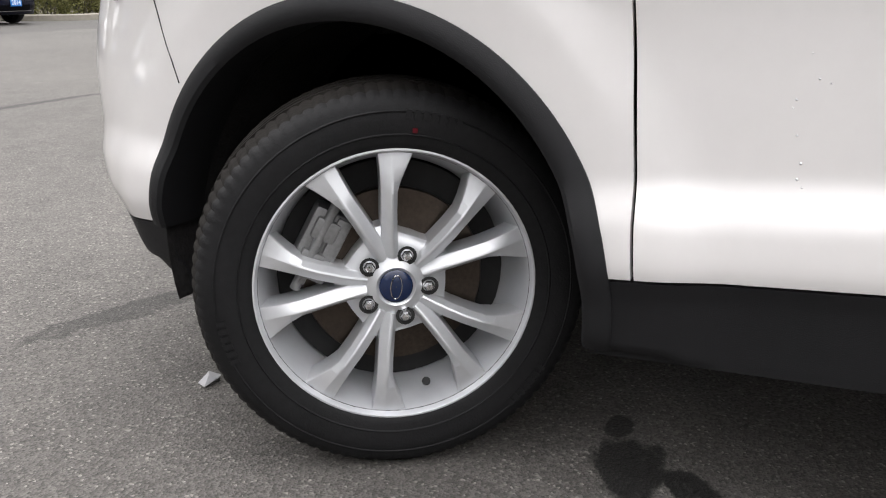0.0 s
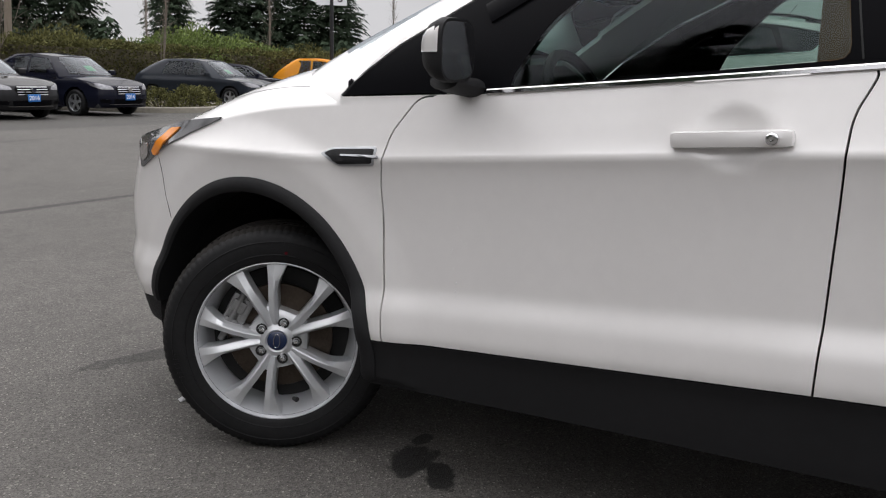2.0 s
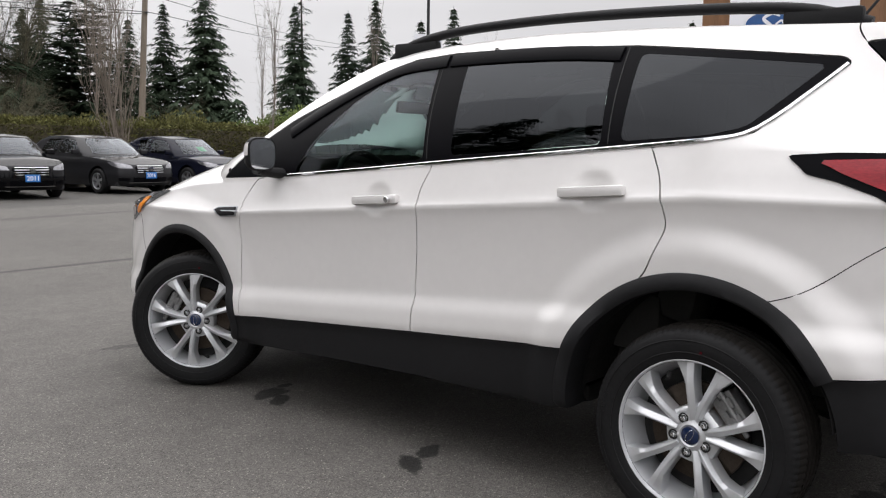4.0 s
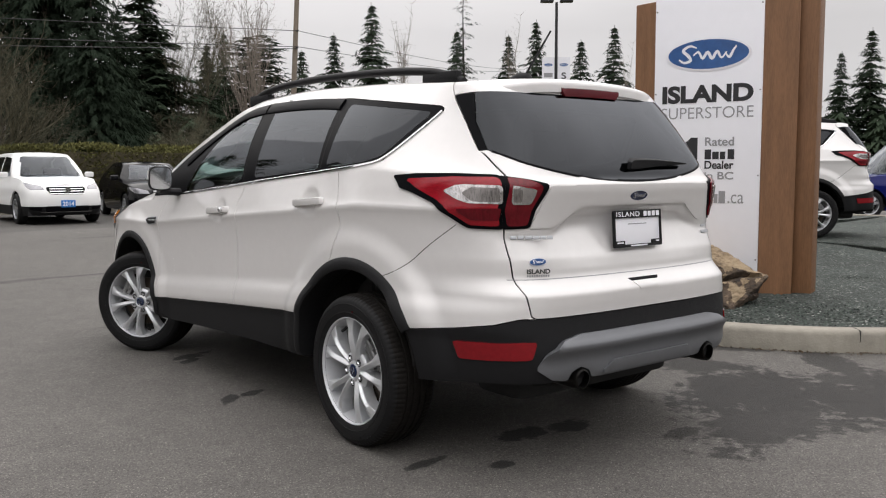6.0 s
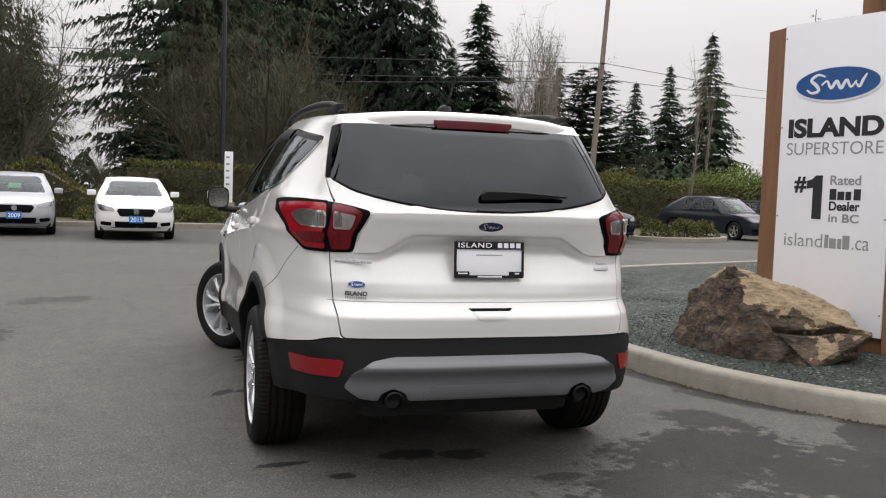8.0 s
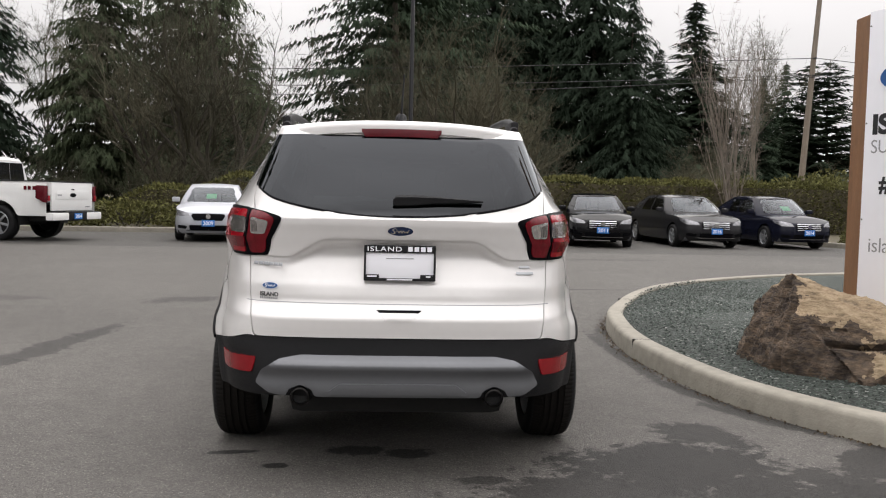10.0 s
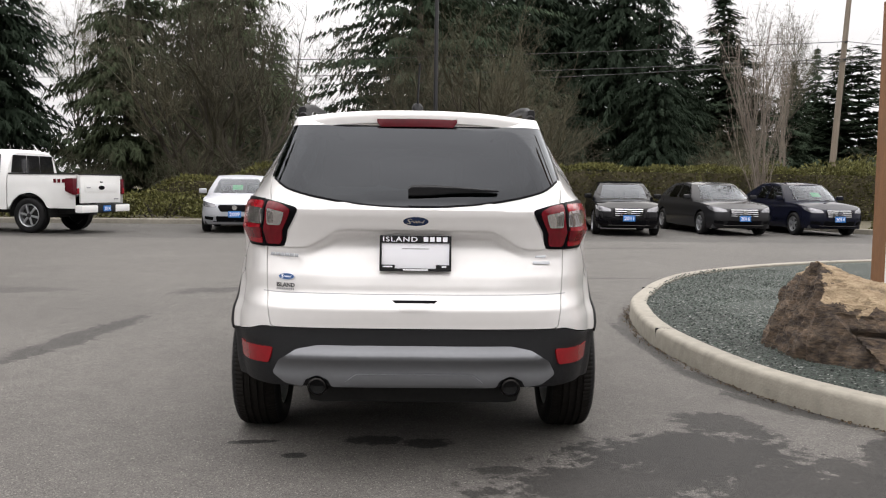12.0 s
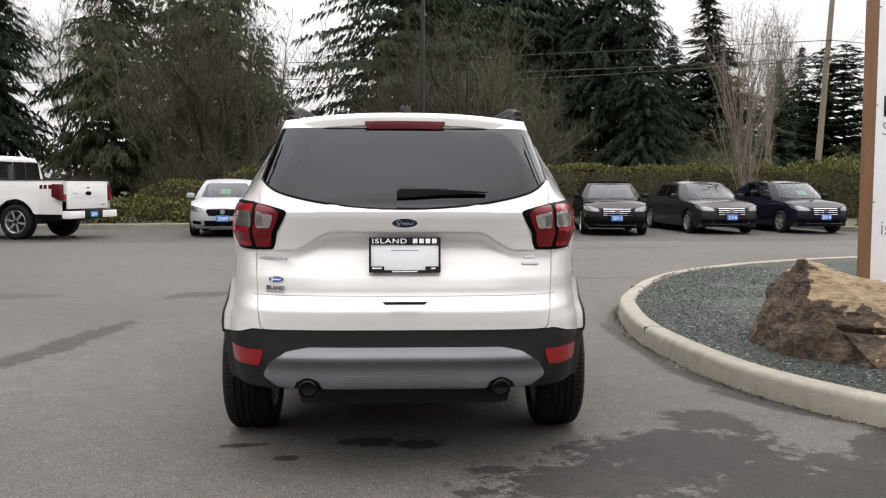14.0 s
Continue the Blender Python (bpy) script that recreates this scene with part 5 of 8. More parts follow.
    # wheel arch flares and liners
    for (cy, cz), r0, r1, d0, d1, l0, l1 in ((ARCHES[0], 0.425, 0.478, -4, 153, 4, 172), (ARCHES[1], 0.425, 0.468, 4, 187, -16, 178)):
        bm, rows = bmesh.new(), []
        for k in range(73):
            a = radians(d0 + (d1 - d0) * k / 72)
            q = []
            outer = on_side(cy + r1 * math.cos(a), cz + r1 * math.sin(a), s)
            mid = on_side(cy + (r0 + 0.02) * math.cos(a), cz + (r0 + 0.02) * math.sin(a), s)
            xo, xm = abs(outer.x), max(abs(mid.x), abs(outer.x) - 0.01)
            for r, x in ((r1, xo - 0.012), (r1, xo + 0.004), (r1 - 0.006, xo + 0.010), ((r0 + r1) / 2, (xo + xm) / 2 + 0.016), (r0 + 0.008, xm + 0.016), (r0, xm + 0.010), (r0 - 0.002, xm - 0.05), (r0 + 0.006, xm - 0.12)):
                q.append(bm.verts.new((s * x, cy + r * math.cos(a), cz + r * math.sin(a))))
            rows.append(q)
        for a, b in zip(rows, rows[1:]):
            for j in range(len(a) - 1):
                bm.faces.new((a[j], a[j + 1], b[j + 1], b[j]))
        part("arch_flare", bm, PLASTIC, suv, "black plastic wheel arch trim")
        bm = bmesh.new()
        lathe(bm, [(0.435, 0.87), (0.44, 0.6), (0.44, 0.42), (0.05, 0.42)], 48, Matrix.Translation((0, cy, cz)) @ Matrix.Diagonal((s, 1, 1, 1)), (radians(l0), radians(l1)))
        part("arch_liner", bm, LINER, suv)
    # shut lines of the bonnet and the front bumper
    hood = []
    for p in curve_through([(0.735, 2.64), (0.715, 2.74), (0.68, 2.9), (0.625, 3.08), (0.56, 3.2)], 0.03):
        h = SKIN.ray_cast(Vector((s * p.x, p.y, 3)), Vector((0, 0, -1)))
        if h[0]:
            hood.append((h[0], h[1]))
    part("panel_seam", strip(hood, 0.0018, 0.0008), DARK, body)
    part("panel_seam", strip(side_line([(3.185, 0.845), (3.165, 0.79), (3.12, 0.70), (3.105, 0.66)], s), 0.0015, 0.0008), DARK, body)
    # roof rail
    rail = [on_roof(s * x, y) + Vector((0, 0, h)) for x, y, h in ((0.53, 1.62, 0.0), (0.555, 1.5, 0.035), (0.565, 1.3, 0.052), (0.57, 0.9, 0.055), (0.57, 0.4, 0.055), (0.565, 0.0, 0.052), (0.56, -0.2, 0.04), (0.555, -0.36, 0.0))]
    bm = bmesh.new()
    tube(bm, curve_through([tuple(p) for p in rail], 0.05), 0.019, 10)
    part("roof_rail", bm, PLASTIC, suv, "black roof rail")
    for y in (1.45, -0.22):
        bm = bmesh.new()
        p = on_roof(s * 0.56, y)
        box(bm, p.x - 0.02, p.x + 0.02, y - 0.12, y + 0.12, p.z - 0.02, p.z + 0.045, 0.015)
        part("rail_foot", bm, PLASTIC, suv)

bm = bmesh.new()
base = on_roof(0.0, -0.13)
tube(bm, [base + Vector((0, 0.09, -0.004)), base + Vector((0, 0.05, 0.010)), base + Vector((0, 0.0, 0.022)), base + Vector((0, -0.05, 0.020)), base + Vector((0, -0.075, 0.0))], [0.012, 0.026, 0.030, 0.024, 0.012], 12)
tube(bm, [base + Vector((0, -0.03, 0.03)), base + Vector((0.01, -0.19, 0.225))], [0.006, 0.004], 8)
part("aerial", bm, PLASTIC, suv, "short black roof aerial")

# underbody and cabin
bm = bmesh.new()
box(bm, -0.66, 0.66, 0.5, 2.2, 0.29, 0.36, 0.02)
box(bm, -0.42, 0.42, -0.70, 3.3, 0.36, 0.75, 0.02)
box(bm, -0.52, 0.52, 0.1, 0.55, 0.24, 0.37, 0.04)
box(bm, -0.83, 0.83, 0.52, 2.2, 0.30, 0.42, 0.02)
box(bm, -0.6, 0.6, 2.2, 3.2, 0.26, 0.4, 0.02)
part("underbody", bm, DARK, suv)
# axle, pipe and silencer: added unseen to block light under the tail
bm = bmesh.new()
box(bm, -0.70, 0.70, -0.05, 0.05, 0.28, 0.36, 0.02)
tube(bm, [(-0.42, -0.85, 0.39), (-0.42, -0.55, 0.33), (-0.2, -0.4, 0.30), (0.2, -0.4, 0.30), (0.42, -0.55, 0.33), (0.42, -0.85, 0.39)], 0.03, 10)
part("rear_axle", bm, DARK, suv)
bm = bmesh.new()
box(bm, -0.50, 0.50, -0.66, -0.36, 0.255, 0.40, 0.06)
part("silencer", bm, DARK, suv, "dark exhaust silencer added across the tail to block light")
bm = bmesh.new()
box(bm, -0.55, 0.55, -0.6, 2.4, 0.44, 0.50, 0.02)
box(bm, -0.76, 0.76, 2.05, 2.6, 0.80, 1.06, 0.05)
box(bm, -0.80, -0.765, 0.55, 2.2, 0.5, 1.05, 0.01)
box(bm, 0.765, 0.80, 0.55, 2.2, 0.5, 1.05, 0.01)
part("cabin_trim", bm, SEAT, suv, "dark grey cabin trim")
for x, y, back in ((-0.37, 1.35, 0.0), (0.37, 1.35, 0.0), (-0.37, 0.35, 0.0), (0.37, 0.35, 0.0)):
    bm = bmesh.new()
    box(bm, x - 0.25, x + 0.25, y - 0.1, y + 0.42, 0.5, 0.72, 0.05)
    box(bm, x - 0.24, x + 0.24, y - 0.22, y - 0.06, 0.65, 1.24, 0.06, Matrix.Translation((0, y, 0.7)) @ Matrix.Rotation(radians(12), 4, "X") @ Matrix.Translation((0, -y, -0.7)))
    box(bm, x - 0.13, x + 0.13, y - 0.33, y - 0.24, 1.26, 1.43, 0.04)
    part("seat", bm, SEAT, suv, "grey cloth seat")
bm = bmesh.new()
ring = [(0.185 * math.cos(2 * math.pi * k / 32), 0.185 * math.sin(2 * math.pi * k / 32), 0) for k in range(33)]
tube(bm, ring, 0.016, 8, cap=False)
box(bm, -0.17, 0.17, -0.025, 0.025, -0.015, 0.015, 0.01)
box(bm, -0.06, 0.06, -0.08, 0.06, -0.02, 0.02, 0.015)
part("steering_wheel", bm, PLASTIC, suv).matrix_basis = pose(-0.37, 1.93, 1.02, 65, 0, 0)
bm = bmesh.new()
box(bm, -0.12, 0.12, -0.012, 0.012, -0.03, 0.03, 0.01)
part("inside_mirror", bm, PLASTIC, suv).matrix_basis = pose(0, 1.98, 1.42, 10, 0, 0)

# beads of water on the front door
rnd = random.Random(12)
for k in range(9):
    bm = bmesh.new()
    y, z = 2.025 + rnd.gauss(0, 0.012), rnd.uniform(0.57, 0.78)
    p = on_side(y, z, -1)
    r = rnd.uniform(0.0010, 0.0022)
    lathe(bm, [(r, 0.0), (r * 0.8, -r * 0.35), (r * 0.35, -r * 0.55), (r * 0.01, -r * 0.6)], 8, Matrix.Translation(p))
    part("water_bead", bm, CHROME, doors["f", -1])

# ---- wheels: the outer face looks along -x ----
def spoke(bm, a0, a1, lean):
    """One slender ridged spoke from the hub (angle a0) to the rim (angle a1), ending in a flat foot that flares away from its twin."""
    rows = []
    for t in (0.0, 0.1, 0.25, 0.45, 0.62, 0.72, 0.80, 0.88, 0.95, 1.0):
        r = 0.050 + (0.2365 - 0.050) * t
        a = a0 + (a1 - a0) * (1 - (1 - t) ** 1.5)
        foot = max(0.0, t - 0.60) / 0.40
        w = 0.0142 - 0.0005 * t
        inner, outer = w + 0.007 * foot ** 1.4, w + 0.031 * foot ** 1.35
        x = -0.087 - 0.015 * math.sin(math.pi * min(1, t * 0.85)) - 0.006 * t
        c, s_ = Vector((0, math.cos(a), math.sin(a))), Vector((0, -math.sin(a), math.cos(a)))
        crest = 0.0115 * (1 - foot ** 0.6) + 0.002
        lo, hi = (-inner, outer) if lean > 0 else (-outer, inner)
        top = lean * w * 0.25
        rows.append([bm.verts.new(c * r + s_ * q + Vector((x + d, 0, 0))) for q, d in ((lo, 0.060), (lo, 0.008), (lo * 0.94, 0.0045), (top - w * 0.22, 0.0045 - crest * 0.9), (top, 0.0045 - crest), (top + w * 0.22, 0.0045 - crest * 0.9), (hi * 0.94, 0.0045), (hi, 0.008), (hi, 0.060))])
    for a, b in zip(rows, rows[1:]):
        for j in range(8):
            bm.faces.new((a[j], a[j + 1], b[j + 1], b[j]))
    bm.faces.new(rows[0])
    bm.faces.new(rows[-1][::-1])


def build_wheel(m, phase, caliper):
    bm = bmesh.new()
    lathe(bm, [(0.238, -0.098), (0.2415, -0.104), (0.2405, -0.110), (0.2375, -0.1105), (0.2345, -0.106), (0.230, -0.088), (0.219, -0.045), (0.207, 0.005), (0.204, 0.04), (0.212, 0.08), (0.23, 0.1), (0.236, 0.1)], 72)
    wheel = part("wheel", bm, BARREL, suv, "silver ten-spoke alloy wheel")
    wheel.matrix_basis = m
    for k in range(5):
        for lean in (-1, 1):
            bm = bmesh.new()
            c = phase + radians(72 * k)
            spoke(bm, c + lean * radians(8), c + lean * radians(13.8), lean)
            part("spoke", bm, ALLOY, wheel, crease=12)
    bm = bmesh.new()
    rings = lathe(bm, [(0.028, -0.094), (0.034, -0.099), (0.040, -0.096), (0.056, -0.086), (0.072, -0.085), (0.085, -0.083), (0.095, -0.074), (0.097, -0.03)], 90)
    for i, ring in enumerate(rings):
        # the hub reaches out between twin spokes, and a little less between the pairs
        f = 0.5 + 0.5 * math.cos(5 * (2 * math.pi * i / 90 - phase))
        for v in ring[4:]:
            v.co.y, v.co.z = v.co.y * (0.93 + 0.17 * f * f), v.co.z * (0.93 + 0.17 * f * f)
    part("hub", bm, ALLOY, wheel)
    bm = bmesh.new()
    prof = [(0.232, -0.098), (0.238, -0.108), (0.252, -0.114), (0.285, -0.119), (0.312, -0.115), (0.326, -0.106), (0.334, -0.094), (0.3385, -0.082)]
    for gx in (-0.05, -0.018, 0.018, 0.05):
        prof += [(0.3435, gx - 0.007), (0.336, gx - 0.0055), (0.336, gx + 0.0055), (0.3435, gx + 0.007)]
    prof += [(0.3385, 0.082), (0.334, 0.094), (0.326, 0.106), (0.312, 0.115), (0.285, 0.119), (0.252, 0.114), (0.238, 0.108), (0.232, 0.098)]
    rings = lathe(bm, prof, 288)
    for i, ring in enumerate(rings):
        if i % 3 == 0:
            for v in ring:
                r = math.hypot(v.co.y, v.co.z)
                if r > 0.325 and abs(v.co.x) > 0.055:
                    f = (r - 0.0035) / r
                    v.co.y, v.co.z = v.co.y * f, v.co.z * f
    for f in bm.faces:
        c = f.calc_center_median()
        f.material_index = 1 if math.hypot(c.y, c.z) > 0.330 else 0
    part("tyre", bm, [RUBBER, TREAD], wheel, "black road tyre with grooved tread")
    # unreadable raised characters on the sidewall
    for start, count, r0, size in ((0.35, 7, 0.289, 0.016), (2.4, 7, 0.289, 0.016), (4.6, 6, 0.289, 0.016)):
        for k in range(count):
            bm = bmesh.new()
            box(bm, -0.1200, -0.1165, r0, r0 + size, -size * 0.28, size * 0.28, 0, Matrix.Rotation(phase + start + k * size * 0.85 / r0, 4, "X"))
            part("sidewall_mark", bm, RUBBER, wheel, flat=True)
    bm = bmesh.new()
    lathe(bm, [(0.262, -0.1165), (0.264, -0.1185), (0.266, -0.1165)], 96)
    lathe(bm, [(0.300, -0.1185), (0.302, -0.1195), (0.304, -0.1175)], 96)
    part("sidewall_rib", bm, RUBBER, wheel)
    bm = bmesh.new()
    lathe(bm, [(0.07, -0.05), (0.075, -0.035), (0.158, -0.033), (0.160, -0.028), (0.158, -0.01), (0.08, -0.008)], 60)
    part("brake_disc", bm, RUST, wheel, "lightly rusted brake disc")
    # near-black disc stands in for shade in the gaps behind the spokes
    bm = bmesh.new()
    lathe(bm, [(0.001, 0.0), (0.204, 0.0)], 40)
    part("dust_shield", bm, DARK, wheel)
    bm = bmesh.new()
    box(bm, -0.062, 0.0, 0.115, 0.178, -0.065, 0.065, 0.012)
    box(bm, -0.075, -0.05, 0.125, 0.168, -0.045, -0.01, 0.006)
    box(bm, -0.075, -0.05, 0.125, 0.168, 0.012, 0.05, 0.006)
    box(bm, -0.07, -0.055, 0.11, 0.135, -0.06, 0.06, 0.004)
    tube(bm, [(-0.068, 0.15, -0.085), (-0.068, 0.15, 0.085)], 0.009, 10)
    box(bm, -0.08, -0.06, 0.14, 0.15, -0.07, -0.05, 0.003)
    cal = part("brake_caliper", bm, CAST, wheel, "bare metal brake caliper")
    cal.matrix_basis = pose(0, 0, 0, caliper, 0, 0)
    bm = bmesh.new()
    box(bm, -0.1205, -0.1175, 0.268, 0.276, -0.004, 0.004, 0, Matrix.Rotation(radians(97), 4, "X"))
    part("balance_mark", bm, BRAKE_RED, wheel, "small red paint mark on the tyre", flat=True)
    cap = part("centre_cap", lathe(bm := bmesh.new(), [(0.001, -0.1005), (0.026, -0.0995), (0.029, -0.097), (0.03, -0.09)], 32) and bm, BLUE, wheel, "blue centre cap")
    bm = bmesh.new()
    tube(bm, [(-0.1010, 0.021 * math.cos(2 * math.pi * k / 28), 0.0095 * math.sin(2 * math.pi * k / 28)) for k in range(29)], 0.0008, 5, cap=False)
    part("cap_ring", bm, CHROME, wheel).matrix_basis = pose(0, 0, 0, math.degrees(phase) + 200, 0, 0)
    for k in range(5):
        a = phase + radians(36 + 72 * k)
        bm = bmesh.new()
        lathe(bm, [(0.001, -0.104), (0.006, -0.103), (0.0095, -0.099), (0.0105, -0.085)], 6, Matrix.Translation((0, 0.057 * math.cos(a), 0.057 * math.sin(a))))
        part("lug_nut", bm, CHROME, wheel)
        # flat near-black ring for the shade in each lug recess
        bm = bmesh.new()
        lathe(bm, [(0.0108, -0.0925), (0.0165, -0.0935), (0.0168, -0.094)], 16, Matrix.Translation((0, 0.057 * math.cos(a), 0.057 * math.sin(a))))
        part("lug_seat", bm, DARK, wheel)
    bm = bmesh.new()
    a = phase + radians(36 + 72 * VALVE)
    tube(bm, [(-0.07, 0.2 * math.cos(a), 0.2 * math.sin(a)), (-0.1, 0.185 * math.cos(a), 0.185 * math.sin(a))], [0.008, 0.0065], 10)
    part("valve", bm, DARK, wheel)
    return wheel


# phases: angle of one spoke pair, from the forward horizontal towards up
VALVE = 2
STEER = 35
build_wheel(pose(-0.798, 2.707, 0.338, 0, 0, STEER), radians(180 - 105.5), 28)
VALVE = 4
rear_left = build_wheel(pose(-0.797, 0.0, 0.338), radians(180 - 80), 142)
copy_thing(rear_left, pose(0.797, 0.0, 0.342, 40, 0, 180))
copy_thing(rear_left, pose(0.782, 2.69, 0.342, 15, 0, 180 + STEER - 6))

# ---- island, far kerb, planting strip ----
GRAVEL = bpy.data.materials.new("green_grey_gravel")
GRAVEL.use_nodes = True
nt = GRAVEL.node_tree
pb = nt.nodes["Principled BSDF"]
tc = nt.nodes.new("ShaderNodeTexCoord")
vo = nt.nodes.new("ShaderNodeTexVoronoi")
vo.inputs["Scale"].default_value = 62
nz = nt.nodes.new("ShaderNodeTexNoise")
nz.inputs["Scale"].default_value, nz.inputs["Detail"].default_value = 1.1, 6
sp = nt.nodes.new("ShaderNodeSeparateColor")
r1, r2 = nt.nodes.new("ShaderNodeValToRGB"), nt.nodes.new("ShaderNodeMapRange")
for pos, col in ((0.0, (0.012, 0.015, 0.012)), (0.45, (0.024, 0.032, 0.027)), (0.8, (0.042, 0.054, 0.046)), (0.96, (0.10, 0.115, 0.10)), (1.0, (0.32, 0.32, 0.30))):
    e = r1.color_ramp.elements.new(pos) if pos not in (0.0, 1.0) else r1.color_ramp.elements[0 if pos == 0 else -1]
    e.color = (*col, 1)
r2.inputs["From Min"].default_value, r2.inputs["From Max"].default_value, r2.inputs["To Min"].default_value, r2.inputs["To Max"].default_value = 0.3, 0.7, 0.7, 1.25
sc = nt.nodes.new("ShaderNodeVectorMath")
sc.operation = "SCALE"
bp = nt.nodes.new("ShaderNodeBump")
bp.inputs["Strength"].default_value, bp.inputs["Distance"].default_value = 1.0, 0.012
for a, b in ((tc.outputs["Object"], vo.inputs["Vector"]), (tc.outputs["Object"], nz.inputs["Vector"]), (vo.outputs["Color"], sp.inputs[0]), (sp.outputs[0], r1.inputs[0]), (nz.outputs[0], r2.inputs[0]), (r1.outputs[0], sc.inputs[0]), (r2.outputs[0], sc.inputs["Scale"]), (sc.outputs[0], pb.inputs["Base Color"]), (vo.outputs["Distance"], bp.inputs["Height"]), (bp.outputs[0], pb.inputs["Normal"])):
    nt.links.new(a, b)
pb.inputs["Roughness"].default_value = 0.9

line2 = [tuple(p) for p in line]
inner = grown(line2, -0.14)
bm = bmesh.new()
rim = [bm.verts.new((*p, KERB_H - 0.035)) for p in inner]
deep = [bm.verts.new((*p, KERB_H + 0.01)) for p in grown(line2, -0.9)]
mid = bm.verts.new((8.4, 4.6, KERB_H + 0.03))
for i in range(len(rim)):
    j = (i + 1) % len(rim)
    bm.faces.new((rim[i], rim[j], deep[j], deep[i]))
    bm.faces.new((deep[i], deep[j], mid))
bmesh.ops.subdivide_edges(bm, edges=[e for e in bm.edges if e.calc_length() > 1.0], cuts=9, use_grid_fill=True)
for v in bm.verts:
    if v.co.z > KERB_H - 0.02:
        v.co.z += 0.018 * noise.noise(v.co * 1.3)
    # a low mound on which the second car stands
    k = min(1.0, max(0.0, (3.9 - math.hypot(v.co.x - 8.4, v.co.y - 4.6)) / 1.7))
    v.co.z += (0.262 - v.co.z) * k * k * (3 - 2 * k)
tagged(part("island_gravel", bm, GRAVEL), "blue-green gravel covering a kerbed island", "gravel", kind="structure")

# joints across the island kerb
acc, last = 0.0, None
rnd = random.Random(77)
PEBBLE = material("crushed_green_stone", (0.042, 0.052, 0.045), 0.9, 0, 0, 0.3, 3, per_island=0.6, spec=0.2)
vs, fs = [], []
octa = [(1, 0, 0), (0, 1, 0), (-1, 0, 0), (0, -1, 0), (0, 0, 1)]
tries = 0
while len(vs) < 5 * 17000 and tries < 60000:
    tries += 1
    x, y = rnd.uniform(1.9, 6.2), rnd.uniform(-2.2, 7.5)
    if not inside(inner, x, y):
        continue
    r, a = 0.0085 * rnd.uniform(0.6, 1.7), rnd.uniform(0, 6.28)
    n = len(vs)
    for p in octa:
        q = Vector((p[0] * r * math.cos(a) - p[1] * r * math.sin(a), p[0] * r * math.sin(a) + p[1] * r * math.cos(a), p[2] * r * 0.8))
        vs.append((x + q.x + rnd.uniform(-0.3, 0.3) * r, y + q.y, KERB_H - 0.010 + 0.018 * min(1.0, max(0.0, (x - 2.0) / 0.9)) + q.z))
    fs += [(n, n + 1, n + 4), (n + 1, n + 2, n + 4), (n + 2, n + 3, n + 4), (n + 3, n, n + 4)]
me = bpy.data.meshes.new("island_pebbles")
me.from_pydata(vs, [], fs)
me.materials.append(PEBBLE)
tagged(new("island_pebbles", me), "loose crushed green-grey stones on the island", "gravel", kind="stuff")
# leaf crumbs and grit gathered along the foot of the kerb
DEBRIS = material("dry_leaf_crumbs", (0.075, 0.055, 0.035), 0.9, 0, 0, 0.3, 5, per_island=0.7, spec=0.1)
vs, fs = [], []
for k in range(5200):
    i = rnd.randrange(len(line))
    p, q = line[i], line[(i + 1) % len(line)]
    if p.x > 6.5:
        continue
    d = (q - p).normalized()
    at = p.lerp(q, rnd.random()) + Vector((-d.y, d.x)) * (0.012 + abs(rnd.gauss(0, 0.035)))
    r, a, n = rnd.uniform(0.003, 0.011), rnd.uniform(0, 6.28), len(vs)
    vs += [(at.x + r * math.cos(a + t), at.y + r * math.sin(a + t), rnd.uniform(0.002, 0.009)) for t in (0, 1.9, 3.6)] + [(at.x, at.y, 0.008 + r * 0.5)]
    fs += [(n, n + 1, n + 3), (n + 1, n + 2, n + 3), (n + 2, n, n + 3)]
me = bpy.data.meshes.new("kerb_debris")
me.from_pydata(vs, [], fs)
me.materials.append(DEBRIS)
tagged(new("kerb_debris", me), "dry leaf crumbs and grit along the kerb", "debris", kind="stuff")
for i in range(len(line)):
    p, q = line[i], line[(i + 1) % len(line)]
    acc += (q - p).length
    if acc > 2.9 and p.x < 9:
        acc = 0.0
        d = (q - p).normalized()
        bm = bmesh.new()
        box(bm, -0.0022, 0.0022, -0.153, 0.003, -0.02, KERB_H + 0.0012)
        jo = part("kerb_joint", bm, DARK, island_kerb)
        jo.matrix_basis = Matrix.Translation((p.x, p.y, 0)) @ Matrix.Rotation(math.atan2(d.y, d.x), 4, "Z")

FAR_KERB = [(-60, 17.0), (-30, 19.6), (-12, 21.4), (-4, 22.4), (2, 23.2), (8, 23.3), (12.2, 22.9), (12.7, 21.2), (13.6, 19.9), (15.2, 20.0), (16.8, 21.2), (18.0, 24.6), (22, 27.5), (40, 31), (90, 34)]
far_line = curve_through(FAR_KERB, 0.5)
bm = bmesh.new()
sweep(bm, far_line, [(0.0, -0.05), (0.0, 0.13), (0.02, 0.15), (0.14, 0.15), (0.16, 0.13), (0.16, 0.0)])
tagged(part("far_kerb", bm, CONCRETE), "concrete kerb along the far edge of the car park", "kerb", kind="structure")
SOIL = material("mulch_and_moss", (0.07, 0.06, 0.035), 0.95, 0, 0, 0.5, 0.8, 0.02, 12)
bm = bmesh.new()
near = [bm.verts.new((p.x, p.y + 0.15, 0.12)) for p in far_line]
far = [bm.verts.new((p.x * 1.6, 110, 0.6)) for p in far_line]
for i in range(len(near) - 1):
    bm.faces.new((near[i], near[i + 1], far[i + 1], far[i]))
tagged(part("planting_bed", bm, SOIL), "mulched planting bed behind the kerb", "soil", kind="structure")


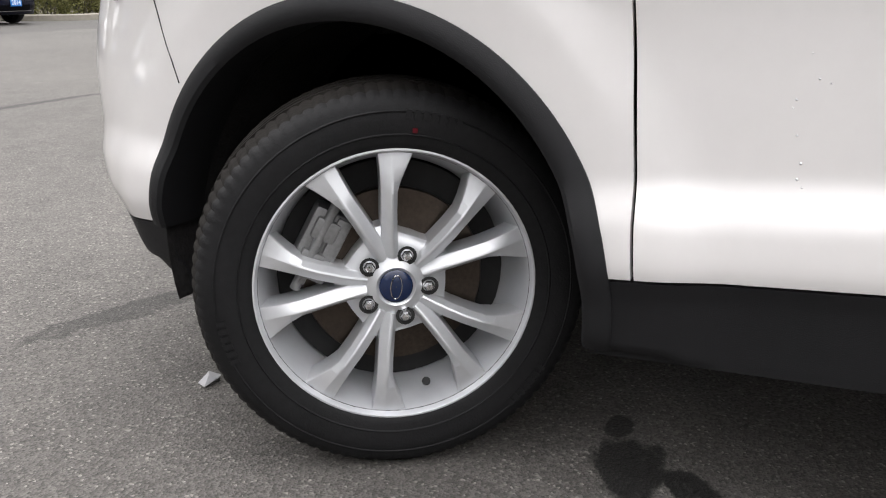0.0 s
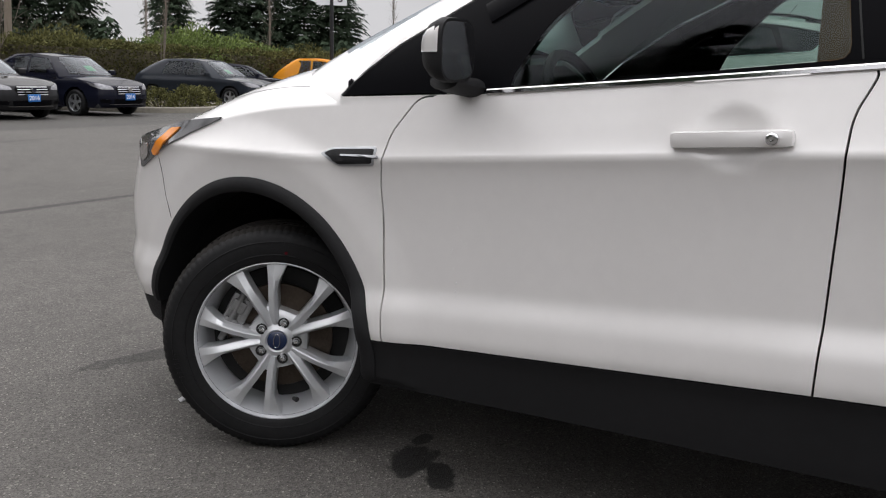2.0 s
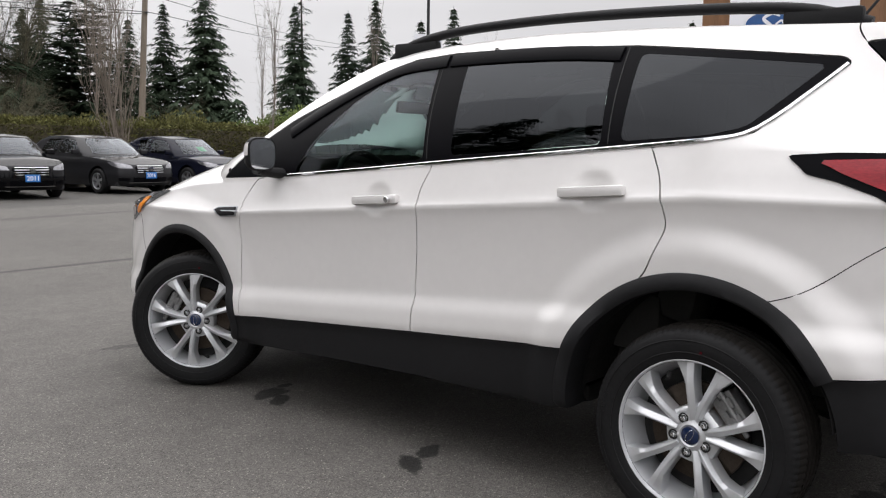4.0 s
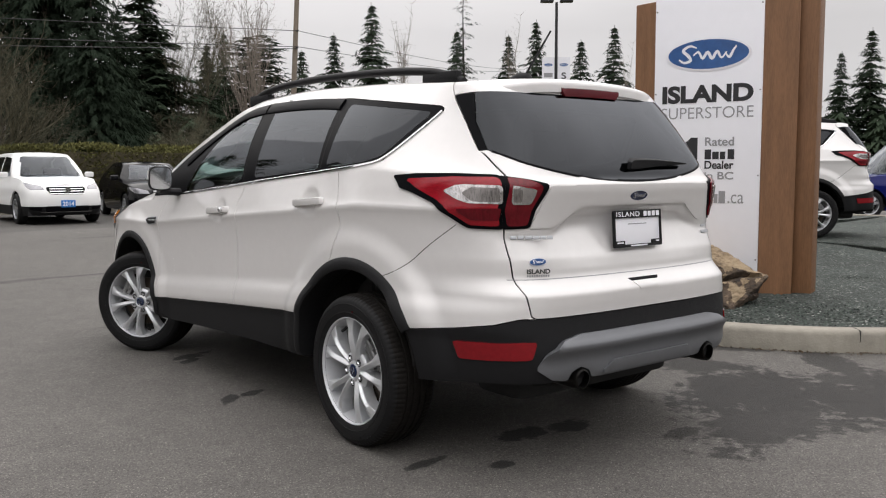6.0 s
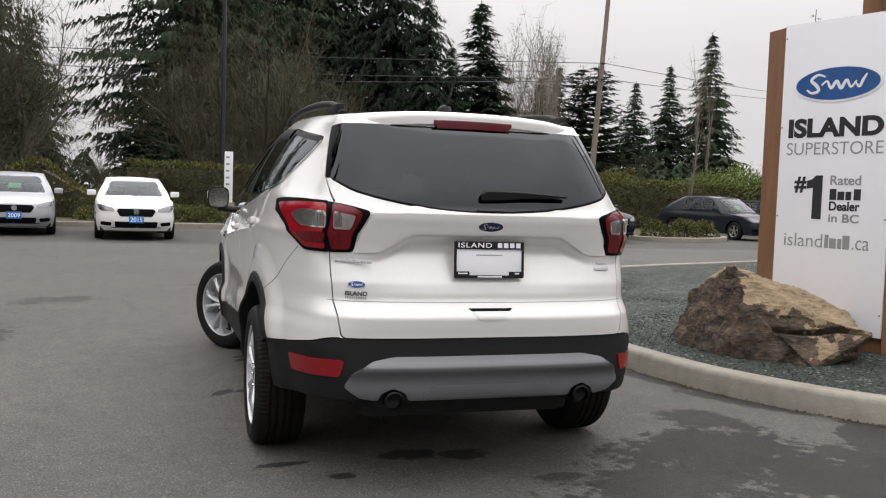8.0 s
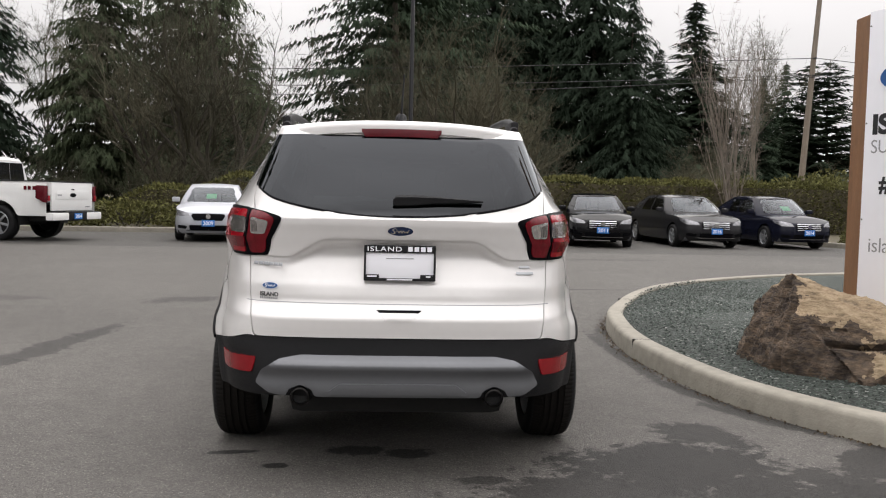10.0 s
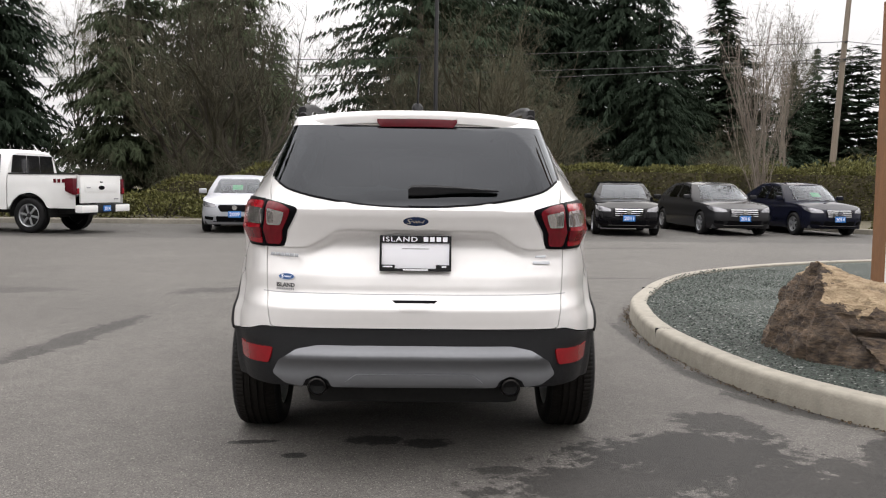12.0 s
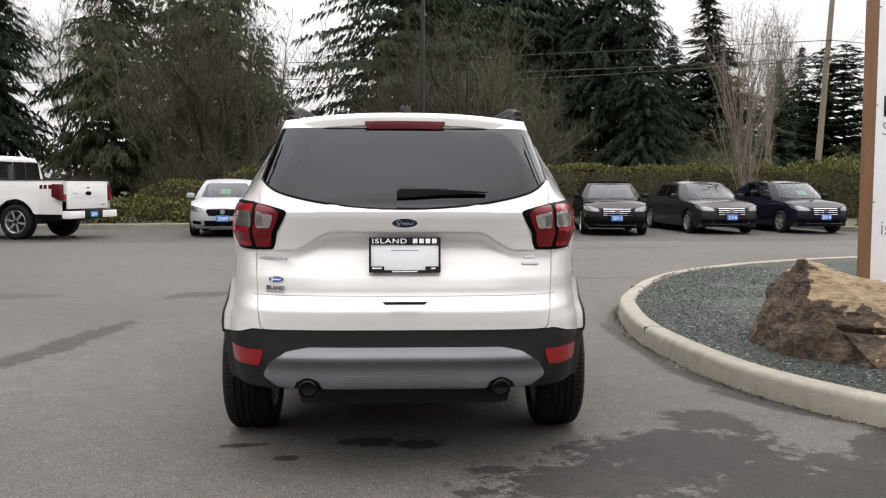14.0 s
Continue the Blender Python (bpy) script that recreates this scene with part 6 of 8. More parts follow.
# ---- plants ----
def leaf_quad(verts, faces, p, d, up, ln, wd):
    n = len(verts)
    s = d.cross(up)
    if s.length < 1e-4:
        s = Vector((1, 0, 0))
    s.normalize()
    verts += [p - s * wd * 0.5, p + d * ln * 0.45 - s * wd * 0.5, p + d * ln, p + d * ln * 0.45 + s * wd * 0.5]
    faces.append((n, n + 1, n + 2, n + 3))


def leaf_tri(verts, faces, p, d, up, ln, wd):
    n = len(verts)
    s = d.cross(up)
    if s.length < 1e-4:
        s = Vector((1, 0, 0))
    s.normalize()
    verts += [p - s * wd * 0.5, p + s * wd * 0.5, p + d * ln]
    faces.append((n, n + 1, n + 2))


def conifer(name, label, seed, h, r, start=0.06, droop=0.35, gaps=0.1, whorl=0.42, spread=1.0, size=0.5, hang=0.4, taper=0.85, thin=0.3, rise=0.2, mat=None):
    """A conifer of height h: whorls of arching boughs, each hung along its length with slender overlapping sprays."""
    rnd = random.Random(seed)
    tree = thing(name, label, "tree", "trees beyond the hedge")
    bm = bmesh.new()
    tube(bm, [(0.05 * math.sin(k), 0.05 * math.cos(k * 1.7), h * k / 6) for k in range(7)], [max(0.02, 0.013 * h * (1 - k / 6.2)) for k in range(7)], 8)
    part("trunk", bm, BARK, tree)
    vs, fs = [], []
    z = h * start
    while z < h * 0.985:
        k = (z - h * start) / (h * (1 - start))
        reach = r * ((1 - k) ** taper) * (0.88 + 0.12 * math.sin(k * 23 + seed)) * min(1.0, 0.62 + 2.2 * k) + 0.08
        for b in range(max(4, int(spread * (9 * (1 - k) + 4)))):
            if rnd.random() < gaps:
                continue
            a = rnd.uniform(0, 2 * math.pi)
            ln = reach * (rnd.uniform(0.45, 1.0) if rnd.random() < 0.8 else rnd.uniform(0.9, 1.28))
            out = Vector((math.cos(a), math.sin(a), 0))
            dr = droop * rnd.uniform(0.6, 1.4)
            steps = max(3, int(ln / (size * 0.34)))
            for i in range(steps):
                t = (i + rnd.random()) / steps
                p = Vector((0, 0, z)) + out * ln * t + Vector((0, 0, ln * (rise * t - dr * t * t)))
                wide = size * (0.55 + 0.9 * t * (1.15 - t)) * (0.55 + 0.45 * (1 - k))
                for q in (-1, 1, 0):
                    fan = Matrix.Rotation(q * rnd.uniform(0.35, 1.15), 3, "Z") @ out
                    d = (fan + Vector((0, 0, -hang * rnd.uniform(0.4, 1.6) - dr * t))).normalized()
                    leaf_tri(vs, fs, p + Vector((rnd.uniform(-0.08, 0.08), rnd.uniform(-0.08, 0.08), rnd.uniform(-0.1, 0.06))), d, Vector((rnd.uniform(-0.6, 0.6), rnd.uniform(-0.6, 0.6), 1)), wide * rnd.uniform(1.0, 1.9), wide * (thin + 0.35 * (1 - t)))
        z += whorl * rnd.uniform(0.7, 1.3) * (1 - 0.35 * k)
    mesh_part("crown", vs, fs, mat or NEEDLE, tree)
    return tree


def bare_tree(name, label, seed, h, mat, spread=0.5, levels=4, stems=1, thick=0.016, kids=3, up=0.35, wander=0.22, twigs=5, twig_len=0.55, fan=0.28, limbs=2):
    """A leafless tree: wandering limbs that fork down to slender tapered twigs."""
    rnd = random.Random(seed)
    tree = thing(name, label, "tree", "trees beyond the hedge")
    trunk = bmesh.new()
    vs, fs = [], []

    def stick(pts, rad):
        """A three-sided branch in the twig mesh."""
        n = len(vs)
        for i, p in enumerate(pts):
            w = rad * (1 - 0.7 * i / (len(pts) - 1))
            vs.extend((p + Vector((w, 0, 0)), p + Vector((-0.5 * w, 0.87 * w, 0.2 * w)), p + Vector((-0.5 * w, -0.87 * w, -0.2 * w))))
        for i in range(len(pts) - 1):
            for j in range(3):
                c, e = n + 3 * i + j, n + 3 * i + (j + 1) % 3
                fs.append((c, e, e + 3, c + 3))

    def grow(p, d, ln, rad, level):
        n = 5 if level < 2 else 3
        pts, dirs = [p], d
        for i in range(n):
            dirs = (dirs + Vector((rnd.uniform(-1, 1), rnd.uniform(-1, 1), rnd.uniform(-0.9, 0.9))) * wander + Vector((0, 0, up * 0.12))).normalized()
            pts.append(pts[-1] + dirs * ln / n)
        if level < limbs:
            tube(trunk, pts, [rad * (1 - 0.5 * i / n) for i in range(n + 1)], 6, cap=False)
        else:
            stick(pts, rad)
        if level >= levels - 1:
            for c in range(twigs):
                at = pts[rnd.randrange(1, n + 1)]
                td = (dirs * 0.7 + Vector((rnd.uniform(-1, 1), rnd.uniform(-1, 1), rnd.uniform(-0.8, 0.9)))).normalized()
                leaf_tri(vs, fs, at, td, Vector((rnd.uniform(-1, 1), rnd.uniform(-1, 1), rnd.uniform(-1, 1))), twig_len * rnd.uniform(0.5, 1.5), 0.0013 * h)
        if level >= levels:
            return
        for c in range(kids if level else kids + 2):
            at = pts[1 + (c * 2 + rnd.randrange(2)) % n]
            turn = Vector((rnd.uniform(-1, 1), rnd.uniform(-1, 1), rnd.uniform(-0.45, 0.6)))
            nd = (dirs * (1 - spread) + turn * spread + Vector((0, 0, up * 0.25))).normalized()
            grow(at, nd, ln * rnd.uniform(0.48, 0.8), max(0.0007 * h, rad * rnd.uniform(0.38, 0.6)), level + 1)
        grow(pts[-1], (dirs + Vector((rnd.uniform(-1, 1), rnd.uniform(-1, 1), 0.3)) * 0.25).normalized(), ln * 0.72, max(0.0007 * h, rad * 0.52), level + 1)

    for s in range(stems):
        lean = Vector((rnd.uniform(-1, 1), rnd.uniform(-1, 1), 0)) * (fan if stems > 1 else 0.05)
        grow(Vector((lean.x * 0.4, lean.y * 0.4, -0.1)), (Vector((0, 0, 1)) + lean).normalized(), h * 0.36, h * thick * (1 if stems == 1 else 0.6), 0)
    part("trunk", trunk, mat, tree)
    mesh_part("twig_crown", vs, fs, mat if mat is PALE_BARK else TWIG, tree)
    return tree


def shrub(name, label, seed, rx, ry, h, mat, count, size, group=""):
    """A leafy mound: leaves all through an uneven dome."""
    rnd = random.Random(seed)
    ob = thing(name, label, "shrub", group)
    vs, fs = [], []
    for i in range(count):
        a, e = rnd.uniform(0, 2 * math.pi), math.asin(rnd.random() ** 0.8)
        d = Vector((math.cos(a) * math.cos(e), math.sin(a) * math.cos(e), math.sin(e)))
        f = rnd.uniform(0.72, 1.0) * (1 + 0.28 * noise.noise(d * 2.2 + Vector((seed, 0, 0))))
        p = Vector((d.x * rx * f, d.y * ry * f, d.z * h * f))
        leaf_quad(vs, fs, p, (d + Vector((rnd.uniform(-1, 1), rnd.uniform(-1, 1), rnd.uniform(-0.6, 1)))).normalized(), Vector((rnd.uniform(-1, 1), rnd.uniform(-1, 1), rnd.uniform(-1, 1))), size * rnd.uniform(0.6, 1.4), size * 0.6)
    mesh_part("foliage", vs, fs, mat, ob)
    bm = bmesh.new()
    for i in range(6):
        a = i * 1.05
        tube(bm, [(0.1 * math.cos(a), 0.1 * math.sin(a), -0.1), (rx * 0.5 * math.cos(a), ry * 0.5 * math.sin(a), h * 0.6)], [0.03, 0.012], 5)
    part("stem", bm, BARK, ob)
    return ob


def put(ob, x, y, scale=(1, 1, 1), turn=0.0, z=0.0, first=[]):
    """Sets the first of a kind down; later ones are copies."""
    m = Matrix.LocRotScale((x, y, z), Euler((0, 0, turn)), scale)
    if ob.get("placed"):
        return copy_thing(ob, m @ Matrix.Diagonal((1 / ob.scale.x, 1 / ob.scale.y, 1 / ob.scale.z, 1)))
    ob["placed"] = 1
    ob.matrix_basis = m
    return ob


KINDS = {
    "cedar": conifer("cedar_tree", "tall dark green cedar with dense hanging boughs", 3, 16, 4.3, 0.02, 0.42, 0.05, 0.32, 1.7, 0.46, 0.75, 0.62, 0.26, mat=NEEDLE_DARK),
    "feathery": conifer("feathery_cedar_tree", "green-brown cedar with loose feathery hanging sprays", 11, 14, 4.2, 0.05, 0.35, 0.16, 0.42, 1.7, 0.44, 1.3, 0.55, 0.24, mat=NEEDLE_GREEN),
    "openfir": conifer("open_fir_tree", "tall dark fir with long open boughs", 8, 17, 6.8, 0.10, 0.24, 0.14, 0.54, 1.3, 0.36, 1.15, 0.5, 0.34, 0.14),
    "spruce": conifer("spruce_tree", "dark pointed spruce standing far beyond the hedge", 5, 14, 4.3, 0.03, 0.26, 0.10, 0.38, 1.6, 0.62, 0.35, 0.95, 0.34),
    "pine": conifer("pine_tree", "broad dark pine with a rounded crown", 27, 12, 3.6, 0.12, 0.1, 0.15, 0.5, 1.3, 0.7, 0.2, 0.45, 0.4, 0.3),
    "skeleton": conifer("thin_spruce_tree", "thin ragged spruce with sparse boughs", 21, 14, 1.5, 0.15, 0.25, 0.5, 0.36, 0.7, 0.34, 0.3, 0.4, 0.18),
    "maple": bare_tree("maple_tree", "large leafless maple with spreading dark mossy limbs", 4, 11, BARK, 0.5, 4, 3, 0.027, 3, 0.35, 0.20, 5, 0.60, 0.30),
    "alder": bare_tree("alder_tree", "leafless alder with an upright crown of fine twigs", 23, 12, BARK, 0.42, 4, 2, 0.014, 3, 0.6, 0.16, 6, 0.5, 0.16),
    "birch": bare_tree("birch_tree", "leafless pale birch clump with slender upright stems", 9, 8, PALE_BARK, 0.30, 3, 3, 0.0085, 3, 0.75, 0.09, 4, 0.40, 0.13),
    "poplar": bare_tree("poplar_sapling", "slender leafless sapling with upright twigs", 14, 10, PALE_BARK, 0.16, 2, 1, 0.0036, 4, 0.9, 0.06, 6, 0.5, limbs=1),
    "thicket": bare_tree("bare_thicket", "tangled leafless bush of mossy brown twigs", 17, 5.5, TWIG, 0.62, 3, 6, 0.012, 3, 0.12, 0.26, 9, 0.42, 0.5),
}
SIZES = {"cedar": 16, "feathery": 14, "openfir": 17, "spruce": 14, "pine": 12, "skeleton": 14, "maple": 11, "alder": 12, "birch": 8, "poplar": 10, "thicket": 5.5}
TREES = [
    ("cedar", -20.4, 38.7, 17), ("cedar", -24.5, 40, 17), ("cedar", -31, 34, 20), ("cedar", -24.5, 27.5, 30), ("feathery", -14.6, 40.6, 15.5), ("feathery", -12.2, 47, 17), ("feathery", -9.9, 46, 16), ("feathery", -8.2, 47, 10), ("alder", -24.8, 62.5, 19),
    ("maple", -7.2, 34.1, 12.5), ("maple", -9.4, 34.6, 9.6), ("openfir", 0.0, 48.5, 24), ("openfir", 2.8, 58, 24), ("cedar", 0.5, 70, 22),
    ("maple", 3.2, 34.2, 9.8), ("maple", 1.0, 35.2, 9.2), ("maple", 5.4, 35.5, 8.6), ("cedar", 12.8, 75.2, 31), ("cedar", 17.3, 72.2, 30), ("cedar", 8.6, 74, 30), ("cedar", 4.0, 76, 28), ("cedar", 19.0, 66, 18), ("cedar", 23.6, 74, 15, 1.25),
    ("spruce", 39.0, 109.5, 27.5, 1.5), ("pine", 36.0, 108, 13), ("spruce", 42.5, 113, 17), ("pine", 46, 118, 14), ("spruce", 58.6, 133.9, 21.6), ("alder", 43.9, 107.6, 25), ("birch", 11.8, 25.3, 8.8), ("thicket", 17.5, 47.0, 6.0), ("thicket", 20.3, 52.4, 6.6),
    ("pine", 73.7, 149, 26.5, 1.3), ("pine", 78.4, 152, 27.4, 1.4), ("spruce", 73.9, 160, 28), ("pine", 66.0, 150, 22), ("spruce", 97.2, 170.5, 27.6), ("spruce", 108.6, 175.3, 32.8), ("spruce", 116, 170.5, 39.8), ("spruce", 125.5, 151, 32.3),
    ("skeleton", 126.7, 150, 42), ("spruce", 134.2, 143.4, 31.2), ("spruce", 138.6, 139.2, 34.2), ("spruce", 145.5, 132.1, 29.7), ("spruce", 150.3, 126.7, 32.6), ("spruce", 142.5, 136.0, 24), ("spruce", 184.3, 70.5, 24.7), ("spruce", 186, 66, 24.4), ("spruce", 178.5, 83.6, 29.4), ("spruce", 175, 88, 25),
    ("poplar", 18.5, 26.4, 10.0), ("poplar", 15.7, 32.6, 11.0), ("poplar", 16.6, 35.8, 11.9), ("poplar", 32.6, 34.8, 12.6), ("poplar", 25.6, 35.5, 11.4), ("poplar", 37.0, 30.0, 10.5),
    ("thicket", -14.6, 33.0, 3.4), ("thicket", -9.5, 31.5, 4.6), ("thicket", -6.0, 30.8, 4.6), ("thicket", -3.2, 31.5, 3.8), ("thicket", 0.6, 31.8, 5.4), ("thicket", 3.0, 32.0, 5.6), ("thicket", 5.6, 33.0, 4.8), ("thicket", 27.0, 44.0, 5.0), ("thicket", 34.0, 44.0, 4.5), ("pine", -2.5, 44, 6.5), ("pine", -8.0, 42, 5.5),
]
# unseen trees behind the camera, there to be mirrored in glass and paint
KINDS["grove"] = conifer("grove_fir_tree", "tall dark fir out of view, added for reflections in glass and paint", 41, 16, 4.2, 0.05, 0.35, 0.1, 0.7, 1.2, 1.0)
SIZES["grove"] = 16
# the row at negative y is added only to darken the mirrored sky
TREES += [("grove", x, y, h) for x, y, h in ((-19, 17, 20), (-23, 11, 23), (-16.5, 21.5, 17), (-25, 1.5, 12), (-31, 11, 22), (-26, -7, 12), (-27, 23, 29), (-33, -17, 16), (-24, -26, 15), (-8, -24, 15), (3, -27, 12), (11, -25, 15), (17, -26, 18), (26, -22, 16), (36, -20, 17), (-2, -34, 17))]
rnd = random.Random(5)
for kind, x, y, h, *wide in TREES:
    f = h / SIZES[kind]
    w = f * rnd.uniform(0.88, 1.12) * (wide[0] if wide else 1.0)
    put(KINDS[kind], x, y, (w, w, f), rnd.uniform(0, 6.28))

# a far wood that closes the view behind and between the near trees
vs, fs = [], []
for i in range(330):
    a = 2 * math.pi * i / 330 + rnd.uniform(-0.01, 0.01)
    d = rnd.uniform(85, 120)
    cx, cy, hh = d * math.sin(a), 10 + d * math.cos(a), rnd.uniform(3.5, 7.0)
    for k in range(190):
        t = rnd.random() ** 1.3
        rr = 2.6 * (1 - t) + 0.2
        b = rnd.uniform(0, 6.28)
        leaf_tri(vs, fs, Vector((cx + rr * math.cos(b), cy + rr * math.sin(b), hh * t)), Vector((math.cos(b), math.sin(b), -0.7)).normalized(), Vector((rnd.uniform(-0.6, 0.6), rnd.uniform(-0.6, 0.6), 1)), 0.9, 0.6)
tagged(mesh_part("far_woods", vs, fs, NEEDLE, None), "dark conifer woods far off", "woods", kind="stuff")

# hedge and shrubs
def hedge(name, label, x0, x1, y_of, depth, h_of, mat, density, seed, size=0.16):
    rnd = random.Random(seed)
    ob = thing(name, label, "hedge")
    vs, fs = [], []
    for i in range(int(density * (x1 - x0))):
        x = rnd.uniform(x0, x1)
        h = h_of(x) * (1 + 0.10 * noise.noise(Vector((x * 0.7, seed, 0))) + 0.05 * noise.noise(Vector((x * 2.7, seed, 3))))
        if rnd.random() < 0.55:
            z = h * rnd.uniform(0.02, 1.0)
            y = y_of(x) + 0.22 * noise.noise(Vector((x * 1.2, z * 1.5, seed))) + rnd.uniform(-0.08, 0.14)
            d = Vector((rnd.uniform(-0.8, 0.8), -1, rnd.uniform(-0.3, 0.8))).normalized()
        else:
            z = h + rnd.uniform(-0.12, 0.06)
            y = y_of(x) + rnd.uniform(0, depth)
            d = Vector((rnd.uniform(-0.8, 0.8), rnd.uniform(-0.8, 0.4), 1)).normalized()
        leaf_quad(vs, fs, Vector((x, y, z)), d, Vector((rnd.uniform(-1, 1), rnd.uniform(-1, 1), rnd.uniform(-1, 1))), size * rnd.uniform(0.6, 1.5), size * 0.7)
    mesh_part("foliage", vs, fs, mat, ob)
    bm = bmesh.new()
    n = 60
    rows = []
    for i in range(n + 1):
        x = x0 + (x1 - x0) * i / n
        h = h_of(x) * 0.93
        y = y_of(x) + 0.16
        rows.append([bm.verts.new(q) for q in ((x, y, -0.1), (x, y, h), (x, y + depth - 0.3, h), (x, y + depth - 0.3, -0.1))])
    for a, b in zip(rows, rows[1:]):
        for j in range(3):
            bm.faces.new((a[j], a[j + 1], b[j + 1], b[j]))
    part("twig_core", bm, SOIL, ob)
    return ob


hedge("hedge", "clipped olive-green hedge behind the parked cars", -2.5, 48, lambda x: 26.2 + 0.10 * max(0, x - 6), 2.0, lambda x: 1.95, LEAF, 1100, 2, 0.095)
hedge("hedge", "untrimmed olive hedge beside the parked cars", -40, -2.5, lambda x: 26.0 + 0.13 * (x + 2.5), 2.0, lambda x: 1.25 + 0.4 * math.sin(x * 0.8) + 0.2 * math.sin(x * 2.1), LEAF, 900, 6, 0.095)
low = shrub("low_shrub", "low spreading green shrub", 31, 1.2, 0.9, 0.75, LEAF, 2200, 0.09, "shrubs in the planting bed")
mound = shrub("rounded_shrub", "rounded olive shrub by the kerb", 33, 0.62, 0.62, 0.62, LEAF, 1500, 0.08, "clipped shrubs by the kerb")
willow = shrub("willow_shrub", "large fresh green spring shrub", 35, 3.2, 2.4, 2.9, LEAF_BRIGHT, 9500, 0.13, "shrubs beyond the hedge")
laurel = shrub("laurel_shrub", "large dull green shrub", 37, 3.0, 2.2, 2.6, LEAF, 8500, 0.14, "shrubs beyond the hedge")
for x, y, f in ((-8.2, 23.6, 1.3), (-6.2, 23.9, 1.1), (-10.5, 23.2, 1.2), (-3.2, 24.6, 0.8), (0.0, 24.6, 0.8), (1.8, 24.7, 0.8), (-0.8, 25.0, 0.9), (3.6, 24.9, 0.7), (-13, 23, 1.2)):
    put(low, x, y, (f, f, f), rnd.uniform(0, 6))
for x, y, f in ((13.8, 20.8, 0.82), (14.95, 20.95, 0.92), (16.15, 21.7, 0.85)):
    put(mound, x, y, (f, f, f), rnd.uniform(0, 6), 0.1)
for x, y, f in ((24.3, 30.6, 1.0), (27.5, 31.2, 0.9), (21.6, 30.0, 0.9)):
    put(willow, x, y, (f, f, f), rnd.uniform(0, 6))
for x, y, f in ((17.5, 31.5, 1.0), (31, 33.5, 1.0), (14, 32, 0.9), (35, 34, 1.0), (40, 34, 1.1), (11, 32.5, 0.8), (45, 33, 1.1)):
    put(laurel, x, y, (f, f, f), rnd.uniform(0, 6))

# ---- poles and wires ----
def wooden_pole(x, y, h, lean, label):
    ob = thing("utility_pole", label, "pole")
    bm = bmesh.new()
    tube(bm, [(x, y, -0.2), (x + lean * 0.5, y, h * 0.5), (x + lean, y, h)], [0.17, 0.14, 0.11], 14)
    part("shaft", bm, POLE, ob)
    return ob


pole = wooden_pole(20.1, 38.2, 13.0, 0.75, "tall leaning weathered wooden utility pole")
bm = bmesh.new()
tube(bm, [(20.1 + 0.48, 37.95, 8.42), (20.1 + 0.48, 38.2, 8.42)], 0.05, 8)
tube(bm, [(20.1 + 0.44, 37.95, 7.57), (20.1 + 0.44, 38.2, 7.57)], 0.05, 8)
part("insulator", bm, METAL_DARK, pole)
for z, z2, sag, name in ((8.42, 7.3, 0.25, "overhead_wire"), (7.6, 6.55, 0.3, "overhead_wire"), (7.5, 6.1, 0.45, "overhead_wire")):
    bm = bmesh.new()
    tube(bm, [(20.6 - 42.3 * k / 12, 38.0 + 4.5 * k / 12, z + (z2 - z) * k / 12 - sag * math.sin(math.pi * k / 12)) for k in range(13)] + [(-60, 46, 6.5)], 0.018, 5)
    tagged(part(name, bm, METAL_DARK), "thin dark overhead wire on wooden poles", "wire")
for z, z2 in ((8.42, 11.4), (7.6, 10.9)):
    bm = bmesh.new()
    tube(bm, [(20.6 + 60 * k / 12, 38.0 + 45 * k / 12, z + (z2 - z) * k / 12 * 2 - 0.5 * math.sin(math.pi * k / 12)) for k in range(13)], 0.018, 5)
    tagged(part("overhead_wire", bm, METAL_DARK), "thin dark overhead wire on wooden poles", "wire")
bm = bmesh.new()
tube(bm, [(0.62, 28.4, 0), (0.62, 28.4, 14)], [0.09, 0.06], 12)
tagged(part("steel_pole", bm, METAL_DARK), "tall thin dark steel pole by the hedge", "pole")

lamp_post = thing("parking_lamp", "tall black twin-head parking lot lamp with banners", "street lamp")
LX, LY = 27.35, 25.95
bm = bmesh.new()
tube(bm, [(LX, LY, 0), (LX, LY, 8.9)], [0.09, 0.065], 12)
part("pole", bm, METAL_DARK, lamp_post)
bm = bmesh.new()
tube(bm, [(LX, LY, 0), (LX, LY, 0.75)], 0.28, 20)
part("footing", bm, CONCRETE, lamp_post)
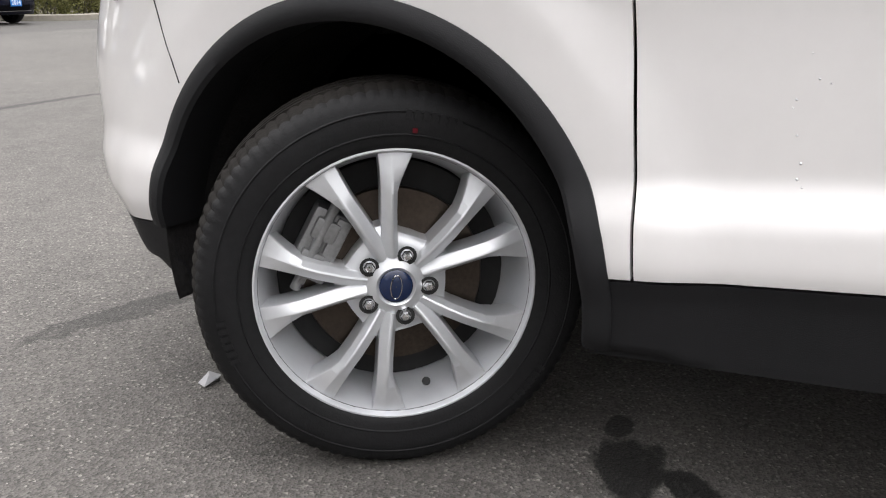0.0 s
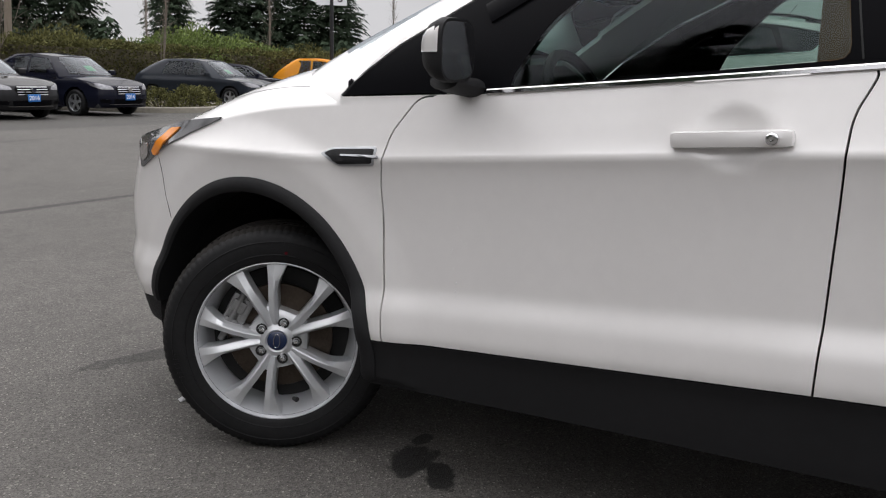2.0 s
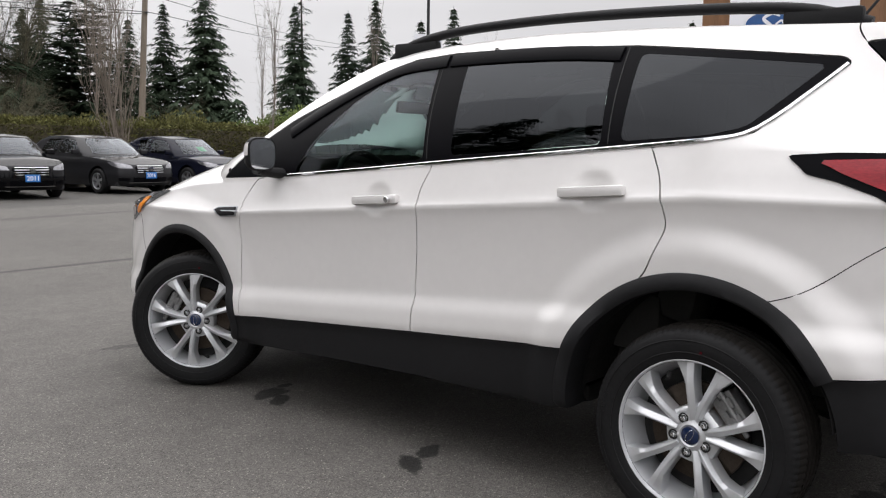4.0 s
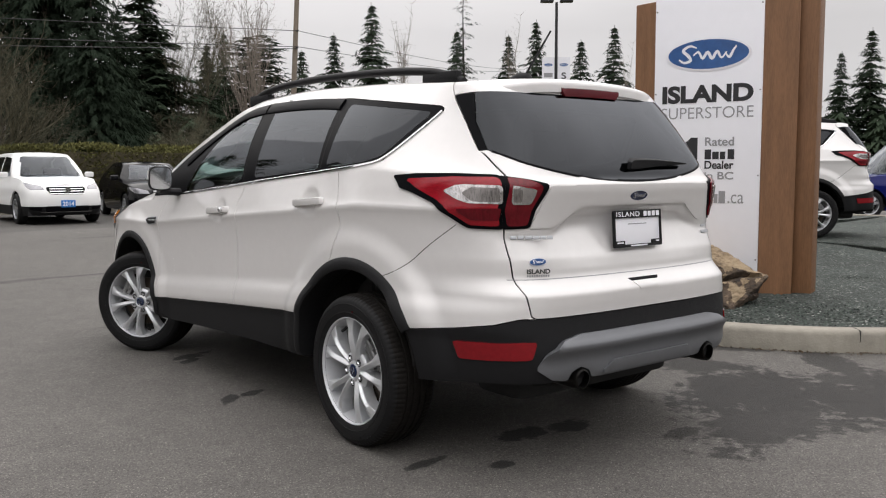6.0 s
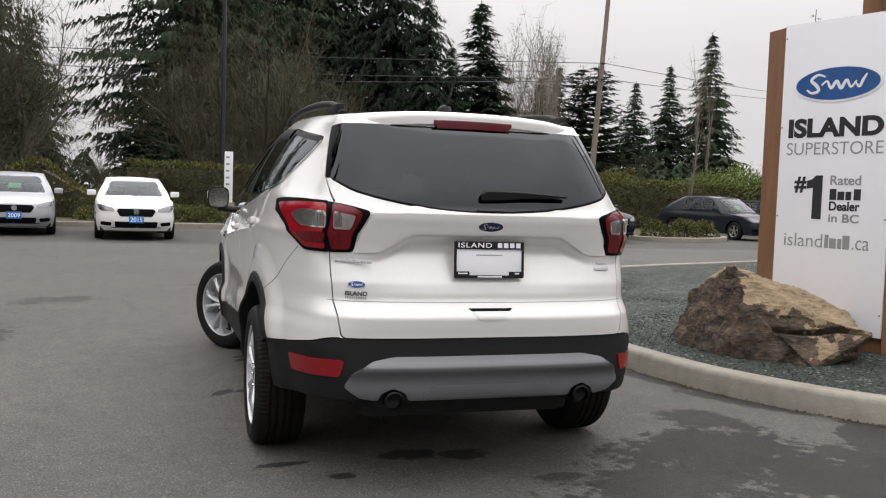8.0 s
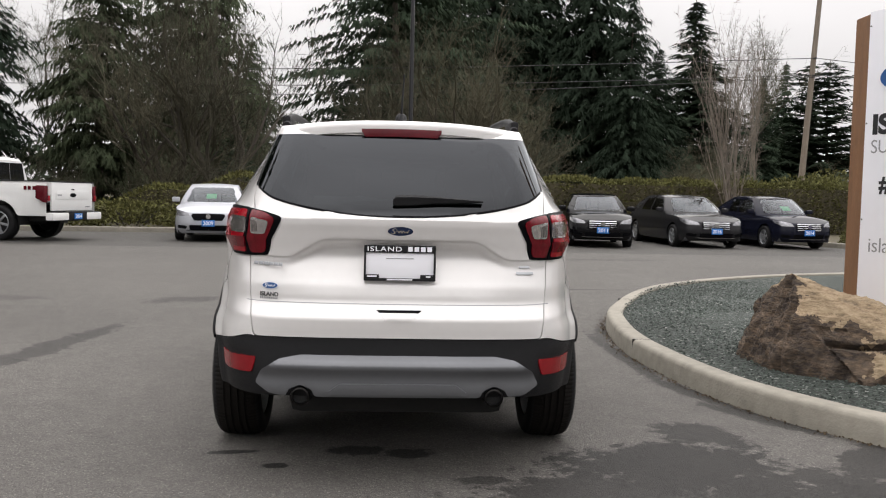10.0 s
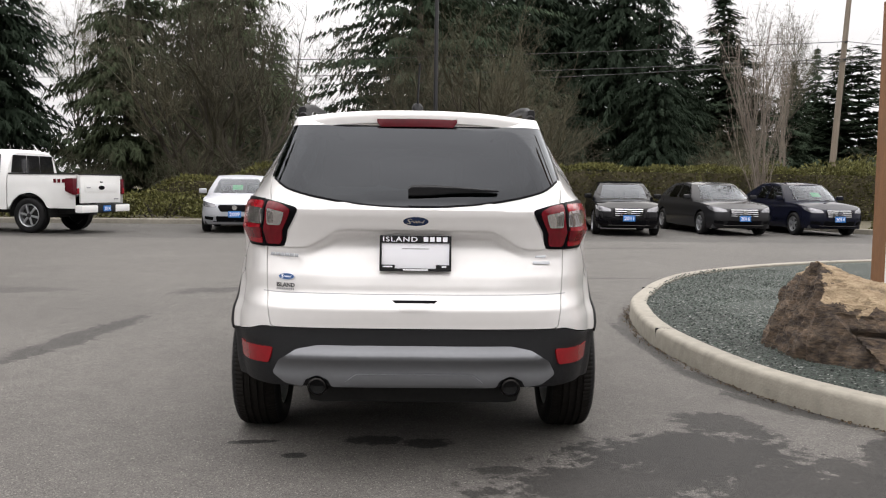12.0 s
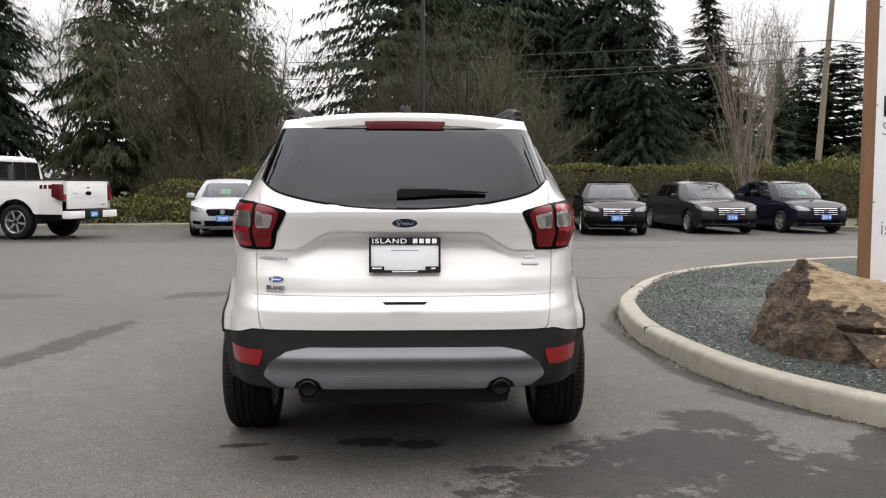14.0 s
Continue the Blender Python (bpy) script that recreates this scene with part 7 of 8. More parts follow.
for s in (-1, 1):
    bm = bmesh.new()
    box(bm, -0.30, 0.30, -0.2, 0.2, -0.05, 0.06, 0.03, Matrix.Translation((LX + s * 0.45 * 0.74, LY - s * 0.45 * 0.67, 8.95)) @ Matrix.Rotation(-0.73, 4, "Z"))
    part("lamp_head", bm, METAL_DARK, lamp_post)
    bm = bmesh.new()
    m = Matrix.Translation((LX + s * 0.36 * 0.74, LY - s * 0.36 * 0.67, 5.2)) @ Matrix.Rotation(-0.73, 4, "Z")
    box(bm, -0.29, 0.29, -0.008, 0.008, -1.2, 1.2, 0, m)
    banner = part("banner", bm, WHITE, lamp_post, "white hanging banner")
    face = m @ pose(0, -0.012, 0, 90, 0, 0)
    if s > 0:
        for k, ch in enumerate("SUVS"):
            lettering("letter", ch, 0.22, 0.3, INK, banner, face @ Matrix.Translation((-0.11, 0.2 - k * 0.42, 0)), 0.02)
    else:
        bm = bmesh.new()
        for k in range(3):
            box(bm, -0.2, 0.2, 0.28 - k * 0.5, 0.48 - k * 0.5, 0, 0.003, 0, face)
        each_part("marking", bm, INK_GREY, banner)
    oval_badge("emblem", 0.4, 0.16, lamp_post, face @ Matrix.Translation((0, 0.85, 0)), WHITE, 0.003, SIGN_BLUE)

post_sign = thing("post_sign", "small white notice on a post with a concrete foot", "sign")
bm = bmesh.new()
box(bm, 0.52, 0.79, 25.4, 25.45, 0.72, 2.42, 0.006)
part("panel", bm, WHITE, post_sign)
bm = bmesh.new()
for k in range(6):
    box(bm, 0.57, 0.68, 25.394, 25.4, 2.2 - k * 0.22, 2.26 - k * 0.22)
each_part("marking", bm, INK_GREY, post_sign)
bm = bmesh.new()
box(bm, 0.46, 0.85, 25.25, 25.6, 0.05, 0.76, 0.03)
part("foot", bm, CONCRETE, post_sign)

# ---- dealership sign ----
SIGN = pose(3.55, 1.70, 0, 0, 0, -71.8)
sign = thing("pylon_sign", "white pylon sign between stained cedar wings", "sign", m=SIGN)
TOP = 2.72
bm = bmesh.new()
box(bm, -0.10, 0.835, -0.012, 0.03, 0.28, TOP, 0.004)
panel = part("panel", bm, WHITE, sign, "white sign face")


def wing(x0, y0, x1, y1, z0, z1):
    bm = bmesh.new()
    d = Vector((x1 - x0, y1 - y0, 0))
    n = Vector((-d.y, d.x, 0)).normalized() * 0.05
    if n.y < 0:
        n = -n
    lo = [bm.verts.new(q) for q in ((x0, y0, z0), (x1, y1, z0), (x1 + n.x, y1 + n.y, z0), (x0 + n.x, y0 + n.y, z0))]
    hi = [bm.verts.new(v.co + Vector((0, 0, z1 - z0))) for v in lo]
    bm.faces.new(lo)
    bm.faces.new(hi)
    for i in range(4):
        bm.faces.new((lo[i], lo[(i + 1) % 4], hi[(i + 1) % 4], hi[i]))
    bmesh.ops.bevel(bm, geom=bm.edges[:], offset=0.006, segments=1, affect="EDGES")
    return bm


part("wing_board", wing(-0.10, 0.0, -0.32, 0.08, 0.08, TOP - 0.01), TIMBER, sign, "brown stained cedar board")
part("wing_board", wing(0.835, 0.0, 1.10, 0.10, 0.08, TOP - 0.01), TIMBER, sign, "brown stained cedar board")
bm = bmesh.new()
lo = [(-0.29, 0.12), (0.3, 0.75), (1.06, 0.16), (0.8, 0.035), (-0.08, 0.035)]
a = [bm.verts.new((x, y, 0.08)) for x, y in lo]
b = [bm.verts.new((x, y, TOP - 0.03)) for x, y in lo]
bm.faces.new(a)
bm.faces.new(b)
for i in range(5):
    bm.faces.new((a[i], a[(i + 1) % 5], b[(i + 1) % 5], b[i]))
part("core", bm, TIMBER, sign)
for x, y in ((1.13, 0.28), (0.35, 0.62)):
    bm = bmesh.new()
    box(bm, x - 0.11, x + 0.11, y - 0.11, y + 0.11, 0.05, 5.2, 0.015)
    part("post", bm, TIMBER, sign, "square cedar post")
bm = bmesh.new()
box(bm, 0.40, 1.1, 0.40, 0.46, 2.95, 3.05, 0.008)
box(bm, 0.46, 0.52, 0.42, 0.47, 2.7, 3.3, 0.006)
part("bracket", bm, STEEL, sign, "galvanised steel bracket")
FACE = pose(0, -0.013, 0, 90, 0, 0)
tilt_face = lambda x, z: FACE @ Matrix.Translation((x, z, 0))
oval_badge("emblem", 0.74, 0.285, sign, tilt_face(0.372, 2.215), WHITE, 0.004, SIGN_BLUE)
lettering("letter", "ISLAND", 0.79, 0.155, INK, sign, tilt_face(-0.025, 1.80), 0.045, 0.002, 1.0)
lettering("letter", "SUPERSTORE", 0.80, 0.098, INK_GREY, sign, tilt_face(-0.03, 1.665), -0.006, 0.002, 1.0)
lettering("letter", "#", 0.105, 0.13, INK, sign, tilt_face(0.055, 1.36), 0.03, 0.002)
bm = bmesh.new()
one = [(0.055, 0.0), (0.135, 0.0), (0.135, 0.345), (0.075, 0.345), (0.045, 0.315), (0.0, 0.30), (0.0, 0.24), (0.055, 0.245)]
vs4 = [bm.verts.new((x, z, 0)) for x, z in one]
bm.faces.new(vs4)
r = bmesh.ops.extrude_face_region(bm, geom=bm.faces[:])["geom"]
for v in (g for g in r if isinstance(g, bmesh.types.BMVert)):
    v.co.z += 0.002
part("letter", bm, INK, sign, flat=True).matrix_basis = tilt_face(0.165, 1.155)
lettering("letter", "Rated", 0.25, 0.075, INK_GREY, sign, tilt_face(0.365, 1.425), 0.018, 0.002)
bm = bmesh.new()
for i, w in enumerate((0.055, 0.055, 0.045, 0.055)):
    box(bm, 0.365 + i * 0.066, 0.365 + i * 0.066 + w, 1.31, 1.31 + (0.085 if i in (0, 3) else 0.065), 0, 0.002)
each_part("marking", bm, INK, sign, m=FACE)
lettering("letter", "Dealer", 0.25, 0.072, INK, sign, tilt_face(0.365, 1.225), 0.025, 0.002)
lettering("letter", "in BC", 0.25, 0.066, INK_GREY, sign, tilt_face(0.365, 1.135), 0.018, 0.002)
lettering("letter", "island", 0.335, 0.105, INK_GREY, sign, tilt_face(-0.01, 0.93), -0.004, 0.002)
bm = bmesh.new()
for i, (w, h) in enumerate(((0.032, 0.105), (0.056, 0.078), (0.034, 0.078), (0.056, 0.105))):
    x = (0.345, 0.385, 0.452, 0.494)[i]
    box(bm, x, x + w, 0.93, 0.93 + h, 0, 0.002)
each_part("marking", bm, INK_GREY, sign, m=FACE)
lettering("letter", ".ca", 0.135, 0.076, INK_GREY, sign, tilt_face(0.572, 0.93), -0.004, 0.002)
for x in (-0.085, 0.82):
    for k in range(4):
        bm = disc(bmesh.new(), 0.007, 0.007, 0, 0.003, 10)
        part("screw", bm, STEEL, sign).matrix_basis = tilt_face(x, 0.45 + k * 0.72)

# ---- boulder ----
def rock(name, stops):
    m = bpy.data.materials.new(name)
    m.use_nodes = True
    nt = m.node_tree
    pb = nt.nodes["Principled BSDF"]
    tc = nt.nodes.new("ShaderNodeTexCoord")
    mp = nt.nodes.new("ShaderNodeMapping")
    mp.inputs["Scale"].default_value, mp.inputs["Rotation"].default_value = (1.0, 1.0, 3.4), (0.15, 0.22, 0)
    nt.links.new(tc.outputs["Object"], mp.inputs[0])
    n1, n2, n3 = (nt.nodes.new("ShaderNodeTexNoise") for _ in range(3))
    for n, s, d in ((n1, 4.5, 9), (n2, 19, 9), (n3, 60, 6)):
        n.inputs["Scale"].default_value, n.inputs["Detail"].default_value, n.inputs["Roughness"].default_value = s, d, 0.62
        nt.links.new(mp.outputs[0], n.inputs["Vector"])
    cr = nt.nodes.new("ShaderNodeValToRGB")
    for pos, col in stops:
        e = cr.color_ramp.elements.new(pos) if pos not in (0.0, 1.0) else cr.color_ramp.elements[0 if pos == 0 else -1]
        e.color = (*col, 1)
    mixed = nt.nodes.new("ShaderNodeMath")
    mixed.operation, mixed.inputs[1].default_value = "MULTIPLY_ADD", 0.5
    ad = nt.nodes.new("ShaderNodeMath")
    ad.operation, ad.inputs[1].default_value = "MULTIPLY", 0.52
    bp = nt.nodes.new("ShaderNodeBump")
    bp.inputs["Strength"].default_value, bp.inputs["Distance"].default_value = 1.0, 0.012
    sm = nt.nodes.new("ShaderNodeMath")
    sm.operation = "ADD"
    for p, q in ((n2.outputs[0], mixed.inputs[0]), (n1.outputs[0], ad.inputs[0]), (ad.outputs[0], mixed.inputs[2]), (mixed.outputs[0], cr.inputs[0]), (cr.outputs[0], pb.inputs["Base Color"]), (n2.outputs[0], sm.inputs[0]), (n3.outputs[0], sm.inputs[1]), (sm.outputs[0], bp.inputs["Height"]), (bp.outputs[0], pb.inputs["Normal"])):
        nt.links.new(p, q)
    pb.inputs["Roughness"].default_value, pb.inputs["Specular IOR Level"].default_value = 0.9, 0.25
    return m


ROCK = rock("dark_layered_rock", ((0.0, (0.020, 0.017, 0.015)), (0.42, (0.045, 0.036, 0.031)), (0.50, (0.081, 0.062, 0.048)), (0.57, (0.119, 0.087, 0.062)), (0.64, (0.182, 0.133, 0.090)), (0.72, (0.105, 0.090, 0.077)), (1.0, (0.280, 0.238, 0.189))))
TAN_ROCK = rock("tan_upper_rock", ((0.0, (0.07, 0.055, 0.04)), (0.40, (0.16, 0.12, 0.08)), (0.5, (0.30, 0.225, 0.145)), (0.62, (0.36, 0.28, 0.185)), (1.0, (0.45, 0.38, 0.28))))
HULL = [
    (-0.23, 0.20, 0.67), (-0.10, 0.62, 0.56), (-0.46, 0.58, 0.0), (-0.44, 0.02, 0.0), (-0.34, -0.18, 0.0), (-0.06, -0.49, 0.0), (-0.29, -0.04, 0.40),
    (-0.02, -0.26, 0.40), (0.38, -0.53, 0.24), (0.28, -0.47, 0.10), (0.30, -0.20, 0.42), (0.75, 0.1, 0.32), (0.8, 0.2, 0.0), (0.2, 0.9, 0.36), (0.2, 1.0, 0.0), (-0.3, 0.85, 0.0), (-0.25, 0.7, 0.40),
]
bm = bmesh.new()
for p in HULL:
    bm.verts.new(p)
hull = bmesh.ops.convex_hull(bm, input=bm.verts[:])
bmesh.ops.delete(bm, geom=[g for g in hull["geom_interior"] + hull["geom_unused"] if isinstance(g, bmesh.types.BMVert)], context="VERTS")
bmesh.ops.dissolve_limit(bm, angle_limit=radians(9), verts=bm.verts[:], edges=bm.edges[:])
bmesh.ops.triangulate(bm, faces=bm.faces[:])
for _ in range(7):
    es = [e for e in bm.edges if e.calc_length() > 0.022]
    if not es:
        break
    bmesh.ops.subdivide_edges(bm, edges=es, cuts=1)
    bmesh.ops.triangulate(bm, faces=[f for f in bm.faces if len(f.verts) > 3])
bm.normal_update()
way = {v: v.normal.copy() for v in bm.verts}
for v in bm.verts:
    p, n0 = v.co.copy(), way[v]
    # rounded, chipped surface in two scales
    push = 0.03 * noise.noise(p * 3.1) + 0.03 * (abs(noise.noise(p * 5.0 + Vector((3, 0, 0)))) - 0.25) + 0.015 * noise.noise(p * 15) + 0.008 * noise.noise(p * 43)
    # upright ribs on the steep end
    if n0.x < -0.6:
        push += 0.045 * noise.noise(Vector((p.x * 3, p.y * 14, p.z * 2.2))) + 0.018 * noise.noise(Vector((p.x * 9, p.y * 34, p.z * 5)))
    # broken layers and a deep crack along the front
    elif n0.z < 0.6:
        bed = p.z - 0.08 * p.x + 0.02 * noise.noise(p * 5)
        push += 0.022 * math.floor(3 * noise.noise(Vector((math.floor(bed * 9) * 5.3, p.x * 2.2, p.y * 2.2)))) / 3
        crack = abs(bed - 0.235)
        if crack < 0.022:
            push -= 0.085 * (1 - crack / 0.022)
        if bed < 0.235:
            push += 0.03
    v.co += n0 * push
    if p.z < 0.02:
        v.co.z -= 0.06
# faces that point upwards take the tan rock, the others the dark one
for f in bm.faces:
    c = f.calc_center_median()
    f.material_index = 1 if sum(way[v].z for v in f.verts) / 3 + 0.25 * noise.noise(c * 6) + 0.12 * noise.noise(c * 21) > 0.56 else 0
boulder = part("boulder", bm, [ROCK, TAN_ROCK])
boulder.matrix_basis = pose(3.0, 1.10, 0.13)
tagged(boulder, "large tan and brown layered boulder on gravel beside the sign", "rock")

# a torn scrap of paper on the asphalt by the front tyre
bm = bmesh.new()
scrap = [bm.verts.new(q) for q in ((-0.03, -0.012, 0.004), (0.004, -0.02, 0.012), (0.034, -0.004, 0.005), (0.018, 0.016, 0.016), (-0.02, 0.014, 0.004))]
mid = bm.verts.new((0.0, 0.0, 0.018))
for i in range(5):
    bm.faces.new((scrap[i], scrap[(i + 1) % 5], mid))
r = bmesh.ops.extrude_face_region(bm, geom=bm.faces[:])["geom"]
for v in (g for g in r if isinstance(g, bmesh.types.BMVert)):
    v.co.z -= 0.0015
scrap = part("paper_scrap", bm, INK_GREY, flat=True)
scrap.matrix_basis = pose(-0.765, 3.19, 0.0)
tagged(scrap, "crumpled grey paper scrap on the asphalt", "litter")

# ---- parked cars ----
def gloss_paint(name, colour, metal=0.0):
    return material(name, colour, 0.55, metal, 0.5, 0.03, 4, spec=0.0)


BLACK_PAINT = gloss_paint("gloss_black_paint", (0.004, 0.004, 0.005))
GREY_PAINT = gloss_paint("dark_grey_metallic_paint", (0.022, 0.022, 0.024), 0.3)
NAVY_PAINT = gloss_paint("blue_black_paint", (0.007, 0.008, 0.016))
SLATE_PAINT = gloss_paint("slate_metallic_paint", (0.022, 0.026, 0.034), 0.3)
SILVER_PAINT = gloss_paint("silver_metallic_paint", (0.42, 0.43, 0.46), 0.5)
WHITE_PAINT = gloss_paint("plain_white_paint", (0.76, 0.76, 0.75))
BLUE_PAINT = gloss_paint("deep_blue_paint", (0.006, 0.010, 0.10), 0.2)
ORANGE_PAINT = gloss_paint("orange_paint", (0.65, 0.26, 0.02))
CABIN = material("dark_cabin", (0.02, 0.02, 0.022), 0.8, 0, 0, 0.2, 5)


def plain_wheel(parent, x, y, r, m_side, dark=True):
    bm = bmesh.new()
    lathe(bm, [(r * 0.64, -0.10), (r * 0.68, -0.107), (r * 0.9, -0.108), (r * 0.97, -0.09), (r, -0.07), (r, 0.07), (r * 0.97, 0.09), (r * 0.7, 0.1)], 40)
    wheel = part("wheel", bm, RUBBER, parent)
    wheel.matrix_basis = pose(x, y, r, 0, 0, 0 if m_side < 0 else 180)
    bm = bmesh.new()
    lathe(bm, [(r * 0.67, -0.102), (r * 0.66, -0.107), (r * 0.62, -0.100), (r * 0.60, -0.06), (r * 0.6, 0.05)], 36)
    for k in range(5):
        a = radians(72 * k + 20)
        c, s = Vector((0, math.cos(a), math.sin(a))), Vector((0, -math.sin(a), math.cos(a)))
        rows = [[bm.verts.new(c * (r * q) + s * w + Vector((d, 0, 0))) for w, d in ((-wd, -0.06), (-wd, -0.088), (wd, -0.088), (wd, -0.06))] for q, wd in ((0.06, 0.03), (0.35, 0.026), (0.64, 0.036))]
        for p, q in zip(rows, rows[1:]):
            for j in range(3):
                bm.faces.new((p[j], p[j + 1], q[j + 1], q[j]))
    lathe(bm, [(0.001, -0.092), (0.045, -0.09), (0.06, -0.07)], 20)
    part("rim", bm, BRIGHT_TRIM if dark else ALLOY, wheel)
    # disc that darkens the spoke gaps in place of shade
    bm = bmesh.new()
    lathe(bm, [(0.001, -0.02), (r * 0.6, -0.02)], 24)
    part("dust_shield", bm, DARK, wheel)


def make_car(name, label, paint, L, W, H, m, tall=False, year="", card=False, grille="bars", group="cars parked along the hedge", hood=0.0, lamps=True, clad=False):
    """A parked car, nose along +y, standing on z = 0: a lofted body with cut windows, lamps, grille and wheels."""
    l, w = L / 2, W / 2
    b0 = 1.02 if tall else 0.93
    sh = Shell(
        plan=[(0, -l), (w * 0.6, -l + 0.02), (w * 0.84, -l + 0.12), (w * 0.95, -l + 0.4), (w * 0.985, -l + 0.9), (w, -0.3), (w, 0.6), (w * 0.985, l - 1.0), (w * 0.95, l - 0.5), (w * 0.85, l - 0.2), (w * 0.6, l - 0.06), (w * 0.3, l - 0.01), (0, l)],
        rear_in=[(0.2, 0.14), (0.4, 0.02), (0.6, 0.0), (0.9, 0.06), (1.1, 0.12)],
        front_in=[(0.2, -0.12), (0.32, -0.03), (0.45, 0.0), (0.6, -0.01), (0.72, -0.05), (0.80, -0.12), (0.95, -0.3)],
        widths=[(0.15, 0.93), (0.3, 0.975), (0.5, 1.0), (0.62, 0.985), (0.78, 0.985), (0.86, 0.965), (0.95, 0.93), (1.1, 0.88)],
        bottom=[(-l, 0.32), (-l + 0.6, 0.24), (0, 0.2), (l - 0.6, 0.2), (l, 0.22)],
        belt=[(-l, b0 + 0.02), (-l * 0.5, b0 + 0.03), (0, b0), (l * 0.35, b0 - 0.02 + hood), (l * 0.6, b0 - 0.05 + hood), (l * 0.85, b0 - 0.115 + hood), (l, b0 - 0.21 + hood)],
        top_plan=[(0, -l + (0.35 if tall else 1.15)), (w * 0.5, -l + (0.36 if tall else 1.17)), (w * 0.64, -l + (0.45 if tall else 1.3)), (w * 0.68, -0.6), (w * 0.69, 0.0), (w * 0.66, 0.28), (w * 0.5, 0.42), (0, 0.5)],
        roof=[(-l + 0.3, H - 0.10), (-l * 0.45, H - 0.045), (-0.3, H - 0.03), (0.5, H - 0.10)],
        screen=[(w * 0.80, l * 0.44, b0 - 0.03), (w * 0.55, l * 0.53, b0 - 0.005), (0, l * 0.57, b0)],
        crown=0.03, corner=w * 0.78, pillar=l * 0.36, top_corner=w * 0.58, top_pillar=0.3, fine=0.06, rows=18, bow=1.3, rear_bow=1.2, hood_crown=0.07,
    )
    car = thing(name, label, "car", group, m=m)
    wr = 0.345 if tall else 0.315
    ay = (-l + 0.98, l - 0.92)
    zt = H - 0.09
    fb = lambda y: b0 + 0.03 - 0.025 * (y + l * 0.5) / l
    rear_top = -l + (0.75 if tall else 1.45)
    arch = lambda c: ("side", [(c + (wr + 0.06) * math.cos(math.pi * i / 20), wr + (wr + 0.06) * math.sin(math.pi * i / 20)) for i in range(41)], 0.4, 0, None)
    cuts = {"arch_a": arch(ay[0]), "arch_b": arch(ay[1]), "screen": end_cut([(-w * 0.74, b0 + 0.05), (w * 0.74, b0 + 0.05), (w * 0.58, zt - 0.02), (-w * 0.58, zt - 0.02)], 0.05, 0.2, 9)}
    for s in (-1, 1):
        cuts["fw", s] = side_cut([(l * 0.30, fb(l * 0.3) + 0.05), (0.30, zt - 0.06), (-0.28, zt - 0.02), (-0.28, fb(-0.3) + 0.05)], 0.04, 0.3, s)
        cuts["rw", s] = side_cut([(-0.36, fb(-0.4) + 0.05), (-0.36, zt - 0.02), (-0.95, zt - 0.03), (rear_top, zt - 0.15), (rear_top - 0.12, fb(rear_top) + 0.06)], 0.04, 0.3, s)
    if clad:
        cuts["clad"] = side_cut([(-l - 1, 0.0), (l + 1, 0.0), (l + 1, 0.40), (l - 0.9, 0.42), (-l + 0.9, 0.42), (-l - 1, 0.46)], 0.01, 0.0)
    full = sh.build()
    bits = split_shell(full, cuts, 0.004)
    full.free()
    for k in ("arch_a", "arch_b"):
        bits[k].free()
    body_ob = skin_part("body_shell", bits[None], paint, car, d=0.03)
    if clad:
        skin_part("lower_cladding", bits["clad"], PLASTIC, car, "black plastic lower cladding", d=0.03)
    skin_part("windscreen", bits["screen"], SHADE, car, d=0.0)
    for s in (-1, 1):
        for k in ("fw", "rw"):
            skin_part("side_window", bits[k, s], SHADE, car, d=0.0)
        for k in ay:
            plain_wheel(car, s * (w - 0.12), k, wr, s)
        bm = bmesh.new()
        box(bm, -0.10, 0.10, -0.05, 0.06, -0.065, 0.065, 0.035, Matrix.Translation((s * (w + 0.06), l * 0.30, b0 + 0.10)))
        part("door_mirror", bm, paint, car)
    bm = bmesh.new()
    box(bm, -w * 0.86, w * 0.86, -l + 0.2, l - 0.25, 0.2, 0.32, 0.03)
    box(bm, -w * 0.42, w * 0.42, -l + 0.2, l - 0.3, 0.3, 0.7, 0.03)
    box(bm, -w * 0.8, w * 0.8, -l * 0.6, l * 0.4, 0.3, b0 - 0.08, 0.05)
    for x in (-0.36, 0.36):
        box(bm, x - 0.22, x + 0.22, -0.32, -0.18, 0.6, b0 + 0.26, 0.05)
    part("cabin", bm, CABIN, car)
    end = sh.arc[-1]

    def fx(x, z):
        """Where the nose reaches x, round the outline."""
        n = int(np.argmax(sh.py > l - 0.45))
        xs = [sh.at(a, z).x for a in sh.arc[n:]]
        return (float(np.interp(-x, [-q for q in xs], sh.arc[n:])), z)

    zl = b0 - 0.23 + hood
    if lamps:
        for s in (-1, 1):
            head = part("head_lamp", wrap(sh, [fx(w * 0.50, zl - 0.06), fx(w * 0.55, zl + 0.015), fx(w * 0.80, zl + 0.075), (sh.arc_y(l - 0.5, zl), zl + 0.10), (sh.arc_y(l - 0.42, zl), zl + 0.02), fx(w * 0.80, zl - 0.06)], s, 0.008, 0.02, 0.03, 0.02), HEADLAMP, car)
            part("lower_vent", wrap(sh, [fx(w * 0.60, 0.32), fx(w * 0.58, 0.40), fx(w * 0.84, 0.42), fx(w * 0.84, 0.34)], s, 0.004, 0.02, 0.03, 0.02), GLOSS, body_ob)
    for s in (-1, 1):
        g = part("grille", wrap(sh, [(end, zl - 0.17), (end, zl + 0.0), fx(w * 0.42, zl - 0.0), fx(w * 0.47, zl - 0.05), fx(w * 0.38, zl - 0.17)], s, 0.007, 0.012, 0.03, 0.02), GLOSS, car)
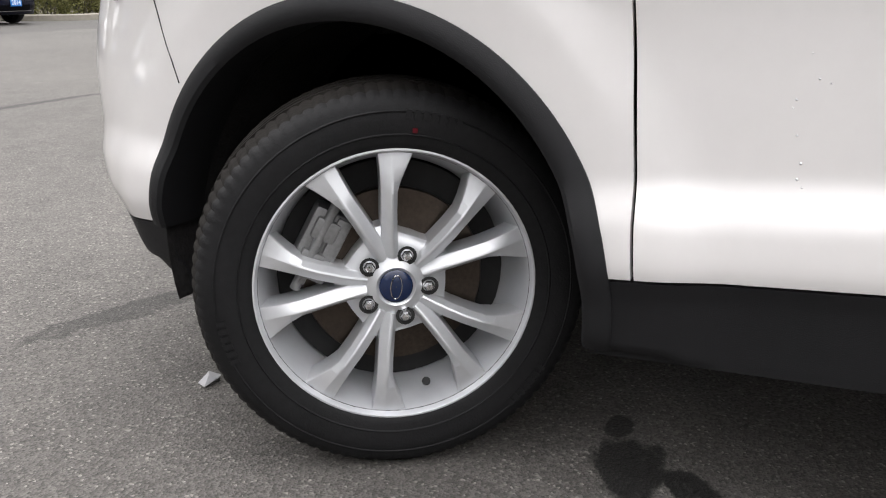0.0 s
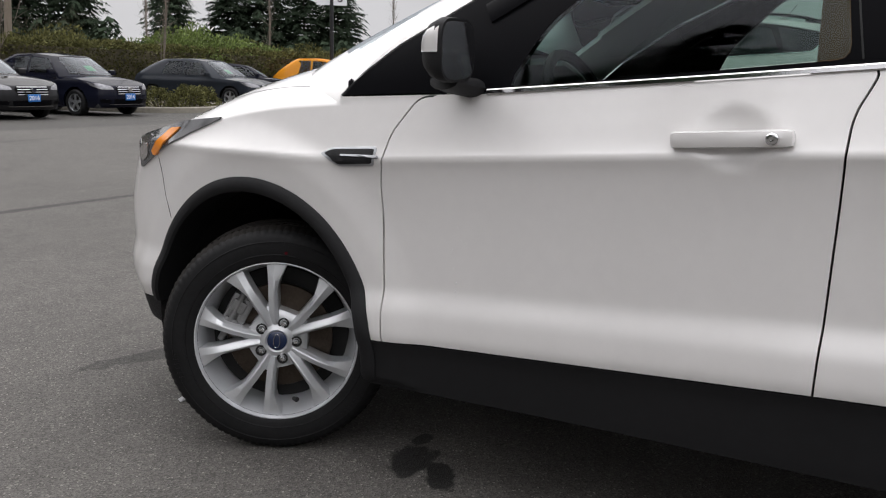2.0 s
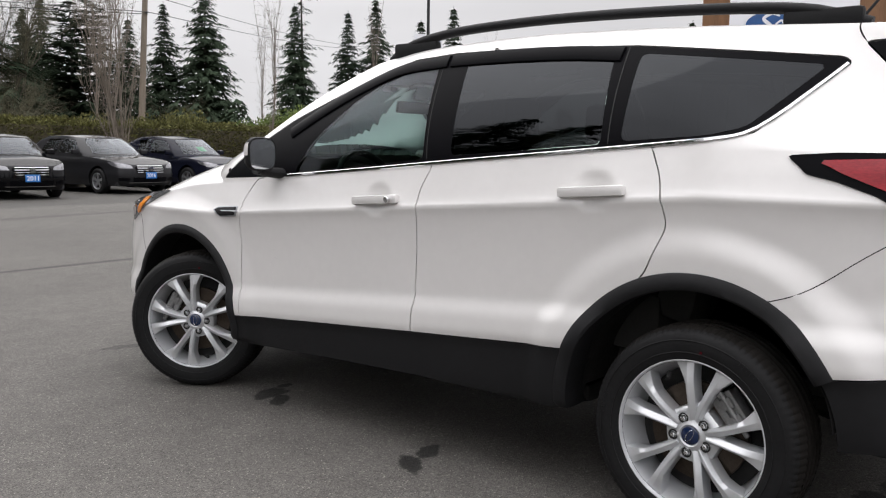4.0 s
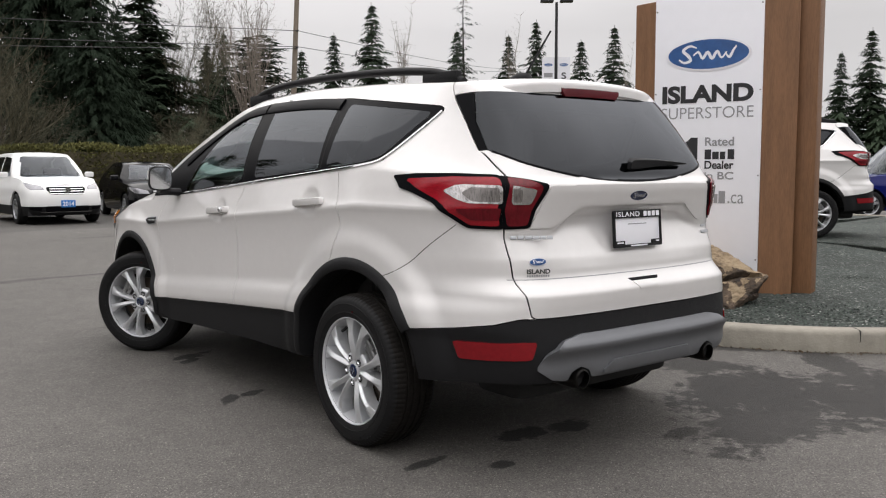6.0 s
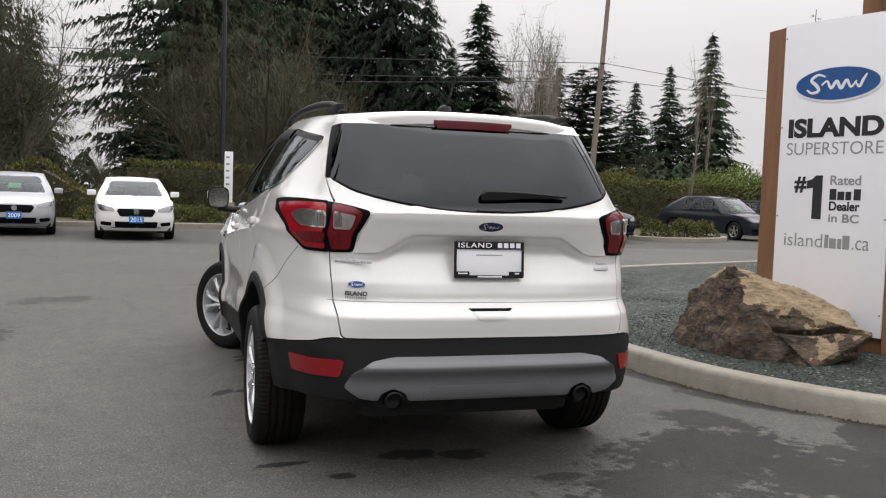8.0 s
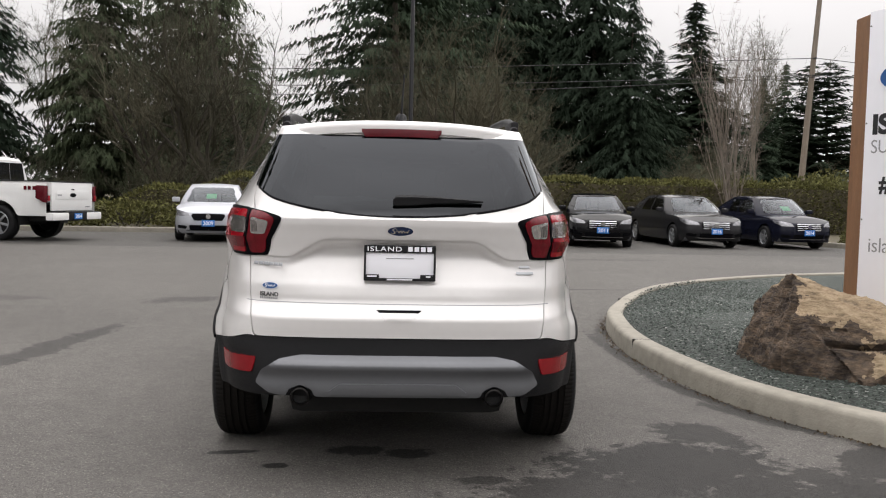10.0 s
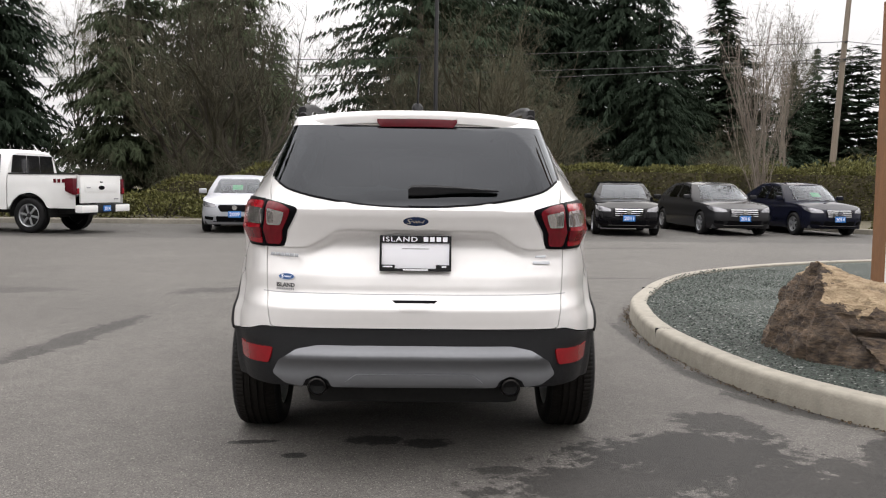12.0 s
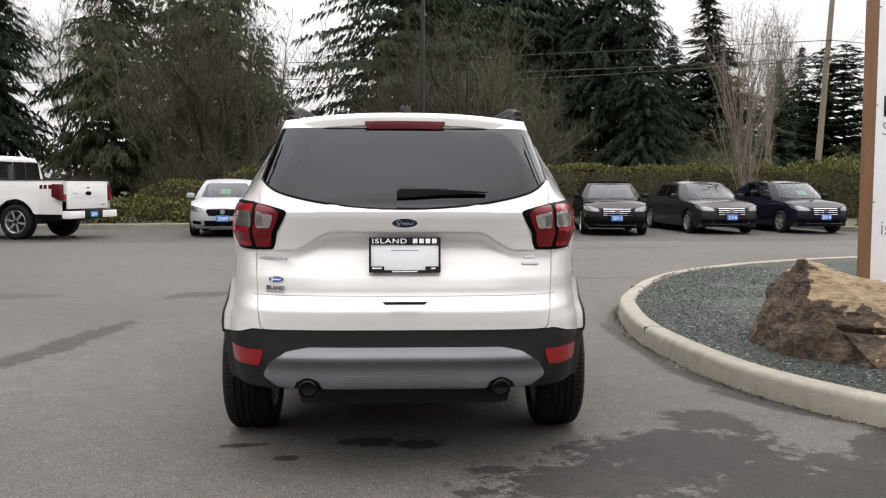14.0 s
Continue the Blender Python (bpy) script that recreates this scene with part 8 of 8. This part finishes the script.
        if grille == "bars":
            for k in range(4):
                part("grille_bar", wrap(sh, [(end, zl - 0.165 + k * 0.052), (end, zl - 0.15 + k * 0.052), fx(w * 0.40, zl - 0.15 + k * 0.052), fx(w * 0.40, zl - 0.165 + k * 0.052)], s, 0.014, 0.004, 0.02, 0.012), CHROME, g)
        part("lower_grille", wrap(sh, [(end, 0.30), (end, 0.42), fx(w * 0.52, 0.42), fx(w * 0.50, 0.30)], s, 0.006, 0.02, 0.03, 0.02), GLOSS, car)
        part("bumper_trim", wrap(sh, [(end, 0.285), (end, 0.297), fx(w * 0.6, 0.297), fx(w * 0.6, 0.285)], s, 0.008, 0.004, 0.03, 0.01), CHROME if grille == "bars" else GLOSS, car)
    bm = disc(bmesh.new(), 0.06, 0.06, 0, 0.012, 24)
    part("emblem", bm, CHROME, car).matrix_basis = pose(0, l + 0.012, zl - 0.065, 90, 0, 180)
    if year:
        bm = bmesh.new()
        box(bm, -0.155, 0.155, -0.08, 0.08, 0, 0.008, 0.003)
        plate = part("year_plate", bm, PLATE_BLUE, car, "blue plate with the model year")
        plate.matrix_basis = pose(0, l + 0.012, 0.47, 90, 0, 180)
        lettering("letter", year, 0.25, 0.10, WHITE, plate, Matrix.Translation((-0.125, -0.05, 0.0085)), 0.02, 0.001)
    if card:
        bm = bmesh.new()
        bx = 0.02 if card is True else card
        box(bm, -0.13, 0.13, -0.004, 0.004, -0.11, 0.11)
        part("price_card", bm, GREEN_CARD, car, "bright green price card").matrix_basis = pose(bx, l * 0.57 * 0.5 + 0.25, b0 + 0.20, 57, 0, 0)
    return car


SHADE = glass("smoked_car_glass", (0.42, 0.46, 0.45), 0.0, 1.44)
at_nose = lambda x, y, turn, L: pose(x, y, 0, 0, 0, turn) @ Matrix.Translation((0, -(L / 2 - 0.92), 0))
make_car("saloon", "glossy black saloon with a chrome-barred grille", BLACK_PAINT, 4.58, 1.77, 1.45, at_nose(5.59, 18.99, 173.5, 4.58), year="2011")
make_car("saloon", "dark grey saloon with a winged grille", GREY_PAINT, 4.92, 1.86, 1.47, at_nose(8.74, 19.74, 184, 4.92), year="2016")
make_car("saloon", "blue-black saloon with a green price card", NAVY_PAINT, 4.55, 1.76, 1.49, at_nose(11.44, 20.04, 186, 4.55), year="2014", card=-0.05)
make_car("saloon", "slate blue saloon with a green price card", SLATE_PAINT, 4.9, 1.86, 1.54, at_nose(18.57, 22.3, 192, 4.9), card=0.1, grille="bars")
make_car("saloon", "silver saloon with a green price card", SILVER_PAINT, 4.54, 1.76, 1.47, at_nose(-4.65, 18.3, 187, 4.54), year="2009", card=0.02, grille="plain")
make_car("saloon", "white saloon with a black lower grille", WHITE_PAINT, 4.54, 1.75, 1.43, at_nose(-1.98, 17.24, 184, 4.54), year="2015", grille="plain")
make_car("crossover", "white crossover with a barred grille", WHITE_PAINT, 4.53, 1.82, 1.66, at_nose(2.95, 18.5, 180, 4.53), tall=True, year="2014", hood=0.06, clad=True)
make_car("saloon", "dark saloon with a green price card", NAVY_PAINT, 4.5, 1.76, 1.46, at_nose(23.6, 26.0, 235, 4.5), card=0.1)
make_car("hatchback", "bright orange hatchback beyond the shrubs", ORANGE_PAINT, 4.5, 1.82, 1.78, pose(27.3, 26.3, 0, 0, 0, 200), tall=False, grille="plain", group="cars beyond the shrubs")
make_car("crossover", "deep blue crossover with roof rails", BLUE_PAINT, 5.1, 1.98, 2.0, pose(20.2, 6.6, 0, 0, 0, 52), tall=True, grille="plain", group="cars beyond the island", hood=0.06)

# a second white utility vehicle like the first, on the island
twin = copy_thing(suv, pose(9.3, 3.65, 0.26, 0, 0, 43.3))
tagged(twin, "second pearl white sport utility vehicle standing on the gravel", "car")

# pickup
def pickup(m):
    """A white crew-cab pickup, tail along -y, its rear axle at the origin."""
    truck = thing("pickup_truck", "white pickup truck with large dark wheels", "car", "cars parked along the hedge", m=m)
    # bed sides with a full flare round each wheel
    rows = []
    for i in range(37):
        y = -1.25 + 1.82 * i / 36
        arch = math.sqrt(max(0.0, 0.535 ** 2 - y * y))
        rows.append((y, max(0.60, 0.42 + arch) if abs(y) < 0.535 else 0.60))
    for sd in (-1, 1):
        bm, cols = bmesh.new(), []
        for y, zb in rows:
            bulge = 0.035 * max(0.0, 1 - abs(math.hypot(y, zb - 0.42) - 0.55) / 0.12) if abs(y) < 0.62 else 0.0
            cols.append([bm.verts.new((sd * x, y, z)) for x, z in ((0.955 + bulge, zb), (0.968 + bulge * 0.8, zb + 0.05), (0.972, max(zb + 0.10, 0.98)), (0.975, max(zb + 0.16, 1.12)), (0.955, 1.32), (0.93, 1.395), (0.88, 1.40), (0.875, 0.95))])
        for p, q in zip(cols, cols[1:]):
            for j in range(7):
                bm.faces.new((p[j], p[j + 1], q[j + 1], q[j]))
        part("bed_side", bm, WHITE_PAINT, truck)
    bm = bmesh.new()
    box(bm, -0.88, 0.88, -1.2, 0.56, 0.86, 0.92, 0.01)
    part("bed_floor", bm, DARK, truck)
    bm = bmesh.new()
    box(bm, -0.82, 0.82, -1.285, -1.235, 0.72, 1.385, 0.02)
    tg = part("tailgate", bm, WHITE_PAINT, truck)
    bm = bmesh.new()
    box(bm, -0.66, 0.66, -1.292, -1.284, 0.98, 1.20, 0.003)
    part("pressed_panel", bm, WHITE_PAINT, tg)
    part("badge", disc(bmesh.new(), 0.12, 0.05, 0, 0.01, 24), GLOSS, tg).matrix_basis = pose(0.0, -1.292, 1.09, 90, 0, 0)
    bm = bmesh.new()
    box(bm, -0.60, -0.44, -1.296, -1.291, 1.075, 1.105)
    box(bm, 0.52, 0.70, -1.296, -1.291, 0.80, 0.83)
    each_part("marking", bm, INK_GREY, tg)
    bm = bmesh.new()
    box(bm, -0.05, 0.05, -1.296, -1.284, 1.21, 1.24, 0.004)
    part("latch_handle", bm, GLOSS, tg)
    bm = bmesh.new()
    box(bm, -0.84, 0.84, -1.29, -1.22, 1.385, 1.41, 0.008)
    part("tailgate_cap", bm, PLASTIC, tg)
    for sd in (-1, 1):
        bm = bmesh.new()
        box(bm, sd * 0.97 - 0.14, sd * 0.97 + 0.014, -1.29, -1.06, 0.92, 1.31, 0.03)
        for v in bm.verts:
            if v.co.y > -1.15 and v.co.z < 1.1:
                v.co.z += 0.08
        lamp = part("tail_lamp", bm, BRAKE_RED, truck)
        bm = bmesh.new()
        box(bm, sd * 0.925 - 0.04, sd * 0.925 + 0.04, -1.298, -1.285, 0.95, 1.08, 0.004)
        part("red_lens", bm, RED, lamp)
        bm = bmesh.new()
        box(bm, sd * 0.92 - 0.035, sd * 0.92 + 0.035, -1.24, 0.56, 1.395, 1.422, 0.008)
        part("bed_rail", bm, PLASTIC, truck)
        bm = bmesh.new()
        for i, x in enumerate((0.0, 0.12, 0.23)):
            box(bm, sd * 0.976, sd * 0.981, -0.98 + x, -0.98 + x + 0.075, 1.20, 1.29)
        each_part("marking", bm, BRAKE_RED, truck)
        for y in (0.0, 3.55):
            b2 = bmesh.new()
            lathe(b2, [(0.275, -0.12), (0.30, -0.138), (0.36, -0.140), (0.395, -0.125), (0.415, -0.10), (0.418, -0.06), (0.410, -0.055), (0.410, -0.035), (0.418, -0.03), (0.418, 0.1), (0.3, 0.13)], 60)
            wheel = part("wheel", b2, RUBBER, truck)
            wheel.matrix_basis = pose(sd * 0.85, y, 0.418, 0, 0, 0 if sd < 0 else 180)
            b2 = bmesh.new()
            lathe(b2, [(0.276, -0.120), (0.268, -0.128), (0.250, -0.118), (0.235, -0.06), (0.23, 0.0)], 40)
            part("rim", b2, BRIGHT_TRIM, wheel)
            for k in range(6):
                b2 = bmesh.new()
                box(b2, -0.122, -0.085, 0.03, 0.255, -0.026, 0.026, 0.01, Matrix.Rotation(radians(60 * k + 12), 4, "X"))
                part("spoke", b2, BRIGHT_TRIM, wheel)
            b2 = bmesh.new()
            lathe(b2, [(0.001, -0.13), (0.05, -0.127), (0.065, -0.09)], 20)
            part("hub_cap", b2, METAL_DARK, wheel)
            # near-black disc as the shade behind the truck's spokes
            b2 = bmesh.new()
            lathe(b2, [(0.01, -0.03), (0.25, -0.03)], 24)
            part("dust_shield", b2, DARK, wheel)
            b2 = bmesh.new()
            lathe(b2, [(0.53, 0.96), (0.535, 0.62), (0.05, 0.60)], 36, Matrix.Translation((0, y, 0.42)) @ Matrix.Diagonal((sd, 1, 1, 1)), (radians(-4), radians(184)))
            part("arch_liner", b2, DARK, truck)
    # cab: lofted sections, with a back window
    bm, rows = bmesh.new(), []
    for y, z0, x1, zt in ((0.60, 0.55, 0.74, 1.90), (0.66, 0.55, 0.77, 1.955), (0.9, 0.55, 0.79, 1.985), (2.2, 0.55, 0.80, 1.98), (2.55, 0.55, 0.77, 1.91), (3.05, 0.55, 0.90, 1.42)):
        rows.append([bm.verts.new(q) for q in ((-0.97, y, z0), (-0.985, y, 0.95), (-0.955, y, 1.36), (-x1 - 0.03, y, zt - 0.09), (-x1 + 0.07, y, zt - 0.01), (-0.4, y, zt + 0.012), (0.4, y, zt + 0.012), (x1 - 0.07, y, zt - 0.01), (x1 + 0.03, y, zt - 0.09), (0.955, y, 1.36), (0.985, y, 0.95), (0.97, y, z0))])
    for p, q in zip(rows, rows[1:]):
        for j in range(11):
            bm.faces.new((p[j], p[j + 1], q[j + 1], q[j]))
    bm.faces.new(rows[0])
    bm.faces.new(rows[-1])
    cab = part("cab", bm, WHITE_PAINT, truck)
    bm = bmesh.new()
    box(bm, -0.97, 0.97, 2.95, 4.55, 0.6, 1.30, 0.14)
    part("bonnet", bm, WHITE_PAINT, truck)

    def pane(name, corners, out):
        bm = bmesh.new()
        bm.faces.new([bm.verts.new(q) for q in corners])
        r = bmesh.ops.extrude_face_region(bm, geom=bm.faces[:])["geom"]
        for v in (g for g in r if isinstance(g, bmesh.types.BMVert)):
            v.co += Vector(out)
        part(name, bm, PANE_BLACK, cab, flat=True)

    for sd in (-1, 1):
        for y0, y1 in ((0.78, 1.50), (1.58, 2.5)):
            pane("side_window", ((sd * 0.95, y0, 1.40), (sd * 0.95, y1, 1.40), (sd * 0.835, y1 - 0.06, 1.86), (sd * 0.835, y0 + 0.05, 1.86)), (sd * 0.01, 0, 0))
    for x0, x1 in ((-0.80, -0.27), (-0.25, 0.25), (0.27, 0.80)):
        k0, k1 = x0 * 0.9, x1 * 0.9
        pane("rear_window", ((x0, 0.592, 1.43), (x1, 0.592, 1.43), (k1, 0.602, 1.85), (k0, 0.602, 1.85)), (0, -0.008, 0))
    for x0, x1 in ((-0.99, -0.36), (0.36, 0.99)):
        bm = bmesh.new()
        box(bm, x0, x1, -1.44, -1.24, 0.50, 0.68, 0.035)
        part("rear_bumper", bm, WHITE_PAINT, truck)
    bm = bmesh.new()
    box(bm, -0.40, 0.40, -1.43, -1.24, 0.50, 0.68, 0.02)
    box(bm, -0.92, 0.92, -1.42, -1.24, 0.675, 0.70, 0.008)
    part("step", bm, PLASTIC, truck)
    bm = bmesh.new()
    box(bm, -0.155, 0.155, -1.445, -1.432, 0.52, 0.66, 0.003)
    plate = part("year_plate", bm, PLATE_BLUE, truck, "blue plate with the model year")
    lettering("letter", "2014", 0.24, 0.09, WHITE, plate, pose(-0.12, -1.446, 0.545, 90, 0, 0), 0.02, 0.001)
    bm = bmesh.new()
    box(bm, -0.6, 0.6, -1.1, 4.3, 0.46, 0.62, 0.03)
    box(bm, -0.75, 0.75, -0.07, 0.07, 0.34, 0.48, 0.03)
    part("underbody", bm, DARK, truck)
    return truck


PANE_BLACK = material("dark_truck_glass", (0.012, 0.012, 0.013), 0.05, 0, 0.5, spec=0.4)
pickup(pose(-8.95, 17.42, 0, 0, 0, 76))
